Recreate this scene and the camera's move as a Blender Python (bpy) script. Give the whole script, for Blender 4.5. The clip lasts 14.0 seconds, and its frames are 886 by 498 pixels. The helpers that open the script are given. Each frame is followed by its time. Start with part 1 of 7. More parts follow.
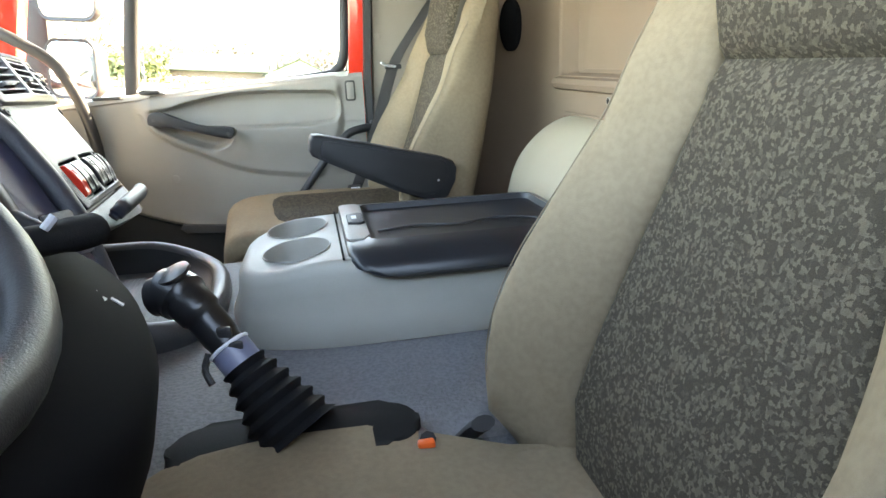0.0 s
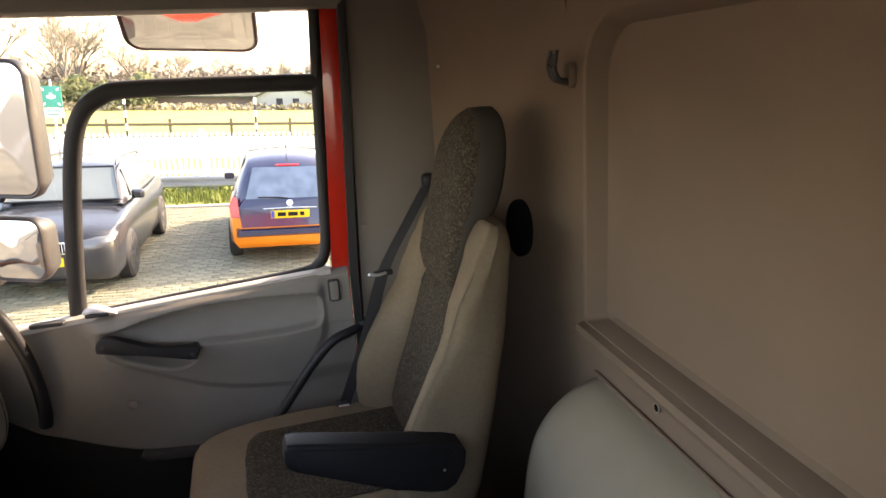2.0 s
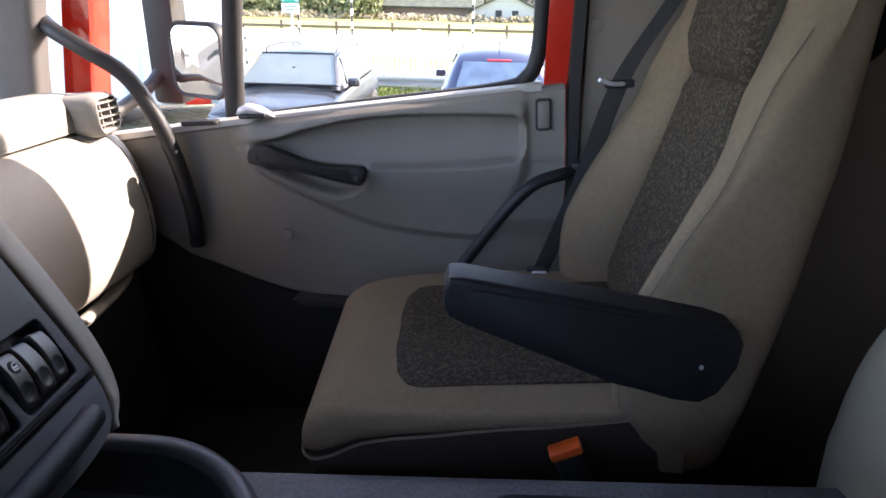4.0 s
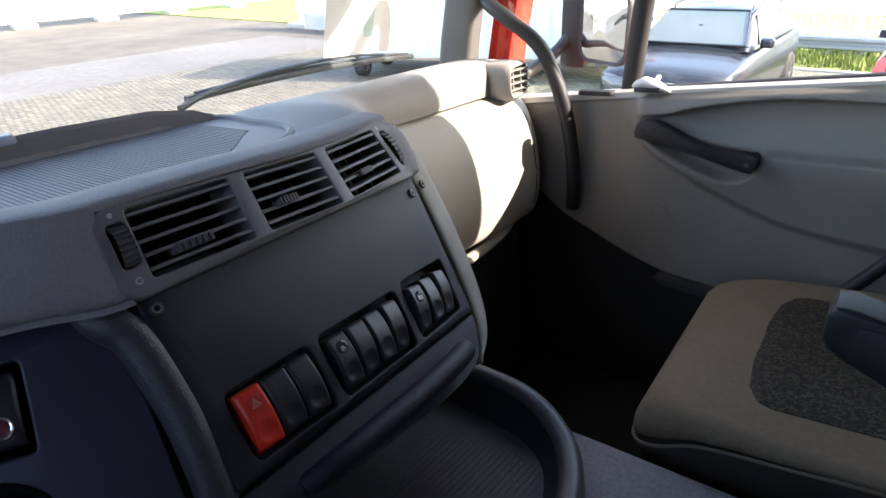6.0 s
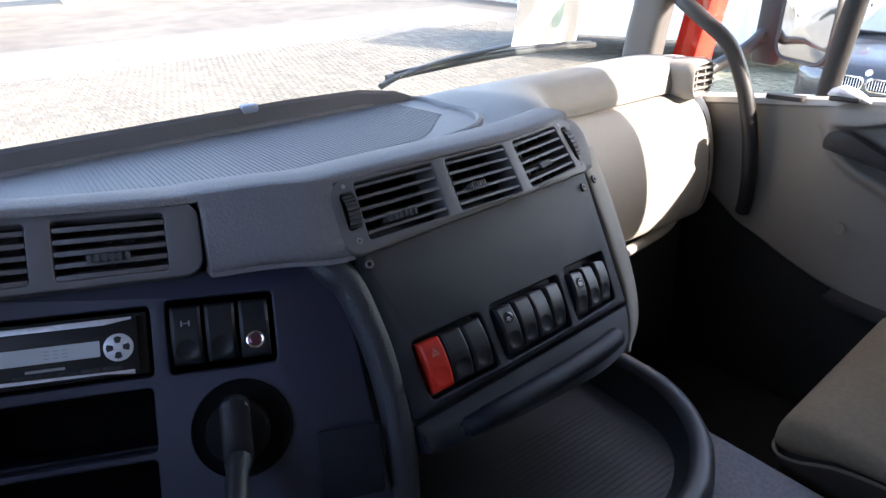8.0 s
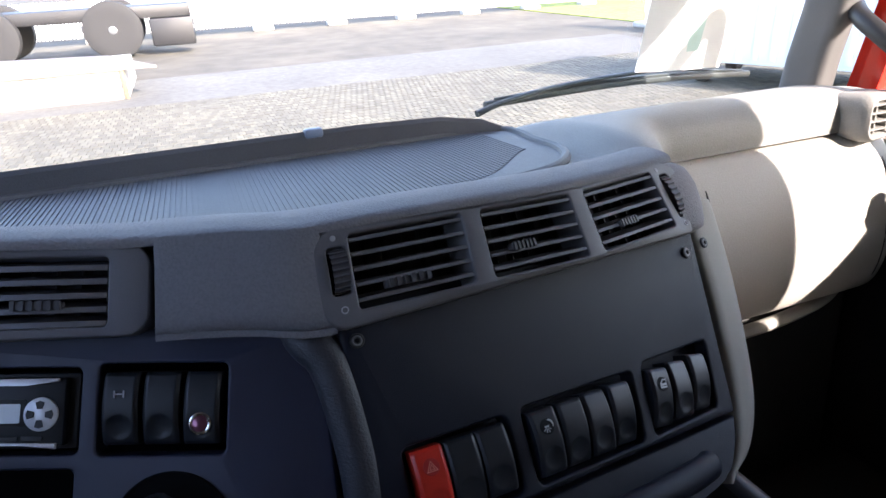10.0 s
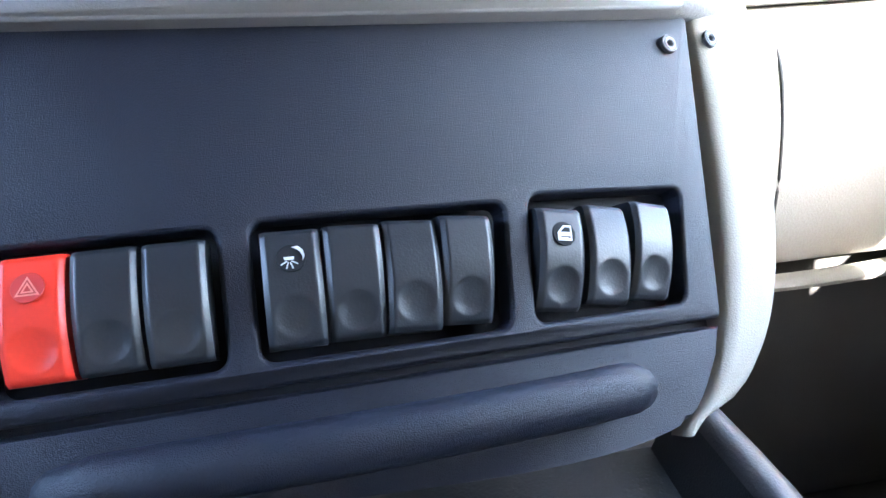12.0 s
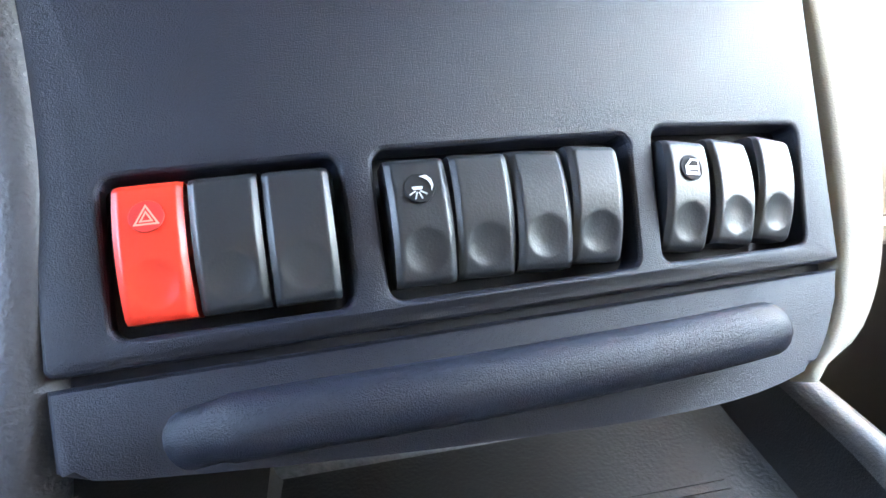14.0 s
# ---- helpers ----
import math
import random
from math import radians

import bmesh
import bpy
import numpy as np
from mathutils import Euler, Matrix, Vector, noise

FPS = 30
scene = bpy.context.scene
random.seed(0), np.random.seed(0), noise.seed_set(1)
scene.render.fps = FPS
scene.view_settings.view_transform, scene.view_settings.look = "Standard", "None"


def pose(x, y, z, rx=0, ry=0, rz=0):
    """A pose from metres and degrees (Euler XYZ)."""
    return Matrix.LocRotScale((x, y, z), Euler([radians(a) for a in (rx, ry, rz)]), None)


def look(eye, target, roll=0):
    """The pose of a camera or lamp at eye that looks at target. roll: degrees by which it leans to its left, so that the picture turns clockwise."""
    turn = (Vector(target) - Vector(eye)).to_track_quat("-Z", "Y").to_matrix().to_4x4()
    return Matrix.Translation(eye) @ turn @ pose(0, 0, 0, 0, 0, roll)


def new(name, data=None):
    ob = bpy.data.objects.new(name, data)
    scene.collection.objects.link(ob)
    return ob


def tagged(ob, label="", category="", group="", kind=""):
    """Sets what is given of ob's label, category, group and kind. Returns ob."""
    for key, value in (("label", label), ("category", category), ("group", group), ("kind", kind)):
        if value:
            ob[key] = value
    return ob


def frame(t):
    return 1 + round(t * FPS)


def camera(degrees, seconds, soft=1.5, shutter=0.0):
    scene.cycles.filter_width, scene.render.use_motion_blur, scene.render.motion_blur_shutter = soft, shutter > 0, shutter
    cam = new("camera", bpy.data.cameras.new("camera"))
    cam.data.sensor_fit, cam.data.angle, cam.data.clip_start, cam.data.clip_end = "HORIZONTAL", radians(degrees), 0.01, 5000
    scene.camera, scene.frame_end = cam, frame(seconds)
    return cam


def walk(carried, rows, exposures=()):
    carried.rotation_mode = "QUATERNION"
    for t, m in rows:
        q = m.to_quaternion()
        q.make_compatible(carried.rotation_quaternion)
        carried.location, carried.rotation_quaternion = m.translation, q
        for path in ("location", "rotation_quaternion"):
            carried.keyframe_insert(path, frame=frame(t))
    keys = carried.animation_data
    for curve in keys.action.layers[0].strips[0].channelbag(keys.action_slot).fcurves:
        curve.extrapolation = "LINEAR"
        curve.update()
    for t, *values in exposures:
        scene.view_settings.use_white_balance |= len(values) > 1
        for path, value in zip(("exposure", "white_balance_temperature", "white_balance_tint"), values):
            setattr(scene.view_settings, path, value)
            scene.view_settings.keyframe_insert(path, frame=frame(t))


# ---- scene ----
from mathutils.bvhtree import BVHTree

cam = camera(70.0, 14.0)
PATH = [
    (0, (0.038, 0.027, 2.015), (0.456, 1.905, 1.468), 2.2),
    (0.5, (0.071, 0.177, 2.089), (0.488, 2.056, 1.544), 2.1),
    (1, (0.078, 0.349, 2.237), (0.497, 2.225, 1.687), 1.7),
    (1.5, (0.108, 0.403, 2.467), (0.547, 2.283, 1.944), 0.4),
    (2, (0.096, 0.46, 2.512), (0.538, 2.342, 2.0), 0.4),
    (2.5, (0.075, 0.662, 2.488), (0.505, 2.544, 1.963), 0.7),
    (3, (0.131, 0.911, 2.28), (0.409, 2.819, 1.749), 1.2),
    (3.5, (0.152, 0.891, 2.201), (0.242, 2.817, 1.668), 1.3),
    (4, (0.108, 0.873, 2.16), (-0.064, 2.72, 1.414), 1.2),
    (4.2, (0.105, 0.878, 2.163), (-0.264, 2.664, 1.341), 0.8),
    (6.3, (0.106, 0.854, 2.213), (-1.096, 2.203, 1.355), -1.8),
    (6.5, (0.109, 0.836, 2.225), (-1.113, 2.164, 1.363), -1.6),
    (7, (0.132, 0.818, 2.237), (-1.169, 2.07, 1.376), -1.5),
    (7.5, (0.147, 0.813, 2.243), (-1.24, 1.934, 1.338), -1.2),
    (8, (0.145, 0.792, 2.248), (-1.317, 1.803, 1.331), -1.5),
    (8.5, (0.138, 0.785, 2.249), (-1.397, 1.69, 1.341), -2.1),
    (8.7, (0.137, 0.785, 2.251), (-1.431, 1.649, 1.36), -2.6),
    (10.8, (0.011, 1.16, 2.108), (-1.753, 1.586, 1.269), -1.9),
    (11, (0.006, 1.197, 2.071), (-1.77, 1.556, 1.225), -1.8),
    (11.5, (-0.031, 1.234, 1.99), (-1.816, 1.509, 1.131), -2.5),
    (12, (-0.047, 1.232, 1.967), (-1.83, 1.505, 1.104), -2.8),
    (12.5, (-0.053, 1.226, 1.961), (-1.835, 1.503, 1.098), -3.1),
    (13, (-0.063, 1.209, 1.95), (-1.839, 1.491, 1.074), -3.1),
    (13.5, (-0.073, 1.187, 1.94), (-1.831, 1.461, 1.025), -2.9),
    (14, (-0.067, 1.171, 1.943), (-1.815, 1.451, 1.011), -2.8),
]
EXPOSURES = [(0.0, 4.6, 8600, 10), (0.6, 3.45, 8600, 13), (1.0, 2.8, 8600, 20), (1.4, 2.35, 8900, 26), (2.2, 2.52, 8900, 26), (3.0, 2.5, 7600, 26), (4.2, 2.55, 6900, 25), (6.3, 2.5, 6900, 17), (8.7, 2.9, 6600, 20), (10.8, 2.35, 6100, 20), (11.0, 2.5, 5900, 18), (11.5, 4.45, 5800, 14), (12.0, 5.6, 6200, 12), (12.5, 5.55, 6400, 12), (13.0, 5.6, 6500, 8), (14.0, 6.25, 7300, 10)]
# the cab stands about four degrees nose-up
CAB = Matrix.Translation((0, 1.1, 1.9)) @ Matrix.Rotation(radians(-4.289), 4, "Y") @ Matrix.Translation((0, -1.1, -1.7))
walk(cam, [(t, look(eye, target, roll)) for t, eye, target, roll in PATH], EXPOSURES)

# ---------------- light ----------------
SUN_WAY = Vector((-1.0, -0.50, -0.66)).normalized()
sun_data = bpy.data.lights.new("sun", "SUN")
sun_data.energy, sun_data.angle, sun_data.color = 3.2, radians(0.53), (1.0, 0.93, 0.82)
sun = new("sun", sun_data)
sun.matrix_world = look((12, 12, 12), Vector((12, 12, 12)) + SUN_WAY)
world = bpy.data.worlds.new("sky")
scene.world = world
world.use_nodes = True
_t = world.node_tree
_sky = _t.nodes.new("ShaderNodeTexSky")
_sky.sky_type, _sky.sun_disc = "NISHITA", False
_sky.sun_elevation = math.asin(-SUN_WAY.z)
_sky.sun_rotation = math.atan2(-SUN_WAY.x, -SUN_WAY.y)
_sky.air_density, _sky.dust_density, _sky.ozone_density = 1.0, 2.4, 1.0
_t.links.new(_sky.outputs[0], _t.nodes["Background"].inputs[0])
_t.nodes["Background"].inputs[1].default_value = 0.26


# ---------------- materials ----------------
def material(name, color, rough=0.6, color2=None, scale=40.0, spread=0.5, bump=0.0, bump_scale=None, metal=0.0,
             wear=0.12, kind="noise", spec=0.5, coat=0.0, detail=4.0, stretch=(1, 1, 1), island=False, emit=0.0):
    """Two scales of variation: a grain (noise, cells or waves) and broad stains, with fine relief."""
    m = bpy.data.materials.new(name)
    m.use_nodes = True
    nt = m.node_tree
    n, l = nt.nodes, nt.links
    b = n["Principled BSDF"]
    tc = n.new("ShaderNodeTexCoord")
    mp = n.new("ShaderNodeMapping")
    mp.inputs["Scale"].default_value = stretch
    l.new(tc.outputs["Object"], mp.inputs[0])
    if kind == "cells":
        g = n.new("ShaderNodeTexVoronoi")
        g.inputs["Scale"].default_value = scale
        gout = g.outputs["Distance"]
    elif kind == "wave":
        g = n.new("ShaderNodeTexWave")
        g.inputs["Scale"].default_value = scale
        g.inputs["Distortion"].default_value = 6
        g.inputs["Detail"].default_value = 3
        gout = g.outputs["Fac"]
    else:
        g = n.new("ShaderNodeTexNoise")
        g.inputs["Scale"].default_value = scale
        g.inputs["Detail"].default_value = detail
        gout = g.outputs["Fac"]
    l.new(mp.outputs[0], g.inputs["Vector"])
    ramp = n.new("ShaderNodeValToRGB")
    c2 = color2 or tuple(c * (1 - spread * 0.5) for c in color)
    ramp.color_ramp.elements[0].position, ramp.color_ramp.elements[1].position = 0.36, 0.64
    ramp.color_ramp.elements[0].color = (*c2, 1)
    ramp.color_ramp.elements[1].color = (*color, 1)
    l.new(gout, ramp.inputs[0])
    big = n.new("ShaderNodeTexNoise")
    big.inputs["Scale"].default_value = min(4.0, max(0.4, scale * 0.06))
    big.inputs["Detail"].default_value = 6
    l.new(mp.outputs[0], big.inputs["Vector"])
    mix = n.new("ShaderNodeMix")
    mix.data_type, mix.blend_type = "RGBA", "MULTIPLY"
    mr = n.new("ShaderNodeMapRange")
    mr.inputs[1].default_value, mr.inputs[2].default_value = 0.3, 0.7
    mr.inputs[3].default_value, mr.inputs[4].default_value = 1 - wear, 1 + wear * 0.4
    l.new(big.outputs["Fac"], mr.inputs[0])
    mix.inputs[0].default_value = 1.0
    l.new(ramp.outputs[0], mix.inputs[6])
    l.new(mr.outputs[0], mix.inputs[7])
    out = mix.outputs[2]
    if island:
        info = n.new("ShaderNodeObjectInfo")
        geo = n.new("ShaderNodeNewGeometry")
        add = n.new("ShaderNodeMath")
        add.operation = "ADD"
        l.new(info.outputs["Random"], add.inputs[0])
        l.new(geo.outputs["Random Per Island"], add.inputs[1])
        fr = n.new("ShaderNodeMath")
        fr.operation = "FRACT"
        l.new(add.outputs[0], fr.inputs[0])
        m2 = n.new("ShaderNodeMapRange")
        m2.inputs[3].default_value, m2.inputs[4].default_value = 0.72, 1.2
        l.new(fr.outputs[0], m2.inputs[0])
        mx = n.new("ShaderNodeMix")
        mx.data_type, mx.blend_type = "RGBA", "MULTIPLY"
        mx.inputs[0].default_value = 1.0
        l.new(out, mx.inputs[6])
        l.new(m2.outputs[0], mx.inputs[7])
        out = mx.outputs[2]
    l.new(out, b.inputs["Base Color"])
    b.inputs["Metallic"].default_value = metal
    b.inputs["Specular IOR Level"].default_value = spec
    b.inputs["Coat Weight"].default_value = coat
    rr = n.new("ShaderNodeMapRange")
    rr.inputs[3].default_value, rr.inputs[4].default_value = max(0.02, rough - 0.06), min(1, rough + 0.06)
    l.new(big.outputs["Fac"], rr.inputs[0])
    l.new(rr.outputs[0], b.inputs["Roughness"])
    if bump:
        bt = g
        bo = gout
        if bump_scale:
            bt = n.new("ShaderNodeTexNoise")
            bt.inputs["Scale"].default_value = bump_scale
            bt.inputs["Detail"].default_value = 3
            l.new(mp.outputs[0], bt.inputs["Vector"])
            bo = bt.outputs["Fac"]
        bp = n.new("ShaderNodeBump")
        bp.inputs["Strength"].default_value = bump
        bp.inputs["Distance"].default_value = 0.002
        l.new(bo, bp.inputs["Height"])
        l.new(bp.outputs[0], b.inputs["Normal"])
    if emit:
        b.inputs["Emission Color"].default_value = (*color, 1)
        b.inputs["Emission Strength"].default_value = emit
    return m


def glass_material(name, tint=(0.95, 0.98, 0.97), gloss=0.05):
    m = bpy.data.materials.new(name)
    m.use_nodes = True
    nt = m.node_tree
    n, l = nt.nodes, nt.links
    n.remove(n["Principled BSDF"])
    tr = n.new("ShaderNodeBsdfTransparent")
    tr.inputs[0].default_value = (*tint, 1)
    gl = n.new("ShaderNodeBsdfGlossy")
    gl.inputs["Roughness"].default_value = 0.02
    fr = n.new("ShaderNodeFresnel")
    fr.inputs[0].default_value = 1.25
    mx = n.new("ShaderNodeMixShader")
    l.new(fr.outputs[0], mx.inputs[0])
    l.new(tr.outputs[0], mx.inputs[1])
    l.new(gl.outputs[0], mx.inputs[2])
    l.new(mx.outputs[0], n["Material Output"].inputs[0])
    return m


M_TRIM = material("beige_grey_trim", (0.21, 0.18, 0.15), 0.62, scale=900, spread=0.12, bump=0.25, wear=0.10, spec=0.3)
M_DOORTRIM = material("grey_door_trim", (0.240, 0.219, 0.192), 0.5, scale=800, spread=0.12, bump=0.3, wear=0.12, spec=0.45)
M_REAR = material("rear_wall_trim", (0.182, 0.130, 0.095), 0.75, scale=700, spread=0.10, bump=0.2, wear=0.08, spec=0.2)
M_COVER = material("moulded_rear_cover", (0.295, 0.25, 0.185), 0.7, scale=700, spread=0.12, bump=0.3, wear=0.10, spec=0.25)
M_HEAD = material("headlining", (0.26, 0.235, 0.205), 0.95, scale=300, spread=0.2, bump=0.2)
M_DASH = material("dark_grey_dash_foam", (0.190, 0.184, 0.194), 0.68, scale=420, spread=0.25, bump=0.5, wear=0.10, spec=0.2)
M_DASHTOP = material("dash_top_grey", (0.29, 0.28, 0.26), 0.6, scale=420, spread=0.2, bump=0.5, wear=0.15, spec=0.3)
M_TRAY = material("ribbed_tray", (0.135, 0.136, 0.142), 0.6, scale=300, spread=0.2, bump=0.3, wear=0.2, spec=0.35)
M_VENT = material("smooth_dark_grey_vent", (0.135, 0.131, 0.142), 0.5, scale=900, spread=0.15, bump=0.12, wear=0.12, spec=0.35)
M_NAVY = material("satin_navy_panel", (0.027, 0.031, 0.062), 0.42, scale=1500, spread=0.3, bump=0.25, wear=0.2, spec=0.5)
M_BLACKP = material("black_satin_panel", (0.009, 0.011, 0.020), 0.43, scale=1500, spread=0.3, bump=0.35, wear=0.2, spec=0.24)
M_BLACK = material("black_plastic", (0.018, 0.018, 0.02), 0.5, scale=600, spread=0.3, bump=0.25, wear=0.2, spec=0.45)
M_SWITCH = material("black_switch_plastic", (0.013, 0.015, 0.020), 0.42, scale=900, spread=0.2, bump=0.1, wear=0.3, spec=0.4)
M_PIT = material("dark_recess", (0.006, 0.006, 0.007), 0.9, scale=200, spread=0.2, spec=0.08)
M_MATTE = material("matte_black_plastic", (0.009, 0.009, 0.010), 0.8, scale=600, spread=0.3, bump=0.2, spec=0.15)
M_REDSW = material("red_switch_plastic", (0.62, 0.03, 0.015), 0.38, scale=500, spread=0.1, wear=0.15, spec=0.4)
M_PINK = material("pale_red_mark", (0.85, 0.35, 0.28), 0.5, scale=300, spread=0.05)
M_DARKRED = material("dark_red_disc", (0.42, 0.015, 0.012), 0.5, scale=300, spread=0.05)
M_MARK = material("white_mark", (0.5, 0.5, 0.51), 0.5, scale=300, spread=0.05)
M_GREYMARK = material("grey_mark", (0.35, 0.35, 0.37), 0.5, scale=300, spread=0.05)
M_DARKDISC = material("dark_disc", (0.012, 0.012, 0.014), 0.7, scale=300, spread=0.05, spec=0.12)
M_CHROME = material("chrome", (0.75, 0.75, 0.77), 0.15, scale=200, spread=0.05, metal=1.0)
M_SILVER = material("silver_plastic", (0.74, 0.75, 0.79), 0.28, scale=200, spread=0.08, metal=0.1)
M_LCD = material("grey_green_display", (0.56, 0.60, 0.62), 0.25, scale=60, spread=0.1)
M_RUBBER = material("black_rubber", (0.016, 0.016, 0.017), 0.6, scale=200, spread=0.3, bump=0.2)
M_TAN = material("tan_velour", (0.206, 0.158, 0.106), 0.95, scale=130, spread=0.22, bump=0.35, bump_scale=900, wear=0.22, spec=0.15)
M_MAT = material("blue_grey_floor_mat", (0.150, 0.152, 0.162), 0.6, color2=(0.112, 0.114, 0.122), scale=160, bump=1.0, wear=0.2, spec=0.4)
M_GREYCON = material("grey_console_plastic", (0.27, 0.26, 0.235), 0.5, scale=900, spread=0.1, bump=0.25, wear=0.12, spec=0.4)
M_BELT = material("grey_webbing", (0.10, 0.10, 0.105), 0.8, scale=700, spread=0.4, bump=0.6, kind="wave")
M_RED = material("red_truck_paint", (0.62, 0.022, 0.008), 0.22, scale=30, spread=0.1, coat=0.6, wear=0.08)
M_ORANGE = material("orange_red_tab", (0.85, 0.12, 0.02), 0.4, scale=100, spread=0.1)
M_GLASS = glass_material("window_glass")
M_MIRROR = material("mirror_silver", (0.9, 0.91, 0.92), 0.03, scale=10, spread=0.02, metal=1.0, wear=0.03)
M_PILLAR = material("grey_pillar_trim", (0.13, 0.125, 0.12), 0.65, scale=700, spread=0.15, bump=0.25, spec=0.3)
M_KICK = material("dark_lower_door", (0.022, 0.021, 0.020), 0.7, scale=500, spread=0.2, bump=0.3)
M_CARPET = material("dark_footwell_carpet", (0.045, 0.044, 0.044), 0.95, scale=400, spread=0.5, bump=0.5)
M_DARKTRIM = material("dark_lower_trim", (0.042, 0.040, 0.039), 0.7, scale=500, spread=0.2, bump=0.3)


def fabric_material():
    """Woven seat cover: light squarish flecks on a dark brown-grey ground, with a fine weave."""
    m = material("flecked_seat_cloth", (0.2, 0.18, 0.15), 0.95, scale=1200, spread=0.2, bump=0.3, spec=0.1)
    n, l = m.node_tree.nodes, m.node_tree.links
    tc = n.new("ShaderNodeTexCoord")
    warp = n.new("ShaderNodeTexNoise")
    warp.inputs["Scale"].default_value = 130
    l.new(tc.outputs["Object"], warp.inputs["Vector"])
    mv = n.new("ShaderNodeMix")
    mv.data_type, mv.blend_type = "RGBA", "LINEAR_LIGHT"
    mv.inputs[0].default_value = 0.004
    l.new(tc.outputs["Object"], mv.inputs[6])
    l.new(warp.outputs["Color"], mv.inputs[7])
    v = n.new("ShaderNodeTexVoronoi")
    v.distance = "CHEBYCHEV"
    v.inputs["Scale"].default_value = 290
    v.inputs["Randomness"].default_value = 0.9
    l.new(mv.outputs[2], v.inputs["Vector"])
    sep = n.new("ShaderNodeSeparateColor")
    l.new(v.outputs["Color"], sep.inputs[0])
    r = n.new("ShaderNodeValToRGB")
    r.color_ramp.interpolation = "LINEAR"
    r.color_ramp.elements[0].position, r.color_ramp.elements[1].position = 0.46, 0.84
    r.color_ramp.elements[0].color = (0.040, 0.033, 0.025, 1)
    r.color_ramp.elements[1].color = (0.088, 0.073, 0.054, 1)
    l.new(sep.outputs[0], r.inputs[0])
    fine = n.new("ShaderNodeTexNoise")
    fine.inputs["Scale"].default_value = 1600
    l.new(tc.outputs["Object"], fine.inputs["Vector"])
    mx = n.new("ShaderNodeMix")
    mx.data_type, mx.blend_type = "RGBA", "OVERLAY"
    mx.inputs[0].default_value = 0.5
    l.new(r.outputs[0], mx.inputs[6])
    l.new(fine.outputs["Fac"], mx.inputs[7])
    l.new(mx.outputs[2], n["Principled BSDF"].inputs["Base Color"])
    return m


M_FLECK = fabric_material()


# ---------------- mesh helpers ----------------
def link(name, bm, mat, smooth=40):
    bmesh.ops.recalc_face_normals(bm, faces=bm.faces[:])
    me = bpy.data.meshes.new(name)
    for f in bm.faces:
        f.smooth = True
    for e in bm.edges:
        if len(e.link_faces) == 2 and e.calc_face_angle(0) > radians(smooth):
            e.smooth = False
    bm.to_mesh(me)
    bm.free()
    me.materials.append(mat)
    return new(name, me)


def part(name, bm, mat, parent=None, label="", smooth=40):
    ob = link(name, bm, mat, smooth)
    if parent:
        ob.parent = parent
    if label:
        ob["label"] = label
    return ob


def thing(name, label, category, m=None, group="", kind=""):
    ob = new(name)
    ob.empty_display_size = 0.05
    if m is not None:
        ob.matrix_world = m
    return tagged(ob, label, category, group, kind)


def structure(name, bm, mat, label="", smooth=40):
    return tagged(link(name, bm, mat, smooth), label or name.replace("_", " "), name.split("_")[0], kind="structure")


def box(lo, hi, bevel=0.0, seg=2, bm=None):
    bm = bm or bmesh.new()
    r = bmesh.ops.create_cube(bm, size=1)
    for v in r["verts"]:
        v.co = Vector([lo[i] + (v.co[i] + 0.5) * (hi[i] - lo[i]) for i in range(3)])
    if bevel:
        es = list({e for v in r["verts"] for e in v.link_edges})
        bmesh.ops.bevel(bm, geom=es, offset=bevel, segments=seg, profile=0.5, affect="EDGES", clamp_overlap=True)
    return bm


def loft(rings, closed=True, cap=True, bm=None):
    """Skin through rings of equal length."""
    bm = bm or bmesh.new()
    vs = [[bm.verts.new(p) for p in r] for r in rings]
    for a, b in zip(vs, vs[1:]):
        k = len(a)
        for i in range(k if closed else k - 1):
            j = (i + 1) % k
            bm.faces.new((a[i], a[j], b[j], b[i]))
    if cap and closed:
        bm.faces.new(vs[0][::-1])
        bm.faces.new(vs[-1])
    return bm


def prism(outline, axis, lo, hi, bevel=0.0, seg=2, bm=None):
    """A flat outline (two coordinates in the order of the other axes) given depth along an axis."""
    bm = bm or bmesh.new()
    k = "xyz".index(axis)
    def p3(p, w):
        q = list(p)
        q.insert(k, w)
        return q
    a = [bm.verts.new(p3(p, lo)) for p in outline]
    b = [bm.verts.new(p3(p, hi)) for p in outline]
    fs = [bm.faces.new(a[::-1]), bm.faces.new(b)]
    for i in range(len(a)):
        j = (i + 1) % len(a)
        fs.append(bm.faces.new((a[i], a[j], b[j], b[i])))
    if bevel:
        es = list({e for f in fs[:2] for e in f.edges})
        bmesh.ops.bevel(bm, geom=es, offset=bevel, segments=seg, profile=0.5, affect="EDGES", clamp_overlap=True)
    return bm


def smooth_line(pts, n=6, closed=False):
    """Catmull-Rom through points."""
    pts = [Vector(p) for p in pts]
    out = []
    k = len(pts)
    last = k if closed else k - 1
    for i in range(last):
        p = [pts[(i + d) % k] if closed else pts[min(max(i + d, 0), k - 1)] for d in (-1, 0, 1, 2)]
        for s in range(n):
            t = s / n
            out.append(0.5 * (2 * p[1] + (p[2] - p[0]) * t + (2 * p[0] - 5 * p[1] + 4 * p[2] - p[3]) * t * t
                              + (3 * p[1] - p[0] - 3 * p[2] + p[3]) * t ** 3))
    if not closed:
        out.append(pts[-1])
    return out


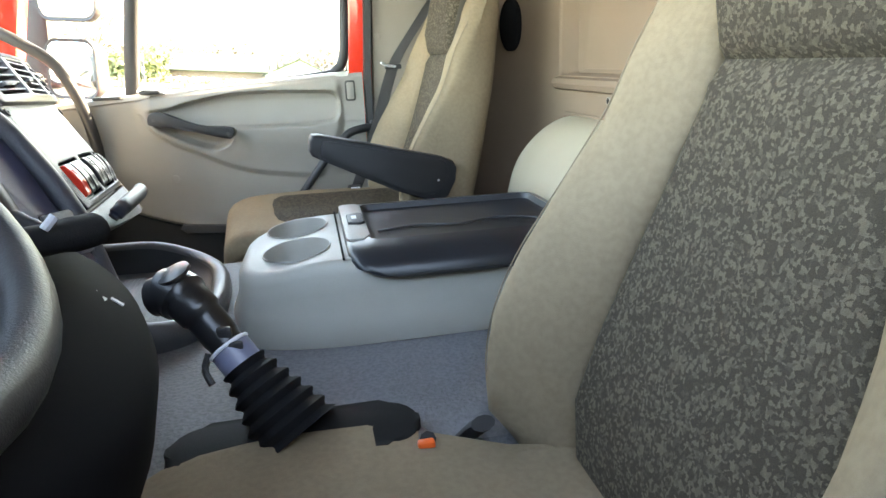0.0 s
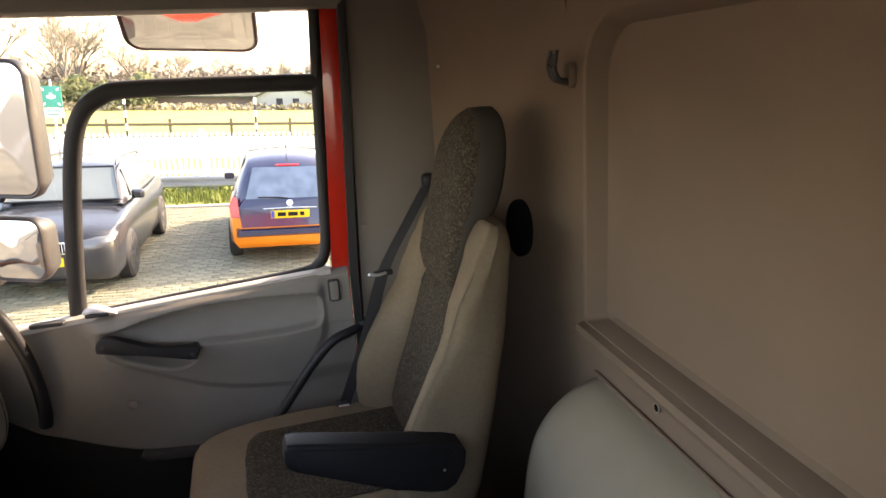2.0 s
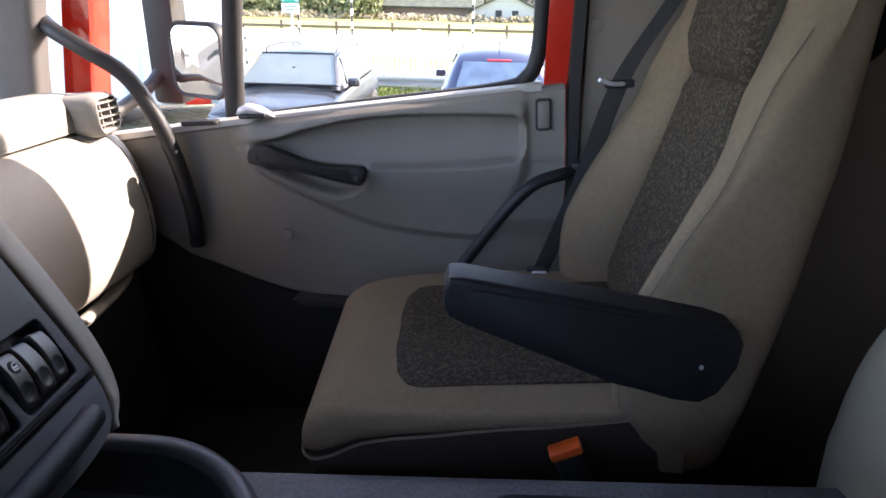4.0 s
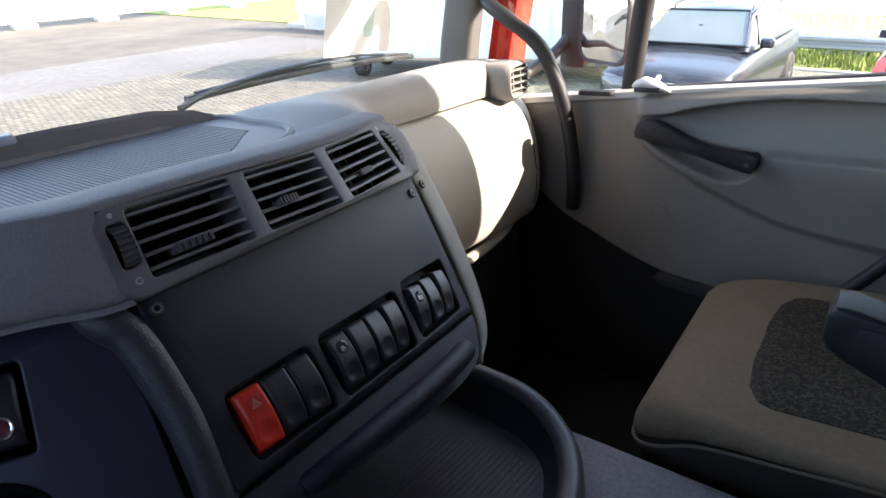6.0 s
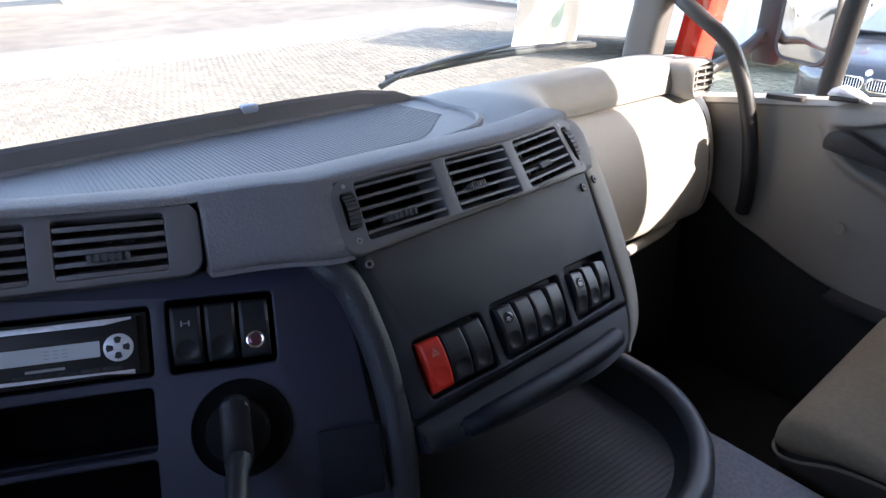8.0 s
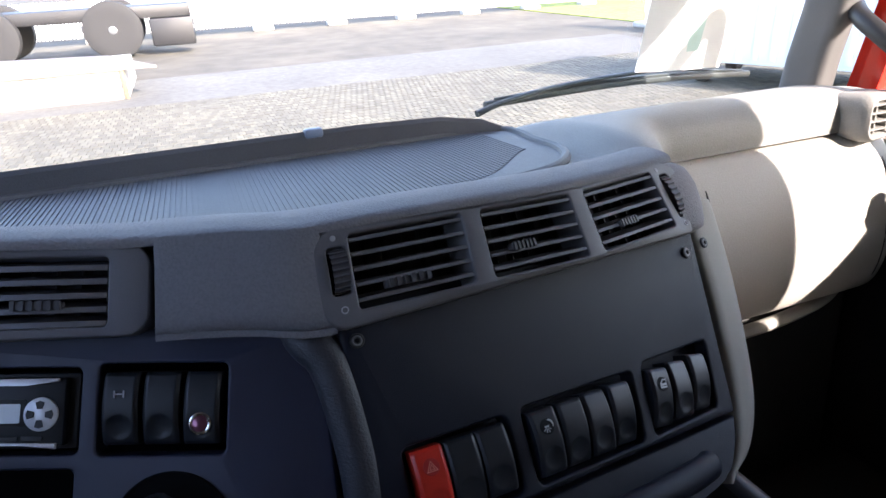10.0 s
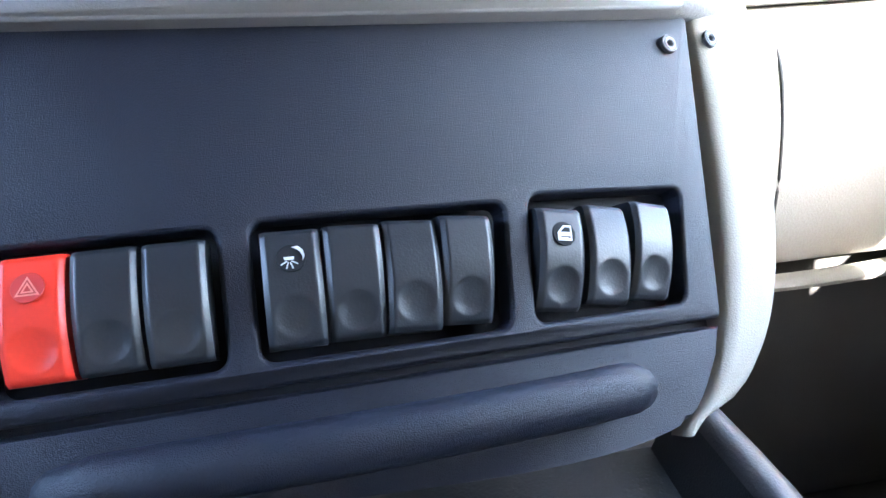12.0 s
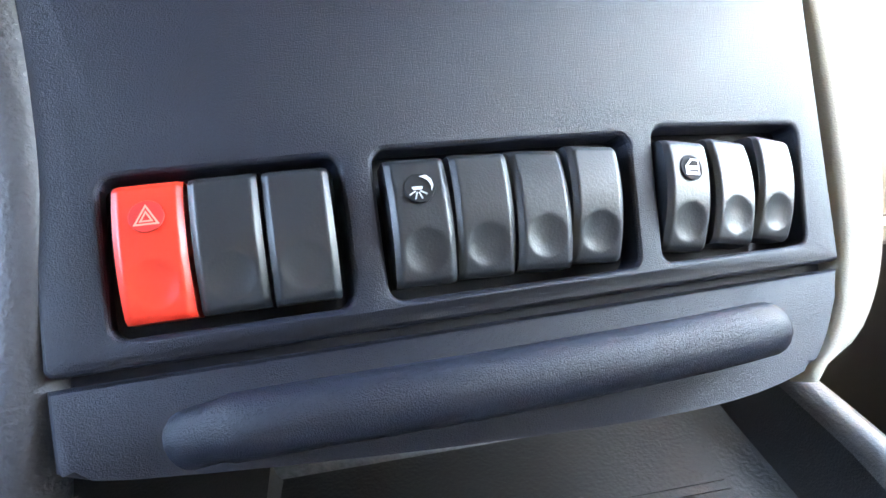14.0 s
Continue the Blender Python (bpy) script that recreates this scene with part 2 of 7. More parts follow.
def tube(pts, r, n=6, seg=12, closed=False, flat=1.0, bm=None, ref=(0, 0, 1)):
    """A swept round (or flattened) bar; r is a radius or one per point."""
    line = smooth_line(pts, n, closed) if n > 1 else [Vector(p) for p in pts]
    rings = []
    for i, p in enumerate(line):
        a = line[i - 1] if (i > 0 or closed) else p
        b = line[(i + 1) % len(line)] if (i + 1 < len(line) or closed) else p
        d = (b - a).normalized()
        s = d.cross(Vector(ref))
        s = s.normalized() if s.length > 1e-4 else d.orthogonal().normalized()
        w = s.cross(d)
        rad = r if not isinstance(r, (list, tuple)) else r[min(int(i * (len(r) - 1) / max(1, len(line) - 1) + 0.5), len(r) - 1)]
        rings.append([p + (s * math.cos(q) + w * math.sin(q) * flat) * rad for q in [math.tau * j / seg for j in range(seg)]])
    if closed:
        rings.append(rings[0])
    bm = loft(rings, True, not closed, bm)
    if closed:
        bmesh.ops.remove_doubles(bm, verts=bm.verts[:], dist=1e-6)
    return bm


def disc(c, n_way, r, depth=0.002, seg=24, bm=None, r2=None):
    """A short round plug that faces n_way."""
    bm = bm or bmesh.new()
    n_way = Vector(n_way).normalized()
    s = n_way.orthogonal().normalized()
    w = n_way.cross(s)
    c = Vector(c)
    rings = []
    for d, q in ((0, r), (depth * 0.7, r), (depth, (r2 if r2 is not None else r * 0.85))):
        rings.append([c + n_way * d + (s * math.cos(a) + w * math.sin(a)) * q for a in [math.tau * i / seg for i in range(seg)]])
    return loft(rings, True, True, bm)


def ring(c, n_way, r, thick, seg=28, bm=None):
    n_way = Vector(n_way).normalized()
    s = n_way.orthogonal().normalized()
    w = n_way.cross(s)
    pts = [Vector(c) + (s * math.cos(a) + w * math.sin(a)) * r for a in [math.tau * i / seg for i in range(seg)]]
    return tube(pts, thick, 1, 8, True, bm=bm, ref=n_way)


def rounded(w0, w1, h0, h1, r, n=5):
    """A rounded rectangle, counter-clockwise, as pairs."""
    out = []
    for cx, cy, a0 in ((w1 - r, h1 - r, 0), (w0 + r, h1 - r, 90), (w0 + r, h0 + r, 180), (w1 - r, h0 + r, 270)):
        for i in range(n + 1):
            a = radians(a0 + 90 * i / n)
            out.append((cx + r * math.cos(a), cy + r * math.sin(a)))
    return out


def plate(u0, u1, v0, v1, holes, thick, r=0.005, rim=0.0014, corner=0.004):
    """A plate in local u (x), v (y), with its face at w (z) = 0 and real openings through it; corners rounded, rims filleted."""
    bm = bmesh.new()
    arc = [(1 - math.sin(k * math.pi / 8), 1 - math.cos(k * math.pi / 8)) for k in range(5)]
    def wall(a, b, c, d, rad, sign):
        rings = []
        for g, dz in arc:
            e = sign * rim * g
            rings.append([bm.verts.new((p, q, -rim * dz)) for p, q in rounded(a - e, b + e, c - e, d + e, max(0.0006, rad + e), 5)])
        rings.append([bm.verts.new((p, q, -thick)) for p, q in rounded(a, b, c, d, rad, 5)])
        for m, n in zip(rings, rings[1:]):
            for i in range(len(m)):
                bm.faces.new((m[i], m[i - 1], n[i - 1], n[i]))
        return [bm.edges.get((rings[0][i], rings[0][i - 1])) for i in range(len(rings[0]))]
    loop = wall(u0, u1, v0, v1, corner, -1)
    for h in holes:
        loop += wall(*h, min(r, (h[1] - h[0]) * 0.45, (h[3] - h[2]) * 0.45), 1)
    bmesh.ops.triangle_fill(bm, use_beauty=True, use_dissolve=False, edges=loop, normal=(0, 0, 1))
    bmesh.ops.recalc_face_normals(bm, faces=bm.faces[:])
    return bm


def sheet(f, nu, nv, bm=None, thick=None):
    """A surface f(a, b), a and b from 0 to 1; with thick, a vector, it gets a back and an edge."""
    bm = bm or bmesh.new()
    g = [[bm.verts.new(f(i / nu, j / nv)) for j in range(nv + 1)] for i in range(nu + 1)]
    for i in range(nu):
        for j in range(nv):
            bm.faces.new((g[i][j], g[i + 1][j], g[i + 1][j + 1], g[i][j + 1]))
    if thick is not None:
        t = Vector(thick)
        h = [[bm.verts.new(v.co + t) for v in row] for row in g]
        for i in range(nu):
            for j in range(nv):
                bm.faces.new((h[i][j], h[i][j + 1], h[i + 1][j + 1], h[i + 1][j]))
        for i in range(nu):
            bm.faces.new((g[i + 1][0], g[i][0], h[i][0], h[i + 1][0]))
            bm.faces.new((g[i][nv], g[i + 1][nv], h[i + 1][nv], h[i][nv]))
        for j in range(nv):
            bm.faces.new((g[0][j], g[0][j + 1], h[0][j + 1], h[0][j]))
            bm.faces.new((g[nu][j + 1], g[nu][j], h[nu][j], h[nu][j + 1]))
    return bm


def axes(o, u, n):
    """A frame with x along u and z along n."""
    n = Vector(n).normalized()
    u = Vector(u)
    u = (u - n * u.dot(n)).normalized()
    v = n.cross(u)
    m = Matrix((u, v, n)).transposed().to_4x4()
    m.translation = o
    return m


def step(a, b, x):
    t = min(1.0, max(0.0, (x - a) / (b - a)))
    return t * t * (3 - 2 * t)


# ---------------- cab shell ----------------
Y_IN = 2.215          # passenger side trim
X_BACK = 0.70         # rear wall
Z_ROOF = 2.56

# floor of the cab and the engine tunnel
structure("floor", box((-0.98, 0.0, 0.90), (0.80, 2.32, 0.95)), M_CARPET, "dark carpeted cab floor in the footwells")
_o = [(0.66, 0.95), (0.67, 1.30), (0.70, 1.352), (0.76, 1.37), (1.515, 1.37), (1.535, 1.364), (1.545, 1.345), (1.55, 0.95)]
structure("engine_tunnel", prism(_o, "x", -0.62, 0.72), M_MAT, "raised engine tunnel under a blue-grey embossed rubber mat")

# rear wall with a large pressed panel
def rear_ring(y0, y1, z0, z1, r, x, low=0.012):
    """Outline of the pressed panel: round above, almost square below."""
    out = []
    for cy, cz, rr, a0 in ((y1, z1, r, 0), (y0, z1, r, 90), (y0, z0, low, 180), (y1, z0, low, 270)):
        sy, sz = (1 if cy == y1 else -1), (1 if cz == z1 else -1)
        for i in range(9):
            a = radians(a0 + 90 * i / 8)
            out.append((x, cy - sy * rr + rr * math.cos(a), cz - sz * rr + rr * math.sin(a)))
    return out
_bm = bmesh.new()
loft([rear_ring(-0.05, 1.74, 0.95, Z_ROOF, 0.0001, X_BACK + 0.002, 0.0001), rear_ring(0.66, 1.652, 1.758, 2.385, 0.115, X_BACK), rear_ring(0.665, 1.646, 1.760, 2.380, 0.112, X_BACK + 0.004),
      rear_ring(0.678, 1.634, 1.764, 2.362, 0.10, X_BACK + 0.046), rear_ring(0.700, 1.612, 1.772, 2.33, 0.095, X_BACK + 0.056)], cap=False, bm=_bm)
_bm.faces.new([v for v in _bm.verts][-36:])
structure("wall_rear", _bm, M_REAR, "brown-beige moulded rear cab wall with a large recessed panel", 30)
structure("wall_rear_shell", box((0.775, -0.08, 0.9), (0.80, 2.36, Z_ROOF)), M_DARKTRIM, "outer sheet of the rear cab wall")
# ledge below the pressed panel
structure("trim_ledge", prism([(X_BACK + 0.002, 1.722), (0.684, 1.728), (0.679, 1.740), (0.684, 1.752), (X_BACK + 0.002, 1.757)], "y", 0.2, 1.655, 0.002),
          M_REAR, "narrow moulded ledge under the recessed rear panel")
# rounded corner from the rear wall to the side
_plan = smooth_line([(0.702, 1.73, 0), (0.70, 1.84, 0), (0.678, 1.96, 0), (0.63, 2.07, 0), (0.57, 2.155, 0), (0.505, Y_IN, 0)], 4)
_zs = [0.95, 1.3, 1.7, 2.1, 2.4, 2.48, 2.56]
structure("wall_corner", sheet(lambda a, b: Vector((_plan[round(a * (len(_plan) - 1))].x - 0.03 * step(2.4, 2.56, _zs[round(b * 6)]),
          _plan[round(a * (len(_plan) - 1))].y - 0.02 * step(2.4, 2.56, _zs[round(b * 6)]), _zs[round(b * 6)])), len(_plan) - 1, 6, thick=(0.03, 0.03, 0)), M_REAR,
          "curved brown-beige corner trim behind the passenger seat")
# side pillar panel behind the door
structure("wall_side_pillar", prism([(0.262, 1.60), (0.285, 2.1), (0.305, Z_ROOF), (0.512, Z_ROOF), (0.512, 1.60)], "y", Y_IN - 0.006, Y_IN + 0.05, 0.004),
          M_TRIM, "grey-beige side pillar trim panel beside the passenger seat")
structure("wall_side_lower", box((0.24, Y_IN + 0.004, 0.95), (0.80, Y_IN + 0.06, 1.62)), M_DARKTRIM, "dark lower side wall behind the seat")
structure("wall_side_skin", box((0.25, Y_IN + 0.062, 0.9), (0.80, Y_IN + 0.12, 2.7)), M_RED, "red outer cab side")
# driver side: pillar and plain lower wall, open above
structure("wall_driver_pillar", box((0.46, -0.08, 0.95), (0.80, -0.03, Z_ROOF), 0.01), M_TRIM, "grey-beige pillar trim on the driver side")
structure("wall_driver_side", box((-0.99, -0.08, 0.90), (0.46, -0.04, 1.98), 0.01), M_TRIM, "plain grey-beige lower wall on the driver side")
structure("wall_front_lower", box((-0.99, 0.0, 0.9), (-0.95, 2.3, 1.76)), M_DARKTRIM, "dark front bulkhead below the dashboard")
# roof
structure("ceiling", box((-0.80, -0.08, Z_ROOF), (0.80, 2.34, Z_ROOF + 0.06), 0.01), M_HEAD, "light fabric headlining")
structure("trim_header", box((-0.82, -0.02, 2.43), (-0.70, 2.28, Z_ROOF), 0.02), M_HEAD, "trim above the windscreen")
structure("trim_side_header", prism([(-0.80, 2.50), (0.30, 2.475), (0.30, Z_ROOF), (-0.80, Z_ROOF)], "y", 2.19, 2.30, 0.008), M_HEAD, "trim above the side window")

# windscreen pillars
def pillar(name, y, flip):
    rings = []
    for x, z, w, d in ((-0.965, 1.70, 0.10, 0.06), (-0.935, 1.86, 0.10, 0.055), (-0.86, 2.15, 0.095, 0.055), (-0.76, 2.53, 0.09, 0.055)):
        rings.append([(x + 0.02 + p * w, y + q * d * flip, z) for p, q in rounded(-0.5, 0.5, -0.5, 0.5, 0.25, 3)])
    return structure(name, loft(rings), M_PILLAR, "grey windscreen pillar trim")
pillar("trim_pillar_passenger", 2.175, 1)
pillar("trim_pillar_driver", 0.06, -1)

# red body edge and rubber seals round the passenger doorway
def upright(pts, hw, y0, y1, mat, name, label):
    out = [(p[0] - hw, p[1]) for p in pts] + [(p[0] + hw, p[1]) for p in reversed(pts)]
    return structure(name, prism(out, "y", y0, y1, 0.005), mat, label)
upright([(0.208, 1.0), (0.214, 1.77), (0.243, 2.20), (0.266, 2.6)], 0.024, 2.235, 2.30, M_RED, "door_frame_red", "red painted edge of the passenger doorway")
upright([(0.243, 0.95), (0.250, 1.77), (0.276, 2.20), (0.298, 2.6)], 0.011, 2.19, 2.25, M_RUBBER, "trim_door_seal", "black rubber door seal")
upright([(-0.86, 1.66), (-0.845, 1.80), (-0.76, 2.15), (-0.66, 2.6)], 0.032, 2.235, 2.31, M_RED, "door_frame_front", "red painted front edge of the doorway")
structure("trim_roof_red", prism([(-0.72, 2.505), (0.25, 2.475), (0.27, 2.60), (-0.70, 2.60)], "y", 2.232, 2.29, 0.004), M_RED, "red painted upper edge of the doorway")

# passenger side glass with its black rubber frame
_f = [(-0.497, Y_IN + 0.035, 1.70), (-0.470, Y_IN + 0.035, 1.90), (-0.425, Y_IN + 0.035, 2.14), (-0.385, Y_IN + 0.035, 2.25), (-0.325, Y_IN + 0.035, 2.298),
      (-0.25, Y_IN + 0.035, 2.308), (0.0, Y_IN + 0.035, 2.302), (0.222, Y_IN + 0.035, 2.294)]
win = structure("window_1", tube(_f, 0.0225, 6, 12, flat=0.8, ref=(0, 1, 0)), M_RUBBER, "black rubber frame of the sliding side window")
_g = [(0.225, Y_IN + 0.035, 2.50), (0.208, Y_IN + 0.035, 2.25), (0.190, Y_IN + 0.035, 1.95), (0.180, Y_IN + 0.035, 1.84), (0.155, Y_IN + 0.035, 1.79), (0.092, Y_IN + 0.035, 1.768), (-0.200, Y_IN + 0.035, 1.745), (-0.495, Y_IN + 0.035, 1.722)]
part("window_frame", tube(_g, 0.0165, 6, 10, ref=(0, 1, 0)), M_RUBBER, win)
for _x0, _x1 in ((-0.93, -0.48), (-0.48, 0.19)):
    _p = part("pane", box((_x0, Y_IN + 0.034, 1.68), (_x1, Y_IN + 0.038, 2.50)), M_GLASS, win, "clear side window glass")
    _p.visible_shadow = False
# windscreen
def screen(a, b):
    y = -0.02 + 2.26 * a
    bow = 0.05 * (1 - (2 * a - 1) ** 4)
    return Vector((-1.005 - bow + 0.20 * b, y, 1.745 + 0.73 * b))
_w = tagged(link("window_2", sheet(screen, 24, 10), M_GLASS), "large clear windscreen", "window", kind="structure")
_w.visible_shadow = False
# white and green paper stuck to the windscreen
_bm = sheet(lambda a, b: Vector((-0.985 + 0.118 * b + 0.010 * math.sin(a * 5) * (1 - b), 1.785 + 0.218 * a + 0.012 * b, 1.866 - 0.012 * a + 0.42 * b)), 10, 12, thick=(0.0012, 0, 0))
paper = thing("paper_sheet", "white and pale green printed sheet taped to the windscreen", "paper")
part("sheet", _bm, material("white_paper", (0.80, 0.83, 0.82), 0.7, scale=30, spread=0.05), paper)
part("print", sheet(lambda a, b: Vector((-0.9785 + 0.118 * (0.08 + 0.9 * b), 1.868 + 0.055 * a + 0.012 * b - 0.06 * (b > 0.3) * 0.9, 1.862 + 0.42 * (0.08 + 0.9 * b))), 4, 12, thick=(0.0008, 0, 0)),
     material("pale_green_print", (0.45, 0.62, 0.58), 0.7, scale=40, spread=0.1), paper)


# ---------------- rear moulded cover ----------------
def cover():
    prof = [(0.71, 1.668), (0.672, 1.662), (0.628, 1.642), (0.585, 1.606), (0.553, 1.56), (0.533, 1.50), (0.522, 1.43), (0.516, 1.36), (0.51, 0.96)]
    prof = [(p.x, p.y) for p in smooth_line([(a, b, 0) for a, b in prof], 3)]
    rings = []
    for y, k in ((-0.03, 1), (0.3, 1), (0.8, 1), (1.2, 1), (1.5, 1), (1.56, 0.985), (1.592, 0.95), (1.606, 0.90), (1.61, 0.84)):
        rings.append([(0.71 - (0.71 - x) * k, y, 0.96 + (z - 0.96) * (0.5 + 0.5 * k) if k < 1 else z) for x, z in prof] + [(0.72, y, 0.96)])
    return loft(rings)
t_cover = thing("rear_cover", "grey-beige moulded cover with a rounded top along the rear wall", "storage cover")
part("cover_shell", cover(), M_COVER, t_cover, smooth=50)
part("joint_bead", tube([(0.694, -0.02, 1.668), (0.694, 0.8, 1.668), (0.694, 1.585, 1.666)], 0.005, 2, 8), M_REAR, t_cover, "narrow bead where the cover meets the wall")


def small_hole(c, n_way, r):
    t = thing("screw_plug", "small dark screw hole with a plug in the rear wall", "screw", group="wall screws")
    part("plug_ring", ring(c, n_way, r, r * 0.22), M_TRIM, t)
    part("plug_core", disc(c, n_way, r * 0.9, 0.0015), M_PIT, t)
small_hole((0.6955, 1.351, 1.708), (-1, 0, 0), 0.008)
for _c in ((0.322, Y_IN - 0.006, 2.325), (0.290, Y_IN - 0.006, 1.888)):
    t = thing("trim_button", "round grey-beige screw cap on the side pillar trim", "screw cap", group="pillar screw caps")
    part("cap", disc(_c, (0, -1, 0), 0.012, 0.006, r2=0.007), M_TRIM, t)
t = thing("trim_button", "small metal screw in the corner trim", "screw", group="pillar screw caps")
part("cap", disc((0.532, Y_IN - 0.028, 2.313), (-0.5, -0.8, 0), 0.005, 0.002), M_GREYMARK, t)
# coat hook
t = thing("coat_hook", "beige plastic double coat hook on the rear wall", "hook")
part("base_plate", prism(rounded(1.680, 1.716, 2.250, 2.300, 0.012), "x", 0.686, 0.70, 0.003), M_REAR, t)
for _y, _k in ((1.682, 1), (1.698, 0.7), (1.714, 1)):
    part("prong", tube([(0.688, _y * 0.3 + 1.698 * 0.7, 2.264), (0.664, _y * 0.6 + 1.698 * 0.4, 2.270), (0.654, _y, 2.293), (0.660, _y, 2.300 + 0.026 * _k)], [0.007, 0.006, 0.005, 0.004], 5, 8), M_DARKTRIM, t)
for _y in (1.691, 1.705):
    part("screw", disc((0.686, _y, 2.258), (-1, 0, 0), 0.003, 0.001, 12), M_PIT, t)
# dark oval loudspeaker opening
t = thing("speaker_opening", "dark oval opening in the rear corner trim", "speaker")
_n = Vector((-0.93, -0.36, 0)).normalized()
_m = axes((0.664, 1.957, 1.90), (0, 0, 1), _n)
part("rim", loft([[_m @ Vector((math.cos(a) * 0.075 * k, math.sin(a) * 0.045 * k, w)) for a in [math.tau * i / 32 for i in range(32)]] for k, w in ((1.0, -0.01), (1.0, 0.004), (0.95, 0.007), (0.93, 0.004))], cap=False), M_PIT, t)
part("grille", loft([[_m @ Vector((math.cos(a) * 0.07 * k, math.sin(a) * 0.042 * k, w)) for a in [math.tau * i / 32 for i in range(32)]] for k, w in ((1.0, -0.008), (1.0, 0.002), (0.5, 0.004))]), M_PIT, t)


# ---------------- passenger door ----------------
def sill(x):
    return 1.774 + (x - 0.18) * (0.045 / 0.64) if x > -0.46 else 1.729 + (x + 0.46) * 0.09


def along(x, table):
    """Smooth reading of a table of (x, value)."""
    for (x0, v0), (x1, v1) in zip(table, table[1:]):
        if x <= x1:
            return v0 + (v1 - v0) * max(0.0, min(1.0, (x - x0) / (x1 - x0)))
    return table[-1][1]


LOW = [(p.x, p.y) for p in smooth_line([(-0.50, 1.72, 0), (-0.478, 1.690, 0), (-0.453, 1.637, 0), (-0.404, 1.593, 0), (-0.344, 1.560, 0), (-0.237, 1.506, 0), (-0.156, 1.477, 0), (-0.048, 1.458, 0), (0.062, 1.448, 0), (0.16, 1.446, 0)], 6)]
TOP = [(p.x, p.y) for p in smooth_line([(-0.50, 1.690, 0), (-0.395, 1.694, 0), (-0.32, 1.712, 0), (-0.222, 1.729, 0), (-0.142, 1.735, 0), (-0.022, 1.734, 0), (0.16, 1.725, 0)], 6)]
NOSE = [(-0.50, 1.68), (-0.43, 1.664), (-0.33, 1.632), (-0.22, 1.617), (-0.075, 1.613), (0.041, 1.613), (0.15, 1.623)]
SCOOP = [(p.x, p.y) for p in smooth_line([(-0.46, 1.665, 0), (-0.42, 1.628, 0), (-0.364, 1.592, 0), (-0.287, 1.560, 0), (-0.246, 1.556, 0), (-0.211, 1.572, 0), (-0.19, 1.605, 0), (-0.18, 1.64, 0)], 6)]


FOOT = [(p.x, p.y) for p in smooth_line([(-0.95, 1.60, 0), (-0.80, 1.53, 0), (-0.70, 1.456, 0), (-0.65, 1.418, 0), (-0.59, 1.392, 0), (-0.503, 1.352, 0), (-0.40, 1.316, 0), (-0.29, 1.298, 0), (-0.10, 1.280, 0), (0.24, 1.27, 0)], 5)]


def door_relief(x, z):
    """How far the trim stands out into the cab: a hollow with a round end over an arm ledge, a flank below."""
    low, top, nose = along(x, LOW), along(x, TOP), along(x, NOSE)
    left = step(-0.50, -0.43, x)
    flank = 0.150 - 0.075 * step(1.62, 1.45, z)
    edge = 1 - step(flank - 0.012, flank + 0.016, x)
    above = step(nose - 0.16, nose, z)
    if z < nose:
        h = left * (0.013 * step(low - 0.012, low + 0.012, z) + 0.019 * above ** 1.5) * edge
        h += 0.016 * (1 - edge) * step(1.44, 1.50, z) * left
    else:
        h = left * (0.032 - 0.010 * step(top, top + 0.03, z))
        h = h * edge + 0.018 * (1 - edge)
    # the hollow: deep at once behind the ledge, shallow and crisp along its upper line and its end
    a, b, r = 0.153 - x, min(top - z, z - nose), 0.034
    s = r - math.hypot(max(r - a, 0.0), max(r - b, 0.0)) if a < r or b < r else min(a, b)
    if s > 0 and z > nose:
        u = max(0.0, min(1.0, (z - nose) / max(0.03, top - nose)))
        h -= (0.012 + 0.042 * min(1.0, u * 1.35) ** 0.55 * (1 - 0.5 * u ** 2)) * step(0.0, 0.013, s) * step(-0.47, -0.36, x)
    # hollow behind the pull handle
    if -0.46 < x < -0.18:
        sc = along(x, SCOOP)
        h -= 0.040 * step(sc - 0.003, sc + 0.018, z) * (1 - step(nose - 0.004, nose + 0.014, z)) * step(-0.455, -0.42, x) * (1 - step(-0.205, -0.183, x))
    # the dark lower part lies back behind a rounded edge
    foot = along(x, FOOT)
    h -= 0.030 * (1 - step(foot - 0.022, foot + 0.004, z))
    return h


def door_face(a, b):
    x = -0.94 + 1.172 * a
    z = 0.96 + (sill(x) - 0.96) * b
    y = Y_IN + 0.002 - door_relief(x, z) + 0.012 * step(0.985, 1.0, b)
    return Vector((x, y, z))


# lighter than the door trim: skylight on the upward sill is put into its colour
M_SILL = material("skylit_sill_trim", (0.46, 0.44, 0.40), 0.38, scale=600, spread=0.12, bump=0.2, wear=0.12, spec=0.5)
door = thing("passenger_door", "closed passenger door with grey-beige moulded trim", "door")
panel = part("door_panel", sheet(door_face, 300, 230, thick=(0, 0.05, 0)), M_DOORTRIM, door, "grey-beige moulded trim with a dark lower part", 60)
panel.data.materials.append(M_KICK)
for f in panel.data.polygons:
    if f.center.z < along(f.center.x, FOOT) - 0.010:
        f.material_index = 1
part("door_skin", box((-0.92, 2.268, 0.7), (0.20, 2.31, 1.655)), M_RED, door, "red painted outer door skin")
_s = [(-0.93, 1.694), (-0.46, 1.733), (0.185, 1.778)]
part("sill_trim", loft([[(x, Y_IN - 0.010, z - 0.010), (x, Y_IN - 0.006, z + 0.002), (x, Y_IN + 0.004, z + 0.006), (x, Y_IN + 0.042, z + 0.004), (x, Y_IN + 0.042, z - 0.012)] for x, z in _s]), M_SILL, door, "worn sill strip under the window, skylight painted into its pale colour")
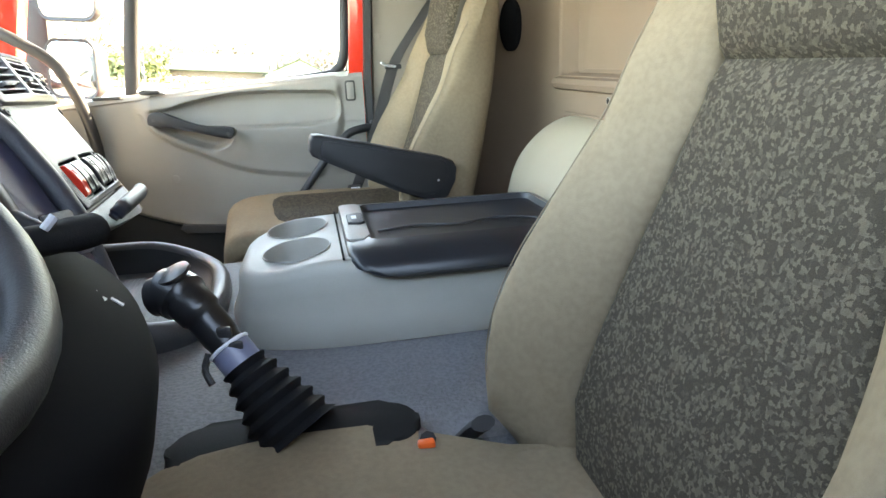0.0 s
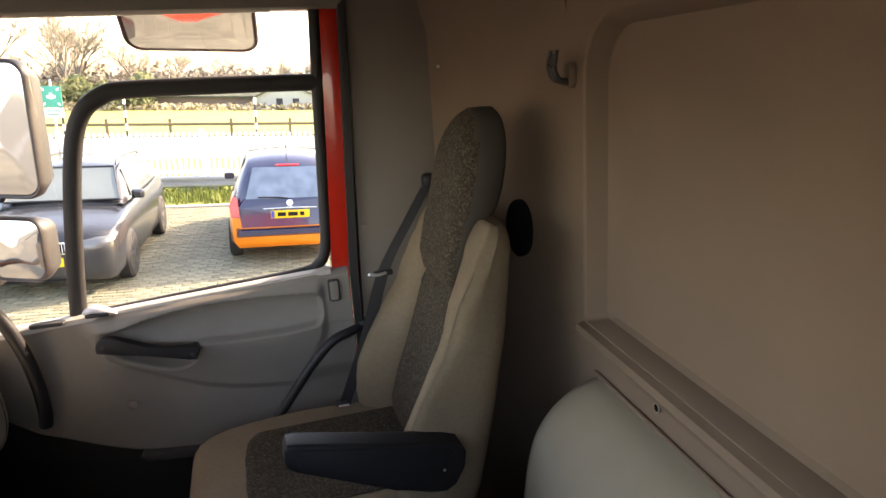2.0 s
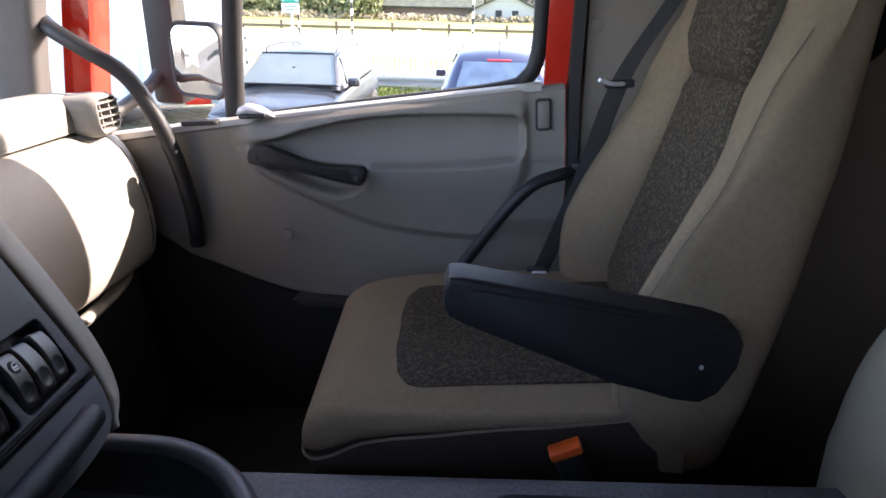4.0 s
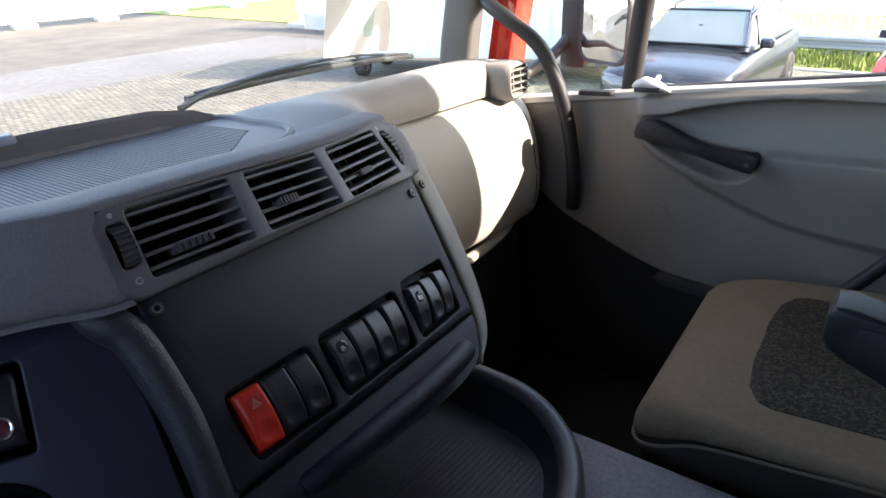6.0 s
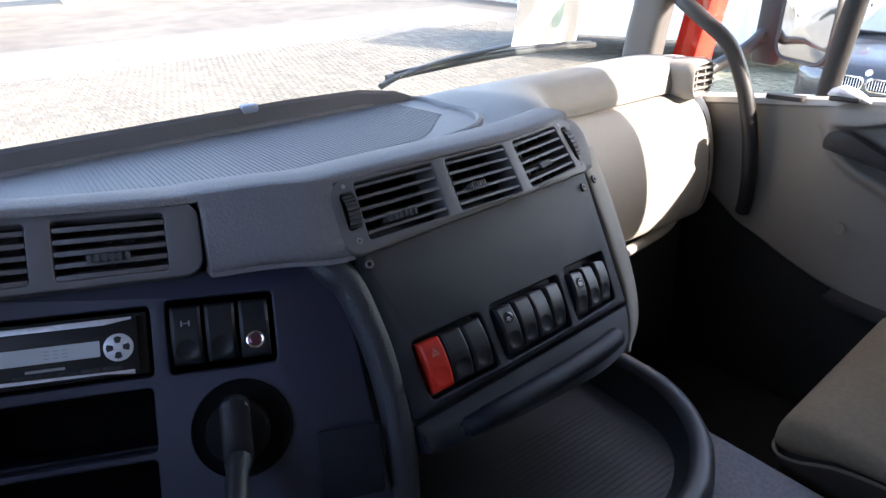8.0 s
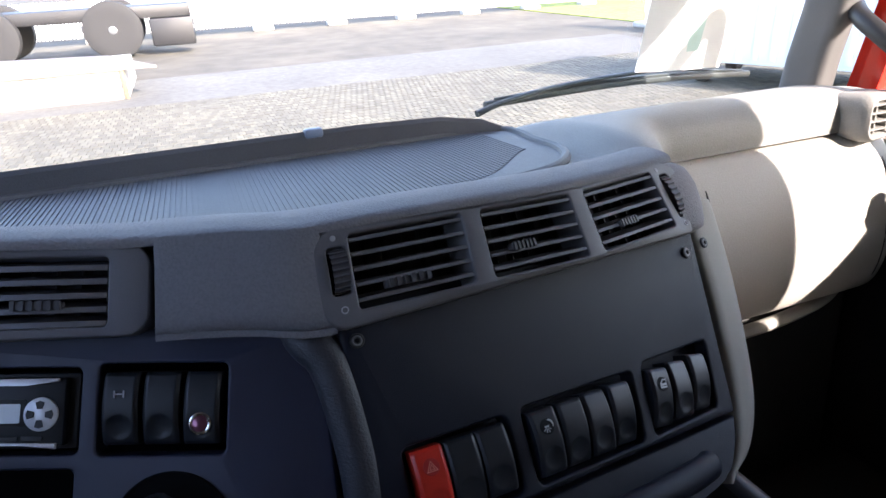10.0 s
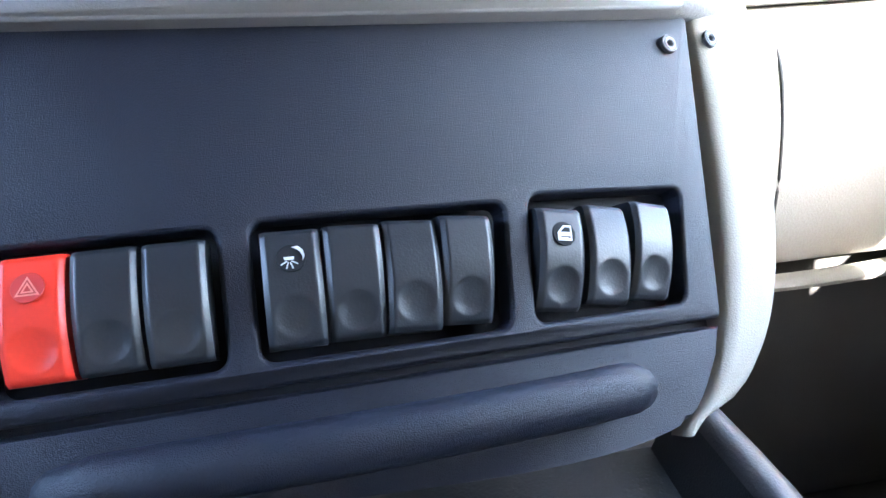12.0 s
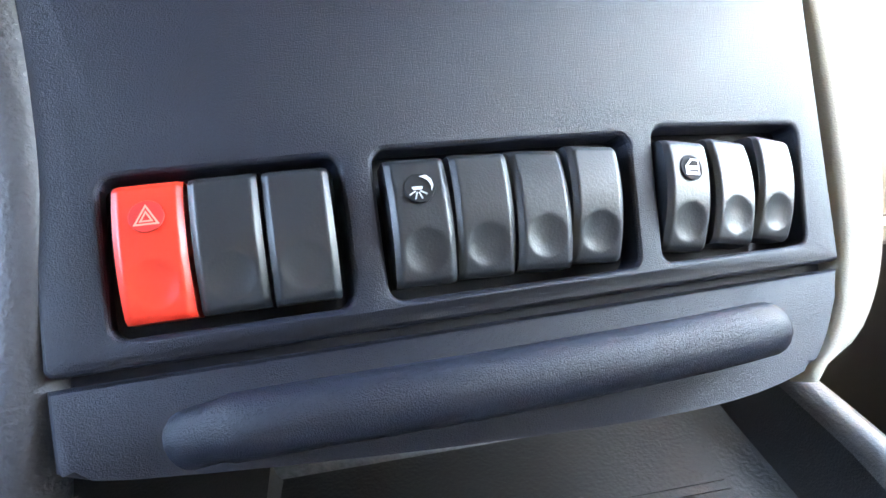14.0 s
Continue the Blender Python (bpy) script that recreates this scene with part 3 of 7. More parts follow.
for i in range(9):
    _x = -0.40 + 0.062 * i
    part("vent_slot", box((_x, Y_IN + 0.008, sill(_x + 0.02) + 0.003), (_x + 0.040, Y_IN + 0.017, sill(_x + 0.02) + 0.0072)), M_PIT, door)
part("vent_slot", box((-0.86, Y_IN + 0.006, sill(-0.83) + 0.012), (-0.80, Y_IN + 0.018, sill(-0.83) + 0.014)), M_PIT, door)
# pull handle
_o = [(p.x, p.y) for p in smooth_line([(-0.443, 1.650, 0), (-0.437, 1.676, 0), (-0.410, 1.685, 0), (-0.367, 1.668, 0), (-0.315, 1.645, 0), (-0.268, 1.632, 0), (-0.198, 1.627, 0), (-0.190, 1.612, 0), (-0.200, 1.594, 0), (-0.215, 1.592, 0), (-0.32, 1.620, 0), (-0.425, 1.643, 0)], 3, True)]
pull = part("pull_handle", prism(_o, "y", 2.158, 2.184, 0.007, 3), M_BLACK, door, "black plastic pull handle", 60)
for _x, _z in ((-0.425, 1.662), (-0.207, 1.608)):
    part("handle_foot", disc((_x, 2.215, _z), (0, -1, 0), 0.012, 0.036, 14), M_BLACK, pull)
for _c in ((-0.424, 2.159, 1.660), (-0.209, 2.159, 1.607)):
    part("screw", disc(_c, (0, -1, 0.1), 0.0055, 0.0025, 14), M_DARKTRIM, pull)
# latch plate, lock lever, screw cap
part("latch_plate", prism(rounded(0.172, 0.205, 1.688, 1.754, 0.007), "y", 2.194, 2.215, 0.003), M_DARKTRIM, door)
part("latch_recess", prism(rounded(0.177, 0.200, 1.694, 1.748, 0.004), "y", 2.1915, 2.20, 0.001), M_DOORTRIM, door)
lever = part("lock_lever", loft([[(x, 2.203 + 0.016 * math.cos(a) * k, z + 0.010 * math.sin(a) * k) for a in [math.tau * i / 12 for i in range(12)]]
             for x, z, k in ((-0.468, 1.748, 0.3), (-0.46, 1.752, 0.9), (-0.44, 1.757, 1.15), (-0.415, 1.752, 1.0), (-0.392, 1.742, 0.6), (-0.385, 1.738, 0.2))]), M_SILVER, door, "worn silver-grey lock lever")
part("lever_underside", box((-0.46, 2.186, 1.737), (-0.40, 2.216, 1.747), 0.004), M_BLACK, lever)
part("screw_cap", disc((-0.395, 2.199, 1.468), (0, -1, 0), 0.013, 0.004, 20, r2=0.009), M_DOORTRIM, door)
part("window_switch", prism(rounded(-0.60, -0.515, 2.196, 2.222, 0.008), "z", sill(-0.55) + 0.004, sill(-0.55) + 0.014, 0.003), M_DARKTRIM, door)
part("pocket_lip", prism([(-0.405, 1.300), (-0.395, 1.312), (-0.10, 1.288), (-0.10, 1.262), (-0.385, 1.284)], "y", 2.196, 2.24, 0.004), M_DARKTRIM, door)

# grab rail on the windscreen pillar
t = thing("grab_rail", "curved black grab rail on the windscreen pillar", "grab rail")
_p = [(-0.861, 2.205, 1.957), (-0.813, 2.166, 1.936), (-0.744, 2.152, 1.896), (-0.675, 2.158, 1.841), (-0.636, 2.163, 1.763), (-0.612, 2.171, 1.667), (-0.603, 2.178, 1.571), (-0.606, 2.186, 1.497), (-0.618, 2.20, 1.45)]
part("rail", tube(_p, 0.0172, 6, 14), M_BLACK, t)
part("mount", disc((-0.882, 2.205, 1.963), (0.6, -0.7, -0.2), 0.024, 0.02, 16), M_BLACK, t)
# black tube bar beside the seat and the belt
t = thing("seat_grab_bar", "bent black metal bar beside the passenger seat", "grab bar")
part("bar", tube([(0.275, 2.205, 1.602), (0.22, 2.175, 1.598), (0.165, 2.16, 1.582), (0.10, 2.155, 1.52), (0.02, 2.15, 1.42), (-0.06, 2.145, 1.32), (-0.10, 2.145, 1.24)], 0.0135, 6, 12), M_BLACK, t)
part("bracket", box((0.245, 2.18, 1.583), (0.29, 2.212, 1.622), 0.005), M_BLACK, t)

belt = thing("seat_belt", "grey safety belt hanging beside the passenger seat", "seat belt")
_bp = [Vector(p) for p in ((0.478, 2.18, 2.0), (0.405, 2.13, 1.91), (0.322, 2.082, 1.796), (0.262, 2.09, 1.62), (0.205, 2.10, 1.475), (0.176, 2.105, 1.405))]
_bl = smooth_line(_bp, 6)
def strap(a, b):
    p = _bl[round(a * (len(_bl) - 1))]
    return p + Vector((0.040, 0.018, 0.008)) * (b - 0.5) * 1.05
part("webbing", sheet(strap, len(_bl) - 1, 4, thick=(-0.0007, -0.0016, 0)), M_BELT, belt)
part("tongue", box((0.292, 2.066, 1.785), (0.345, 2.078, 1.80), 0.004), M_BLACK, belt)
part("clip", tube([(0.325, 2.068, 1.793), (0.30, 2.045, 1.797), (0.277, 2.03, 1.806)], 0.004, 4, 8), M_SILVER, belt)
part("buckle", box((0.150, 2.085, 1.345), (0.196, 2.112, 1.425), 0.008), M_DARKTRIM, belt)
part("buckle_plate", box((0.160, 2.081, 1.395), (0.19, 2.086, 1.42), 0.003), M_SILVER, belt)
part("anchor_cap", box((0.462, 2.16, 1.985), (0.50, 2.20, 2.03), 0.012), M_BLACK, belt)


# ---------------- seats ----------------
def back_x(z):
    return 0.325 + (z - 1.40) * 0.222


def half(z, table):
    for (z0, w0), (z1, w1) in zip(table, table[1:]):
        if z <= z1:
            return w0 + (w1 - w0) * step(z0, z1, max(z, z0))
    return table[-1][1]


CREST = ((1.30, 0.235), (1.60, 0.240), (1.66, 0.235), (1.72, 0.230), (1.78, 0.217), (1.815, 0.210), (1.85, 0.214), (1.95, 0.209))      # half width to the wing's crest
W_SHELL = ((1.30, 0.238), (1.42, 0.254), (1.55, 0.258), (1.70, 0.246), (1.84, 0.236), (1.93, 0.230))                        # outer half width
WING = ((1.29, 0.0), (1.33, 0.012), (1.385, 0.070), (1.43, 0.104), (1.49, 0.116), (1.55, 0.118), (1.60, 0.106), (1.65, 0.086), (1.69, 0.071), (1.73, 0.056), (1.77, 0.042), (1.815, 0.037),
        (1.86, 0.024), (1.91, 0.006), (1.96, -0.004))
W_CLOTH = ((1.30, 0.15), (1.46, 0.170), (1.60, 0.160), (1.72, 0.135), (1.79, 0.112), (1.83, 0.112), (1.90, 0.122), (2.06, 0.120), (2.14, 0.108), (2.19, 0.082), (2.215, 0.045))


def seat_shell():
    """The tan wings and back of the backrest, ring by ring upward."""
    rings = []
    zs = [1.30, 1.33, 1.36, 1.39, 1.42, 1.46, 1.50, 1.54, 1.58, 1.62, 1.66, 1.70, 1.73, 1.76, 1.79, 1.82, 1.85, 1.88, 1.905, 1.925, 1.94, 1.953, 1.962, 1.970, 1.976, 1.9805, 1.983]
    for z in zs:
        x, g, yc, yo = back_x(z), half(z, WING), half(z, CREST), half(z, W_SHELL)
        wc = half(z, W_CLOTH)
        d = 0.112 - 0.02 * step(1.7, 2.0, z)
        k = max(0.02, 1 - max(0.0, (z - 1.918) / 0.0715) ** 2) ** 0.5
        yo = 0.172 + (yo - 0.172) * k if z > 1.918 else yo
        yc = min(yc, yo - 0.008)
        half_ring = [(0, x + 0.022), (wc * 0.92, x + 0.016), (wc, x + 0.006 - g * 0.25), (wc + (yc - wc) * 0.50, x - g * 0.80), (yc - 0.016, x - g - 0.0005), (yc, x - g), (yc + (yo - yc) * 0.55, x - g + 0.010),
                     (yo, x - g + 0.030), (yo * 0.985, x + 0.030), (yo * 0.90, x + d * 0.75), (yo * 0.66, x + d), (0, x + d + 0.006)]
        xc = x + 0.05
        pts = [(xc + (q - xc) * (0.10 + 0.90 * k), p) for p, q in half_ring]
        line = smooth_line([(a, b, 0) for a, b in pts], 3)
        rings.append([(p.x, p.y, z) for p in line] + [(p.x, -p.y, z) for p in line[-2:0:-1]])
    return loft(rings)


def seat_cloth():
    """The patterned middle of the backrest, running up into the headrest."""
    rings = []
    zs = [1.33, 1.38, 1.46, 1.54, 1.62, 1.70, 1.765, 1.785, 1.80, 1.812, 1.822, 1.832, 1.845, 1.88, 1.96, 2.0, 2.04, 2.07, 2.09, 2.11, 2.13, 2.15, 2.165, 2.178, 2.189, 2.198, 2.205, 2.210, 2.2135, 2.2155]
    for z in zs:
        w, x = half(min(z, 2.06), W_CLOTH), back_x(z)
        q = max(0.05, 1 - max(0.0, (z - 2.05) / 0.1665) ** 2.6) ** 0.5
        w *= q
        head = step(1.82, 1.89, z)
        seam = 0.013 * math.exp(-((z - 1.820) / 0.009) ** 2)
        lumbar = step(1.36, 1.44, z) * (1 - step(1.48, 1.66, z))
        front = x - 0.012 - 0.020 * lumbar - 0.018 * head + seam
        back = x + 0.04 + 0.055 * step(1.93, 2.02, z)
        mid = front * 0.4 + back * 0.6
        front, back = mid + (front - mid) * (0.25 + 0.75 * q), mid + (back - mid) * (0.25 + 0.75 * q)
        r = min(w * 0.5, 0.022 + 0.034 * head, (back - front) * 0.45)
        rings.append([(p, q, z) for p, q in rounded(front, back, -w, w, r, 5)])
    return loft(rings)


def cushion_profile(x, narrow):
    """Top height and half width of the cushion at x."""
    zt = along(x, ((-0.205, 1.352), (-0.202, 1.372), (-0.194, 1.392), (-0.178, 1.408), (-0.150, 1.420), (-0.10, 1.427), (0.05, 1.424), (0.2, 1.418), (0.36, 1.41)))
    w = along(x, ((-0.205, 0.190), (-0.202, 0.205), (-0.194, 0.218), (-0.178, 0.229), (-0.150, 0.237), (-0.08, 0.247), (0.05, 0.256), (0.2, 0.252), (0.36, 0.232)))
    return zt - narrow * 0.3 * step(0.10, 0.30, x), w - narrow * step(0.04, 0.24, x)


CUSHION_X = (-0.205, -0.202, -0.194, -0.178, -0.150, -0.11, -0.06, 0.0, 0.08, 0.16, 0.24, 0.32, 0.36)


def cushion_seam(x):
    """Height of the seam between the top and the side of the cushion."""
    return 1.335 + 0.048 * step(-0.20, -0.07, x) + 0.014 * step(-0.07, 0.08, x)


def cushion(narrow=0.0):
    """Tan top of the seat cushion with a front roll, down to its seam."""
    rings = []
    for x in CUSHION_X:
        zt, w = cushion_profile(x, narrow)
        zb = min(cushion_seam(x), zt - 0.016)
        r = min(0.034, (zt - zb) * 0.48)
        ring_ = []
        for p, q in rounded(-w, w, zb, zt, r, 5):
            dip = 0.024 * (1 - (p / w) ** 2) * step(-0.2, -0.05, x) if q > zt - 0.01 else 0
            ring_.append((x, p, q - dip))
        rings.append(ring_)
    return loft(rings)


def cushion_side(narrow=0.0):
    """Plain side band under the seam, drawn in towards the bottom."""
    rings = []
    for x in CUSHION_X:
        w = cushion_profile(x, narrow)[1]
        zt = cushion_seam(x) + 0.004
        rings.append([(x + 0.006 * (x < -0.19), p * 0.985 * (0.93 if q < zt - 0.05 else 1), q) for p, q in rounded(-w, w, 1.235, zt, 0.02, 4)])
    return loft(rings)


def cushion_cloth():
    def f(a, b):
        x = -0.078 + 0.425 * b
        w = 0.176 * (1 - (1 - min(1.0, b / 0.16)) ** 3.2) ** 0.5 * (1 - 0.04 * b) + 0.002
        y = (2 * a - 1) * w
        e = 1 - abs(2 * a - 1) ** 6
        ex = step(0, 0.05, b)
        return Vector((x, y, 1.4155 + 0.009 * (y / 0.176) ** 2 + 0.012 * e * ex - 0.006 * b))
    return sheet(f, 24, 24, thick=(0, 0, -0.03))


M_SEAM = material("tan_seam_thread", (0.17, 0.135, 0.095), 0.9, scale=900, spread=0.2)
M_PLAINCLOTH = material("plain_dark_cloth", (0.075, 0.066, 0.056), 0.95, scale=900, spread=0.3, bump=0.4, spec=0.1)


M_ARM = material("black_arm_vinyl", (0.010, 0.010, 0.012), 0.55, scale=700, spread=0.3, bump=0.25, wear=0.2, spec=0.3)
# dark brown for the passenger cushion side; the driver's cushion side is tan
M_DARKSIDE = material("dark_brown_cushion_side", (0.055, 0.045, 0.038), 0.95, scale=900, spread=0.3, bump=0.4, spec=0.1)


def seat(y, label, armrest, narrow=0.0, turn=0.0, group="cab seats"):
    s = thing("cab_seat", label, "seat", pose(0.1 - 0.1 * math.cos(radians(turn)) + turn * 0.002, y - 0.1 * math.sin(radians(turn)), 0 if armrest else -0.02, 0, 0, turn), group)
    rim = [(x, -cushion_profile(x, narrow)[1] - 0.0005, min(cushion_seam(x), cushion_profile(x, narrow)[0] - 0.016) + 0.004) for x in CUSHION_X]
    for ob in (part("seat_cushion", cushion(narrow), M_TAN, s, "tan velour seat cushion", 60), part("cushion_side", cushion_side(narrow), M_DARKSIDE if armrest else M_TAN, s, "plain cushion side", 60),
               part("cushion_piping", tube(rim, 0.0026, 2, 6), M_SEAM, s),
               *([part("seat_pad", cushion_cloth(), M_FLECK, s, "flecked dark cloth seat pad", 60)] if armrest else [])):
        ob.matrix_basis = pose(-0.018 if armrest else 0, 0, 0 if armrest else -0.006)
    part("backrest", seat_shell(), M_TAN, s, "tan velour backrest wings", 60)
    pad = part("back_pad", seat_cloth(), M_FLECK, s, "flecked dark cloth back pad with headrest", 60)
    pad.data.materials.append(M_PLAINCLOTH)
    for f in pad.data.polygons:
        if f.normal.x > -0.40 and f.center.z > 1.79 or f.normal.x > 0.6:
            f.material_index = 1
    for sy in (-1, 1):
        part("seam", tube([(back_x(z) - half(z, WING) + 0.003, sy * (half(z, CREST) + 0.010), z) for z in (1.42, 1.48, 1.54, 1.60, 1.66, 1.72, 1.78, 1.84, 1.90)], 0.0010, 4, 5), M_SEAM, s)
    part("seat_base", prism([(-0.17, -0.20), (0.36, -0.20), (0.36, 0.20), (-0.17, 0.20)], "z", 0.95, 1.235, 0.01), M_BLACK, s, "black seat pedestal")
    if armrest:
        outl = [(a - 0.034, b) for a, b in [(0.039, 1.614), (0.041, 1.640), (0.048, 1.652), (0.064, 1.652), (0.360, 1.577), (0.388, 1.566), (0.397, 1.548), (0.393, 1.515), (0.372, 1.478), (0.350, 1.466), (0.315, 1.473), (0.245, 1.501), (0.062, 1.594), (0.044, 1.603)]]
        arm = part("armrest", prism(outl, "y", -0.305, -0.252, 0.007, 3), M_ARM, s, "black padded armrest")
        part("pivot_pin", disc((0.312, -0.3075, 1.522), (0, -1, 0), 0.003, 0.002, 12), M_GREYMARK, arm)
        part("arm_shell", prism([(p[0] * 0.86 + 0.026, p[1] * 0.80 + 0.314) for p in outl], "y", -0.307, -0.30, 0.002), M_ARM, arm)
    if armrest:
        m = pose(0.158, -0.268, 1.374, 0, -20, 0)
        buckle = part("belt_receiver", box((-0.020, -0.010, -0.075), (0.018, 0.012, -0.006), 0.006), M_BLACK, s)
        tab = part("release_button", box((-0.023, -0.012, -0.006), (0.022, 0.012, 0.008), 0.003), M_ORANGE, s, "orange-red belt release button")
        buckle.matrix_basis = tab.matrix_basis = m
    return s


seat(1.845, "tan velour passenger seat with flecked cloth middle, beside the door", True, 0.0, 5.0)
seat(0.458, "tan velour driver seat with flecked cloth middle", False, 0.055)


# ---------------- centre console ----------------
CONSOLE_PLAN = [(p.x, p.y) for p in smooth_line([(-0.10, 1.16, 0), (-0.092, 1.06, 0), (-0.045, 1.005, 0), (0.06, 0.985, 0), (0.2, 0.985, 0), (0.40, 0.985, 0), (0.49, 0.99, 0), (0.515, 1.02, 0),
                (0.515, 1.16, 0), (0.515, 1.31, 0), (0.49, 1.34, 0), (0.40, 1.345, 0), (0.2, 1.345, 0), (0.06, 1.34, 0), (-0.045, 1.325, 0), (-0.092, 1.265, 0)], 4, True)]


CUPS = (Vector((0.005, 1.247, 1.506)), Vector((0.005, 1.094, 1.506)))


def cup_ring(c, k, w):
    return [(c.x + 0.056 * k * math.cos(a), c.y + 0.066 * k * math.sin(a), c.z + w + 0.006 * math.cos(a)) for a in [math.tau * i / 40 for i in range(40)]]


def console():
    rings = []
    for z, g in ((1.372, 0.010), (1.41, 0.012), (1.425, 0.004), (1.46, 0.0), (1.49, -0.004), (1.505, -0.012), (1.511, -0.020), (1.512, -0.024)):
        pts = []
        for a, b in CONSOLE_PLAN:
            c = Vector((0.2, 1.165))
            d = (Vector((a, b)) - c).normalized() * g
            drop = 0.020 * (1 - step(-0.1, 0.05, a)) if z > 1.45 else 0
            pts.append((a + d.x, b + d.y, z - drop))
        rings.append(pts)
    bm = loft(rings[:-1], cap=False)
    top = [bm.verts.new(p) for p in rings[-1]]
    low = [min(bm.verts[:], key=lambda v: (v.co - Vector(p)).length) for p in rings[-2]]
    for i in range(len(top)):
        bm.faces.new((low[i - 1], low[i], top[i], top[i - 1]))
    edges = [bm.edges.get((top[i], top[i - 1])) for i in range(len(top))]
    for c in CUPS:                       # two real openings for the cups
        hole = [bm.verts.new(p) for p in cup_ring(c, 1.0, 0.001)]
        edges += [bm.edges.new((hole[i], hole[i - 1])) for i in range(len(hole))]
    bmesh.ops.triangle_fill(bm, edges=edges, use_beauty=True, normal=(0, 0, 1))
    bmesh.ops.recalc_face_normals(bm, faces=bm.faces[:])
    return bm


con = thing("centre_console", "grey plastic centre console with cup holders and a black tray", "console")
part("console_body", console(), M_GREYCON, con, smooth=35)
for c in CUPS:
    part("cup_holder", loft([cup_ring(c, k, w) for k, w in ((1.035, 0.0018), (1.02, 0.0038), (0.99, 0.0032), (0.965, -0.001), (0.93, -0.060))], cap=False), M_GREYCON, con)
    part("cup_floor", prism([(p[0], p[1]) for p in cup_ring(c, 0.945, 0)], "z", c.z - 0.066, c.z - 0.056), M_GREYCON, con)
part("split_line", box((0.078, 0.995, 1.5115), (0.0815, 1.335, 1.5145)), M_PIT, con)
# lid: a grey plate with the catch, a dark tray sunk in it and a dark band rolling over the near side
M_TRAYLID = material("dark_blue_grey_tray", (0.012, 0.014, 0.018), 0.36, scale=500, spread=0.2, wear=0.25, spec=0.4)
tr = [[(p, q, z) for p, q in rounded(x0, x1, y0, y1, r, 6)] for x0, x1, y0, y1, z, r in (
    (0.150, 0.520, 0.968, 1.350, 1.482, 0.030), (0.118, 0.520, 0.964, 1.350, 1.488, 0.030), (0.097, 0.519, 0.967, 1.349, 1.498, 0.032), (0.088, 0.517, 0.978, 1.346, 1.508, 0.034),
    (0.087, 0.514, 0.998, 1.340, 1.5195, 0.036), (0.089, 0.509, 1.016, 1.333, 1.5255, 0.036), (0.128, 0.494, 1.042, 1.314, 1.528, 0.020), (0.134, 0.490, 1.047, 1.309, 1.517, 0.018), (0.142, 0.482, 1.055, 1.301, 1.5155, 0.014))]
part("console_tray", loft(tr), M_TRAYLID, con, "black tray lid", 50)
part("lid_plate", prism([(0.0885, 1.062), (0.094, 1.050), (0.118, 1.050), (0.131, 1.075), (0.131, 1.300), (0.124, 1.322), (0.096, 1.322), (0.0885, 1.312)], "z", 1.522, 1.530, 0.002), M_GREYCON, con, "grey lid plate")
part("lid_catch", prism([(0.098, 1.150), (0.120, 1.143), (0.129, 1.150), (0.129, 1.215), (0.120, 1.222), (0.098, 1.212)], "z", 1.528, 1.535, 0.003), M_BLACK, con)
part("catch_mark", box((0.106, 1.170, 1.5345), (0.115, 1.195, 1.5356)), M_MARK, con)
t = thing("cable", "thin black cable lying in the console tray", "cable")
part("wire", tube([(0.150, 1.13, 1.5182), (0.22, 1.15, 1.5182), (0.30, 1.135, 1.5182), (0.38, 1.16, 1.5182), (0.45, 1.13, 1.5182), (0.44, 1.09, 1.5182)], 0.0022, 6, 6), M_RUBBER, t)

# storage tub under the dash
tub = thing("storage_tub", "open black storage tub with a thick rounded rim below the dashboard", "storage tub")
_plan = [(p.x, p.y) for p in smooth_line([(-0.50, 1.06, 0), (-0.30, 1.035, 0), (-0.20, 1.06, 0), (-0.155, 1.14, 0), (-0.148, 1.24, 0), (-0.160, 1.35, 0), (-0.185, 1.42, 0), (-0.235, 1.478, 0), (-0.32, 1.508, 0), (-0.50, 1.512, 0)], 5)]
def tub_ring(g, z):
    c = Vector((-0.36, 1.27))
    return [(*(Vector(p) + (Vector(p) - c).normalized() * g), z - 0.035 * step(-0.35, -0.16, p[0]) * (z > 1.3)) for p in _plan]
def pan(rows):
    """Shell of the tub from (outset, height, how much it follows the falling rim)."""
    c, out = Vector((-0.36, 1.27)), []
    for g, z, fall in rows:
        out.append([(*(Vector(p) + (Vector(p) - c).normalized() * g), z - 0.030 * fall * step(-0.35, -0.16, p[0])) for p in _plan])
    return loft(out, closed=False, cap=False)
part("tub_wall", pan(((-0.042, 1.377, 0), (-0.034, 1.384, 0), (-0.024, 1.415, 0.8), (-0.020, 1.430, 1))), M_BLACK, tub)
part("tub_rim", pan(((-0.021, 1.424, 1), (-0.0185, 1.434, 1), (-0.011, 1.441, 1), (-0.001, 1.442, 1), (0.008, 1.437, 1), (0.013, 1.427, 1), (0.014, 1.412, 1), (0.009, 1.385, 0.6), (0.002, 1.365, 0.2))),
     material("black_tub_rim", (0.058, 0.058, 0.062), 0.38, scale=500, spread=0.2, bump=0.2, wear=0.15, spec=0.5), tub, "thick rounded black rim", 70)
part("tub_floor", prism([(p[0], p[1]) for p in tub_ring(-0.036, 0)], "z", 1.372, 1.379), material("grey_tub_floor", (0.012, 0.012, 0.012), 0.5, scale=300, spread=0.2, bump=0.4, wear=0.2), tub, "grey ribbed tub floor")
for i in range(22):
    part("floor_rib", box((-0.40 + 0.009 * i, 1.11, 1.3785), (-0.398 + 0.009 * i, 1.43, 1.3796)), M_BLACK, tub)

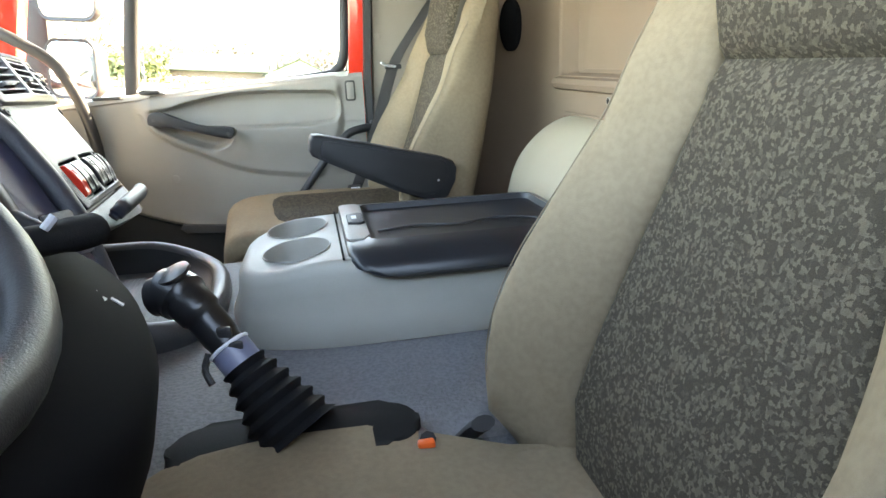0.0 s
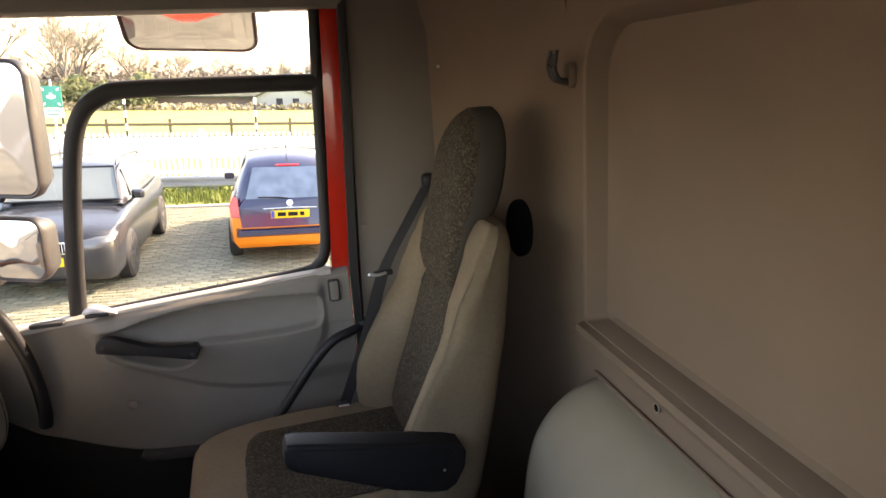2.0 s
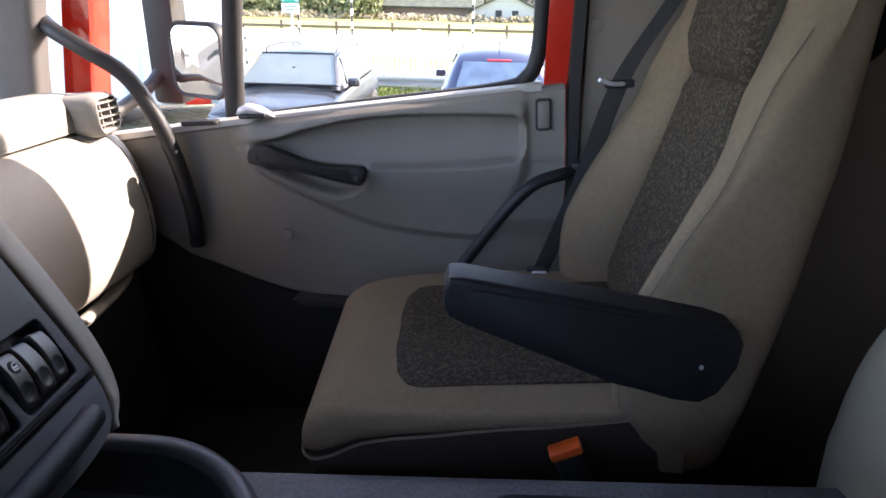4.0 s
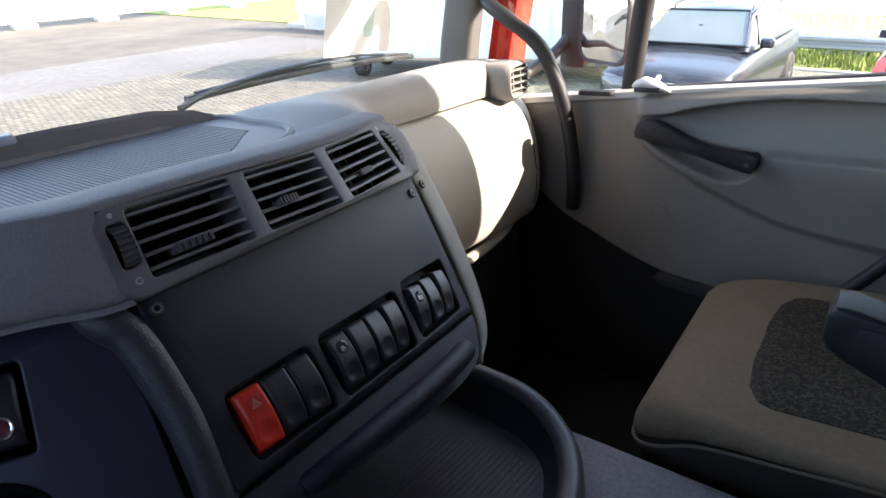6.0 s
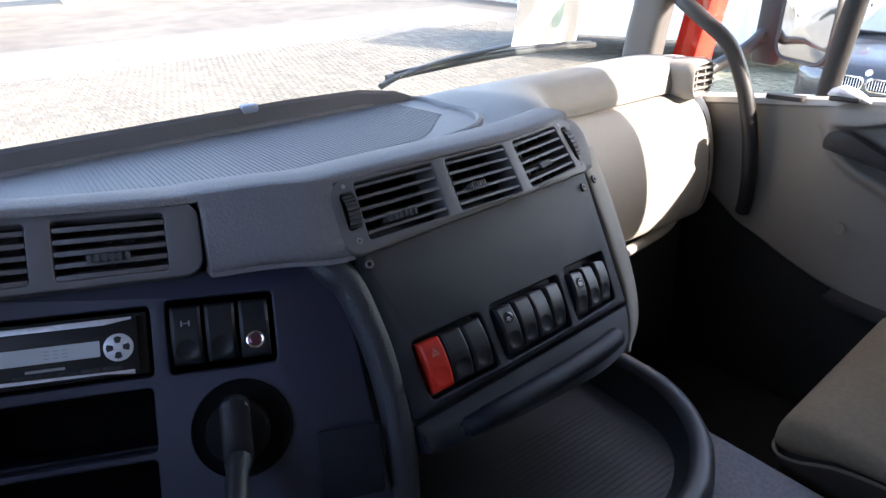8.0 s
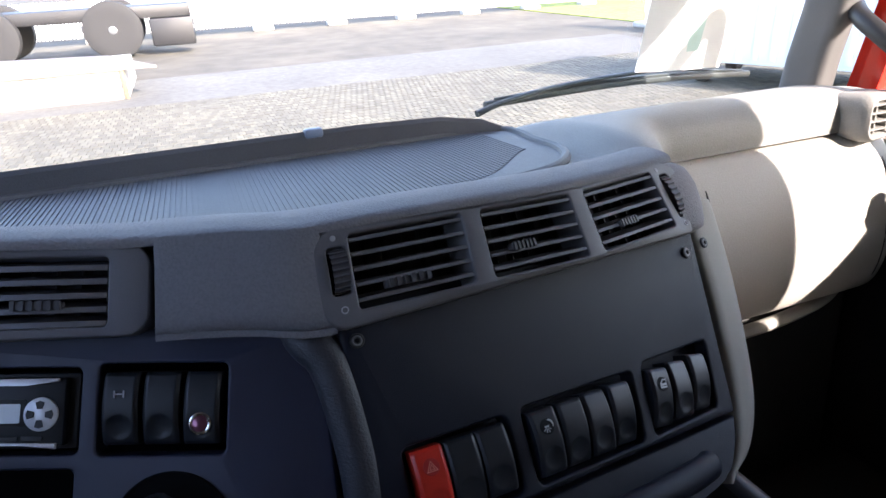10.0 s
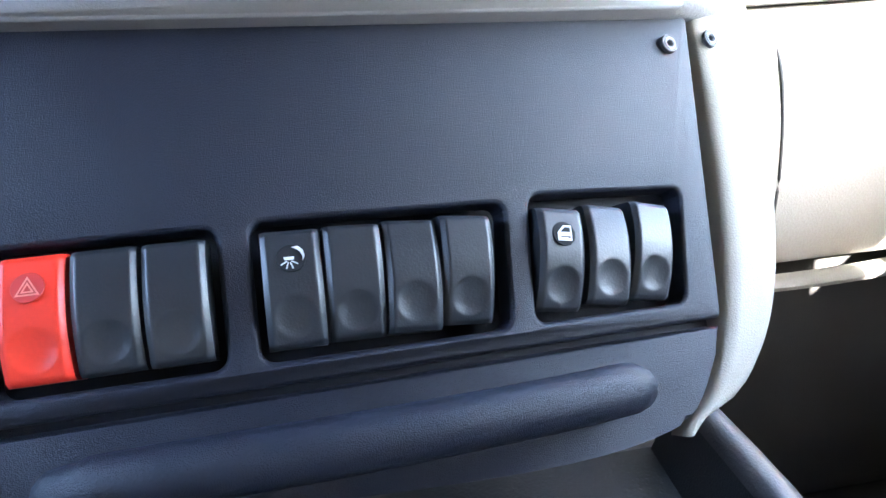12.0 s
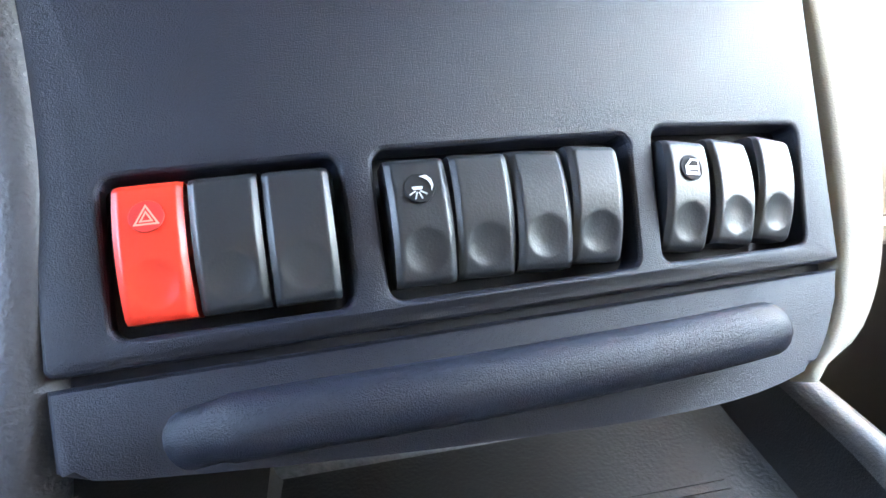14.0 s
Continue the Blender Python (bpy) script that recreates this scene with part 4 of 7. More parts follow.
# gear lever
M_GLOSS = material("glossy_black_knob", (0.010, 0.010, 0.011), 0.30, scale=500, spread=0.2, wear=0.2, spec=0.45)
gear = thing("gear_lever", "black gear lever with a grey collar and a ribbed rubber boot", "gear lever")
_a, _b = Vector((0.0, 0.715, 1.385)), Vector((-0.095, 0.788, 1.512))
_d = (_b - _a).normalized()
rings = []
for i in range(37):
    s = i / 36
    p = _a + (_b - _a) * (s * 0.62)
    r = 0.026 * (1 - s) ** 0.9 + 0.0255 + 0.0038 * math.cos(i * math.tau / 6)
    x_ = _d.orthogonal().normalized()
    y_ = _d.cross(x_)
    rings.append([p + (x_ * math.cos(q) + y_ * math.sin(q)) * r for q in [math.tau * j / 24 for j in range(24)]])
part("boot", loft(rings), M_MATTE, gear, "ribbed black rubber boot")
part("collar", tube([_a + (_b - _a) * 0.60, _a + (_b - _a) * 0.78], 0.025, 2, 20), material("grey_blue_collar", (0.16, 0.17, 0.24), 0.35, scale=200, spread=0.1), gear)
part("collar_ring", ring(_a + (_b - _a) * 0.785, _d, 0.0245, 0.0025), M_SILVER, gear)
part("grip", tube([_a + (_b - _a) * 0.78, _b, _b + Vector((-0.02, 0.012, 0.022)), _b + Vector((-0.04, 0.028, 0.033)), _b + Vector((-0.066, 0.04, 0.027))], [0.021, 0.023, 0.027, 0.032, 0.025], 6, 18), M_GLOSS, gear, "glossy black knob")
part("knob_cap", disc(_b + Vector((-0.036, 0.020, 0.060)), (-0.35, -0.2, 0.9), 0.021, 0.006, 24, r2=0.012), M_GLOSS, gear)
for k in (0.0, 0.022):
    _c = _b + _d * (-0.016 - k) + Vector((0.010, -0.019, 0.008))
    part("button", box(_c - Vector((0.009, 0.004, 0.007)), _c + Vector((0.009, 0.004, 0.007)), 0.003), M_BLACK, gear)
part("trigger", tube([_b + _d * -0.03 + Vector((-0.02, -0.005, -0.01)), _b + _d * -0.045 + Vector((-0.034, -0.005, -0.018)), _b + _d * -0.062 + Vector((-0.036, -0.006, -0.022))], 0.0045, 4, 8), M_BLACK, gear)
part("boot_frame", prism(rounded(-0.150, 0.145, 0.655, 0.756, 0.045), "z", 1.371, 1.394, 0.009), M_MATTE, gear)
t = thing("belt_receiver", "black belt buckle with an orange release button beside the driver seat", "seat belt")
part("receiver_body", tube([(0.20, 0.72, 1.34), (0.208, 0.69, 1.372), (0.214, 0.662, 1.398)], 0.016, 4, 10, flat=0.6), M_BLACK, t)
part("release_button", box((0.133, 0.642, 1.384), (0.153, 0.654, 1.396), 0.003), M_ORANGE, t)
part("release_strap", tube([(0.145, 0.70, 1.371), (0.146, 0.655, 1.392)], 0.010, 2, 8), M_BLACK, t)

# steering wheel and column with stalk
wheel = thing("steering_wheel", "black steering wheel with a thick leather-grained rim", "steering wheel")
_c = Vector((-0.30, 0.35, 1.80))
_n = Vector((0.643, 0, 0.766))
_m = axes(_c, (0, 1, 0), _n)
part("rim", tube([_m @ Vector((math.cos(a) * 0.232, math.sin(a) * 0.232, 0)) for a in [math.tau * i / 48 for i in range(48)]], 0.0175, 1, 14, True, ref=_n), M_BLACK, wheel)
part("hub", loft([[_m @ Vector((p, q, w)) for p, q in rounded(-0.085 * k, 0.085 * k, -0.075 * k, 0.06 * k, 0.03 * k)] for k, w in ((1.1, -0.06), (1.1, -0.02), (1.0, 0.0), (0.8, 0.006))]), M_BLACK, wheel)
for sx in (-1, 1):
    part("spoke", tube([_m @ Vector((0.06 * sx, 0.01, -0.02)), _m @ Vector((0.14 * sx, 0.012, -0.01)), _m @ Vector((0.222 * sx, 0.016, 0))], [0.03, 0.022, 0.018], 4, 10, flat=0.5, ref=_n), M_MATTE, wheel)
part("column", tube([_m @ Vector((0, 0, -0.02)), _m @ Vector((0, -0.01, -0.15)), _m @ Vector((0, -0.02, -0.42))], [0.06, 0.075, 0.085], 4, 18), M_BLACK, wheel)
stalk = part("stalk", tube([_m @ Vector((0.08, -0.08, -0.06)), _m @ Vector((0.20, -0.14, -0.035)), _m @ Vector((0.25, -0.165, -0.023)), _m @ Vector((0.30, -0.187, -0.012)), _m @ Vector((0.315, -0.19, -0.01))], [0.008, 0.009, 0.014, 0.016, 0.012], 5, 14), M_MATTE, wheel, "black control stalk with a turning end")
part("stalk_tab", tube([_m @ Vector((0.25, -0.165, -0.01)), _m @ Vector((0.255, -0.165, 0.003))], 0.004, 2, 8), M_GREYMARK, stalk)
shroud = part("column_shroud", loft([[_m @ Vector((0.125 + 0.205 * k * math.cos(a), v + 0.105 * k * math.sin(a), w)) for a in [math.tau * i / 40 for i in range(40)]] for k, v, w in ((0.70, -0.33, -0.42), (0.85, -0.30, -0.31), (0.96, -0.27, -0.20), (1.0, -0.235, -0.10), (0.97, -0.215, -0.055), (0.88, -0.205, -0.036), (0.30, -0.20, -0.030))]), M_PIT, wheel, "black steering column shroud", 70)
for i, (du, dv, w, h) in enumerate(((0.0, 0.0, 0.018, 0.004), (0.006, 0.010, 0.014, 0.003), (0.014, -0.010, 0.004, 0.012))):
    part("symbol", loft([[_m @ Vector((0.235 + du + a, -0.235 + dv + b, z)) for a, b in ((-w / 2, -h / 2), (w / 2, -h / 2), (w / 2, h / 2), (-w / 2, h / 2))] for z in (-0.038, -0.0335)]), M_MARK, shroud)


# ---------------- dashboard ----------------
dash = thing("dashboard", "dark grey and beige moulded dashboard under the windscreen", "dashboard")

# padded hood above the vents, swept across the cab
HOOD = smooth_line([(0.02, -0.505, 1.938), (0.60, -0.492, 1.8965), (0.80, -0.468, 1.8705), (0.90, -0.454, 1.8575), (0.925, -0.452, 1.856), (0.985, -0.432, 1.8555), (1.03, -0.4165, 1.8535), (1.108, -0.4175, 1.8525),
        (1.185, -0.423, 1.850), (1.258, -0.432, 1.8460), (1.307, -0.442, 1.8435), (1.3556, -0.454, 1.8415), (1.404, -0.469, 1.8400), (1.4325, -0.479, 1.8390), (1.457, -0.489, 1.838), (1.485, -0.503, 1.836), (1.507, -0.522, 1.832), (1.522, -0.552, 1.824), (1.530, -0.60, 1.812)], 6)
PROF = [(-0.17, -0.060, 0), (-0.14, -0.048, 0), (-0.10, -0.020, 0), (-0.06, -0.004, 0), (-0.03, 0.0, 0), (-0.010, -0.0008, 0), (0.001, -0.0028, 0), (0.0060, -0.0078, 0), (0.0240, -0.0410, 0), (0.0400, -0.0690, 0), (0.0395, -0.0775, 0), (0.030, -0.0835, 0), (-0.12, -0.088, 0)]
SHORT = PROF[:8] + [(0.0045, -0.0095, 0), (-0.006, -0.0105, 0), (-0.02, -0.013, 0), (-0.06, -0.045, 0), (-0.12, -0.08, 0)]
PROF, SHORT = smooth_line(PROF, 3), smooth_line(SHORT, 3)
_ys = [y for y in sorted([0.02 + 0.0149 * i for i in range(97)] + [0.9215, 0.9245, 1.0440, 1.0465, 1.4565]) if y <= 1.4565]
def hood(a, b):
    """Padded roll; above the vents it ends in a lip, beside them it runs down as a face."""
    y = _ys[round(a * (len(_ys) - 1))]
    for q0, q1 in zip(HOOD, HOOD[1:]):
        if y <= q1.x + 1e-6:
            f = (y - q0.x) / max(1e-6, q1.x - q0.x)
            x, z = q0.y + (q1.y - q0.y) * f, q0.z + (q1.z - q0.z) * f
            break
    p = (SHORT if y < 0.923 or y > 1.045 else PROF)[round(b * 36)]
    k = 0.90 + 0.10 * step(0.925, 1.03, y) if 0.923 < y < 1.045 else 1
    lift = min(0.0, 1.852 - z)
    slant = 0.014 * min(1.0, max(0.0, -p.y / 0.08)) * (1 - step(0.925, 0.99, y)) if y > 0.923 else 0
    puff = 0.005 * math.sin(math.pi * min(1.0, max(0.0, (y - 0.925) / 0.115))) * step(0.01, 0.04, -p.y) * (1 - step(0.06, 0.08, -p.y)) if p.x > 0 else 0
    return Vector((x + p.x + puff, y - slant, z + p.y * k + (lift * 0.85 * step(0.02, 0.12, -p.x) if b < 0.4 and y < 1.3 else 0)))
part("hood", sheet(hood, len(_ys) - 1, 36), M_DASH, dash, "dark grained padded hood", 50)

M_LIP = material("dark_grey_lip", (0.100, 0.101, 0.110), 0.75, scale=500, spread=0.2, bump=0.3, spec=0.2)
# ribbed tray behind the hood, with a raised rim and a black lip at the glass
_tp = [(p.x, p.y) for p in smooth_line([(-0.885, 0.02, 0), (-0.60, 0.02, 0), (-0.585, 0.5, 0), (-0.578, 0.9, 0), (-0.56, 1.15, 0), (-0.575, 1.31, 0), (-0.61, 1.39, 0), (-0.68, 1.435, 0), (-0.79, 1.44, 0), (-0.885, 1.435, 0), (-0.893, 1.2, 0), (-0.893, 0.6, 0)], 5, True)]
part("tray_floor", prism(_tp, "z", 1.795, 1.8125), M_TRAY, dash, "dark ribbed tray")
_bm = bmesh.new()
for i in range(208):
    y = 0.10 + i * 0.00625
    x1 = -0.60 - 0.13 * step(1.26, 1.43, y)
    box((-0.885, y, 1.8123), (x1, y + 0.0030, 1.8137), bm=_bm)
tagged(part("ribs", _bm, M_TRAY, dash), kind="stuff")
part("tray_rim", tube([(p[0], p[1], 1.812) for p in _tp[::3]], 0.007, 3, 8, True), M_TRAY, dash)
part("front_lip", loft([[(x, y, z) for x, z in ((-0.925, 1.775), (-0.912, 1.846), (-0.905, 1.848), (-0.898, 1.842), (-0.893, 1.80))] for y in (0.0, 0.4, 0.8, 1.2)] + [[(x + 0.03 * k, y, z - 0.034 * k * (z > 1.81)) for x, z in ((-0.925, 1.775), (-0.912, 1.846), (-0.905, 1.848), (-0.898, 1.842), (-0.893, 1.80))] for y, k in ((1.34, 0.12), (1.41, 0.45), (1.45, 0.95))]), M_LIP, dash, "dark grey upright lip at the glass")
# body under the hood and the plain back of the dash
part("dash_core", box((-0.95, 0.02, 1.20), (-0.60, 1.50, 1.775), 0.01), M_DARKTRIM, dash)
part("dash_core", box((-0.95, 1.50, 1.20), (-0.79, 2.16, 1.745), 0.01), M_DARKTRIM, dash)

# passenger side: rounded top, glove box
def top_right(a, b):
    y = 1.30 + 0.868 * a
    prof = smooth_line([(-0.985, 1.772, 0), (-0.95, 1.797, 0), (-0.90, 1.812, 0), (-0.85, 1.820, 0), (-0.80, 1.822, 0), (-0.765, 1.815, 0), (-0.743, 1.796, 0), (-0.735, 1.772, 0), (-0.737, 1.752, 0), (-0.743, 1.7455, 0), (-0.80, 1.743, 0)], 4)
    p = prof[round(b * 40)]
    t = 1 - step(1.50, 1.67, y)
    end = step(2.07, 2.168, y)
    low = 1 - step(1.44, 1.52, y)
    x = p.x + 0.17 * t * step(0.25, 0.6, b) - 0.02 * end * b
    z = p.y + 0.012 * t * step(0.2, 0.5, b) - 0.012 * end
    return Vector((x, y, z + (min(z, 1.800) - z) * low))
part("dash_top", sheet(top_right, 60, 40), M_DASHTOP, dash, "grey-beige rounded dash top", 60)
def glove(a, b):
    y = 1.60 + 0.597 * a
    prof = smooth_line([(-0.79, 1.742, 0), (-0.745, 1.741, 0), (-0.722, 1.728, 0), (-0.694, 1.690, 0), (-0.675, 1.625, 0), (-0.668, 1.547, 0), (-0.676, 1.485, 0), (-0.700, 1.440, 0), (-0.756, 1.426, 0)], 4)
    p = prof[round(b * 32)]
    end = step(2.12, 2.197, y)
    return Vector((p.x - 0.05 * end ** 1.5, y, p.y + (0.012 * end * (b > 0.5))))
M_GLOVE = material("beige_glove_box", (0.42, 0.40, 0.355), 0.55, scale=420, spread=0.12, bump=0.35, wear=0.10, spec=0.3)
gb = part("glove_box", sheet(glove, 40, 32), M_GLOVE, dash, "beige glove box lid", 60)
for _y, _r in ((1.715, 0.0022), (2.118, 0.0020)):
    part("lid_gap", tube([(x - 0.0006, _y, z) for x, z in ((-0.738, 1.738), (-0.694, 1.690), (-0.675, 1.625), (-0.668, 1.547), (-0.676, 1.485), (-0.699, 1.442))], _r, 5, 6), M_DARKTRIM, gb)
part("lower_bar", tube([(-0.722, 1.645, 1.405), (-0.710, 1.79, 1.406), (-0.710, 1.93, 1.410), (-0.726, 2.05, 1.417), (-0.756, 2.13, 1.427)], 0.0155, 5, 10, flat=0.7), M_GLOVE, dash, "pale bar below the glove box")
part("lower_dash", box((-0.83, 1.50, 0.98), (-0.752, 2.165, 1.43), 0.02), M_DARKTRIM, dash)
part("screw", disc((-0.703, 2.150, 1.674), (0.7, 0.6, 0), 0.007, 0.003, 12), M_BLACK, dash)
# round end vent
ev = part("end_vent", loft([[(-0.545 - 0.18 * (y - 1.83) + dx - 0.16 * max(0.0, z - 1.845), y, z) for y, z in rounded(1.830 + g, 1.924 - g, 1.782 + g, 1.853 - g, 0.024 - g, 6)]
     for dx, g in ((-0.06, 0.002), (-0.012, 0.0), (0.0, 0.002), (0.006, 0.006), (0.006, 0.009), (0.0, 0.012), (-0.03, 0.012))]), M_DASHTOP, dash, "small rounded end vent", 50)
for i in range(4):
    part("slat", box((-0.572, 1.838, 1.800 + 0.0118 * i), (-0.548, 1.912, 1.8025 + 0.0118 * i)), M_DASHTOP, ev)
for i in range(2):
    part("slat", box((-0.566, 1.862 + 0.025 * i, 1.795), (-0.552, 1.8645 + 0.025 * i, 1.84)), M_DASHTOP, ev)
part("vent_well", box((-0.60, 1.838, 1.792), (-0.575, 1.912, 1.842)), M_PIT, ev)
for ob in [ev] + list(ev.children):
    for v in ob.data.vertices:
        v.co = Vector((0.155, 0.80, 2.03)) + (v.co - Vector((0.155, 0.80, 2.03))) * 1.207


# -------- centre panel frame: x to the passenger side, y up the panel, z out of it --------
F1 = axes((-0.3594, 1.0597, 1.7705), (-0.1805, 0.9793, -0.0915), (0.8482, 0.2021, 0.4896))
F2 = axes((-0.395, 0.956, 1.755), (0.275, 0.955, -0.11), (0.85, -0.25, 0.46))
F3 = axes((-0.45, 0.90, 1.85), (0.10, 0.985, -0.165), (0.87, -0.1, 0.47))


def rocker(w=0.0272, h=0.0555, dimple=1.0):
    """A rocker switch cap: an arched face with a round finger dish in its lower half and soft edges."""
    def f(a, b):
        x = (a - 0.5) * w
        y = (b - 0.5) * h
        z = 0.0035 + 0.0052 * (1 - (2 * b - 1) ** 2) + 0.0022 * b
        e = min(a, 1 - a) * w
        z -= 0.0022 * (1 - step(0, 0.0028, e))
        eb = min(b, 1 - b) * h
        z -= 0.0018 * (1 - step(0, 0.002, eb))
        d = math.hypot(x, (y + h * 0.24))
        z -= 0.0020 * dimple * max(0.0, 1 - (d / 0.0098) ** 2.4)
        return Vector((x, y, z))
    bm = sheet(f, 28, 52)
    edge = [e for e in bm.edges if len(e.link_faces) == 1]
    for g in bmesh.ops.extrude_edge_only(bm, edges=edge)["geom"]:
        if isinstance(g, bmesh.types.BMVert):
            g.co.z = -0.012
    return bm


def place(ob, m):
    ob.matrix_basis = m
    return ob


M_STRIP = material("grey_beige_strip", (0.25, 0.232, 0.20), 0.6, scale=900, spread=0.12, bump=0.2, wear=0.1, spec=0.3)
M_SCREWRING = material("worn_screw_edge", (0.17, 0.17, 0.18), 0.4, scale=300, spread=0.2, metal=0.5)
cp = thing("switch_panel", "satin black centre panel with rocker switches and a pull-out drawer below", "control panel", F1)
RECESS = ((0.0165, 0.1110, -0.1590, -0.0935), (0.1260, 0.2530, -0.1590, -0.0925), (0.2680, 0.3720, -0.1585, -0.0895))
part("panel_plate", plate(-0.0095, 0.4005, -0.1705, 0.030, RECESS, 0.016, 0.0065, 0.0034), M_BLACKP, cp, "satin black plate", 12)
part("panel_back", box((-0.006, -0.20, -0.05), (0.392, 0.03, -0.0165)), M_BLACKP, cp)
part("drawer_front", prism([(p.x, p.y) for p in smooth_line([(-0.008, -0.2060, 0), (0.02, -0.2125, 0), (0.15, -0.2240, 0), (0.27, -0.2310, 0), (0.335, -0.2270, 0), (0.360, -0.2170, 0), (0.3815, -0.1900, 0)], 4)] + [(0.390, -0.1748), (-0.009, -0.1748)], "z", -0.03, -0.001, 0.003, 3), M_BLACKP, cp, "drawer front", 30)
_h = [(0.038, -0.2015, 0.002), (0.048, -0.1985, 0.014), (0.075, -0.1970, 0.021), (0.16, -0.1975, 0.024), (0.25, -0.1975, 0.024), (0.293, -0.1970, 0.021), (0.309, -0.1985, 0.012), (0.3155, -0.2005, 0.001)]
part("drawer_handle", tube(_h, [0.008, 0.0115, 0.0128, 0.0130, 0.0130, 0.0130, 0.0118, 0.008], 6, 18, flat=0.95), M_BLACKP, cp, "rounded black pull bar")
def side_strip(a, b):
    v = 0.062 - 0.294 * a
    ui = along(v, STRIP_IN)
    uo = along(v, STRIP_OUT)
    k = (0.0, 0.015, 0.06, 0.2, 0.45, 0.7, 0.88, 0.97, 1.0, 1.0, 0.985)[round(b * 10)]
    w = (-0.014, -0.004, -0.0005, 0.0015, 0.0015, -0.002, -0.009, -0.018, -0.03, -0.06, -0.14)[round(b * 10)]
    return Vector((ui + (uo - ui) * k, v, w))
STRIP_IN = [(p.x, p.y) for p in smooth_line([(-0.235, 0.345, 0), (-0.2225, 0.352, 0), (-0.2150, 0.367, 0), (-0.190, 0.3865, 0), (-0.159, 0.3985, 0), (-0.1127, 0.4100, 0), (-0.041, 0.4180, 0), (0.015, 0.4185, 0), (0.07, 0.416, 0)], 5)]
STRIP_OUT = [(p.x, p.y) for p in smooth_line([(-0.234, 0.350, 0), (-0.2225, 0.377, 0), (-0.2125, 0.412, 0), (-0.179, 0.450, 0), (-0.129, 0.476, 0), (-0.041, 0.499, 0), (0.037, 0.506, 0), (0.07, 0.505, 0)], 5)]
part("side_strip", sheet(side_strip, 40, 10), M_STRIP, cp, "grey-beige side strip", 60)
for c, q in (((0.002, -0.0015, 0), 1), ((0.379, 0.005, 0), 1), ((0.4315, 0.0115, 0.0015), 1)):
    sc = part("screw", disc((c[0], c[1], c[2] - 0.0005), (0, 0, 1), 0.0062, 0.0025, 24, r2=0.0056), M_BLACK, cp)
    part("screw_ring", ring((c[0], c[1], c[2] + 0.0018), (0, 0, 1), 0.0036, 0.0008, 20), M_SCREWRING, sc)
    part("screw_socket", disc((c[0], c[1], c[2] + 0.0019), (0, 0, 1), 0.002, 0.0006, 6), M_PIT, sc)

_sw = rocker()
first = None
def add_switch(x, y, tilt, mat, label):
    global first
    if first is None:
        ob = part("rocker_switch", rocker(), mat, cp, label, 35)
        first = ob.data
    else:
        me = first if mat is M_SWITCH else first.copy()
        if mat is not M_SWITCH:
            me.materials.clear()
            me.materials.append(mat)
        ob = new("rocker_switch", me)
        ob.parent = cp
        if label:
            ob["label"] = label
    ob.matrix_basis = pose(x, y, -0.003, tilt)
    return ob
_sw.free()
sws = []
for lo, hi, n in ((0.1290, 0.2435, 4), (0.2675, 0.3600, 3), (0.0210, 0.1070, 3)):
    p = (hi - lo) / n
    for i in range(n):
        red = n == 3 and lo < 0.1 and i == 0
        sws.append(add_switch(lo + p * (i + 0.5), -0.1262, (0, 3, -2, 4, 5, -2, 2, 0, 1, -1)[len(sws)], M_REDSW if red else M_SWITCH, "red hazard rocker switch" if red else ""))
haz, lampsw, lock = sws[7], sws[0], sws[4]


def flat(outl, z, h=0.0004):
    return prism(outl, "z", z, z + h)


# hazard triangle on a darker red disc
part("disc", disc((0, 0.0135, 0.0092), (0, 0.22, 1), 0.0068, 0.0006, 28, r2=0.0066), M_DARKRED, haz)
def tri(r, c=(0, 0.0128)):
    return [(c[0] + r * math.cos(radians(a)), c[1] + r * math.sin(radians(a))) for a in (90, 210, 330)]
def tri_frame(r, k):
    bm = bmesh.new()
    o, i = tri(r), tri(r * k)
    lo = [bm.verts.new((*p, 0.0101)) for p in o + i]
    for a in range(3):
        b = (a + 1) % 3
        bm.faces.new((lo[a], lo[b], lo[3 + b], lo[3 + a]))
    bmesh.ops.solidify(bm, geom=bm.faces[:], thickness=-0.0004)
    return bm
part("triangle_outer", tri_frame(0.0058, 0.74), M_PINK, haz, "pale warning triangle")
part("triangle_inner", tri_frame(0.0032, 0.55), M_PINK, haz)
# lamp symbol with a moon
part("disc", disc((0, 0.0135, 0.0092), (0, 0.22, 1), 0.0068, 0.0006, 28, r2=0.0066), M_DARKDISC, lampsw)
part("moon", flat([(0.0005, 0.0188), (0.0035, 0.0192), (0.0056, 0.0172), (0.0062, 0.0142), (0.0050, 0.0118), (0.0052, 0.0142), (0.0042, 0.0165), (0.0025, 0.0178)], 0.0100), M_MARK, lampsw)
part("lamp_bowl", flat([(-0.0034, 0.0142), (0.0014, 0.0142), (0.0010, 0.0128), (-0.0030, 0.0128)], 0.0100), M_MARK, lampsw)
for k in range(4):
    a = radians(-150 + 40 * k)
    c = Vector((-0.001, 0.0128))
    d, s = Vector((math.cos(a), math.sin(a))), Vector((-math.sin(a), math.cos(a))) * 0.00028
    part("ray", flat([c + d * 0.0012 + s, c + d * 0.0012 - s, c + d * 0.0045 - s, c + d * 0.0045 + s], 0.0101), M_MARK, lampsw)
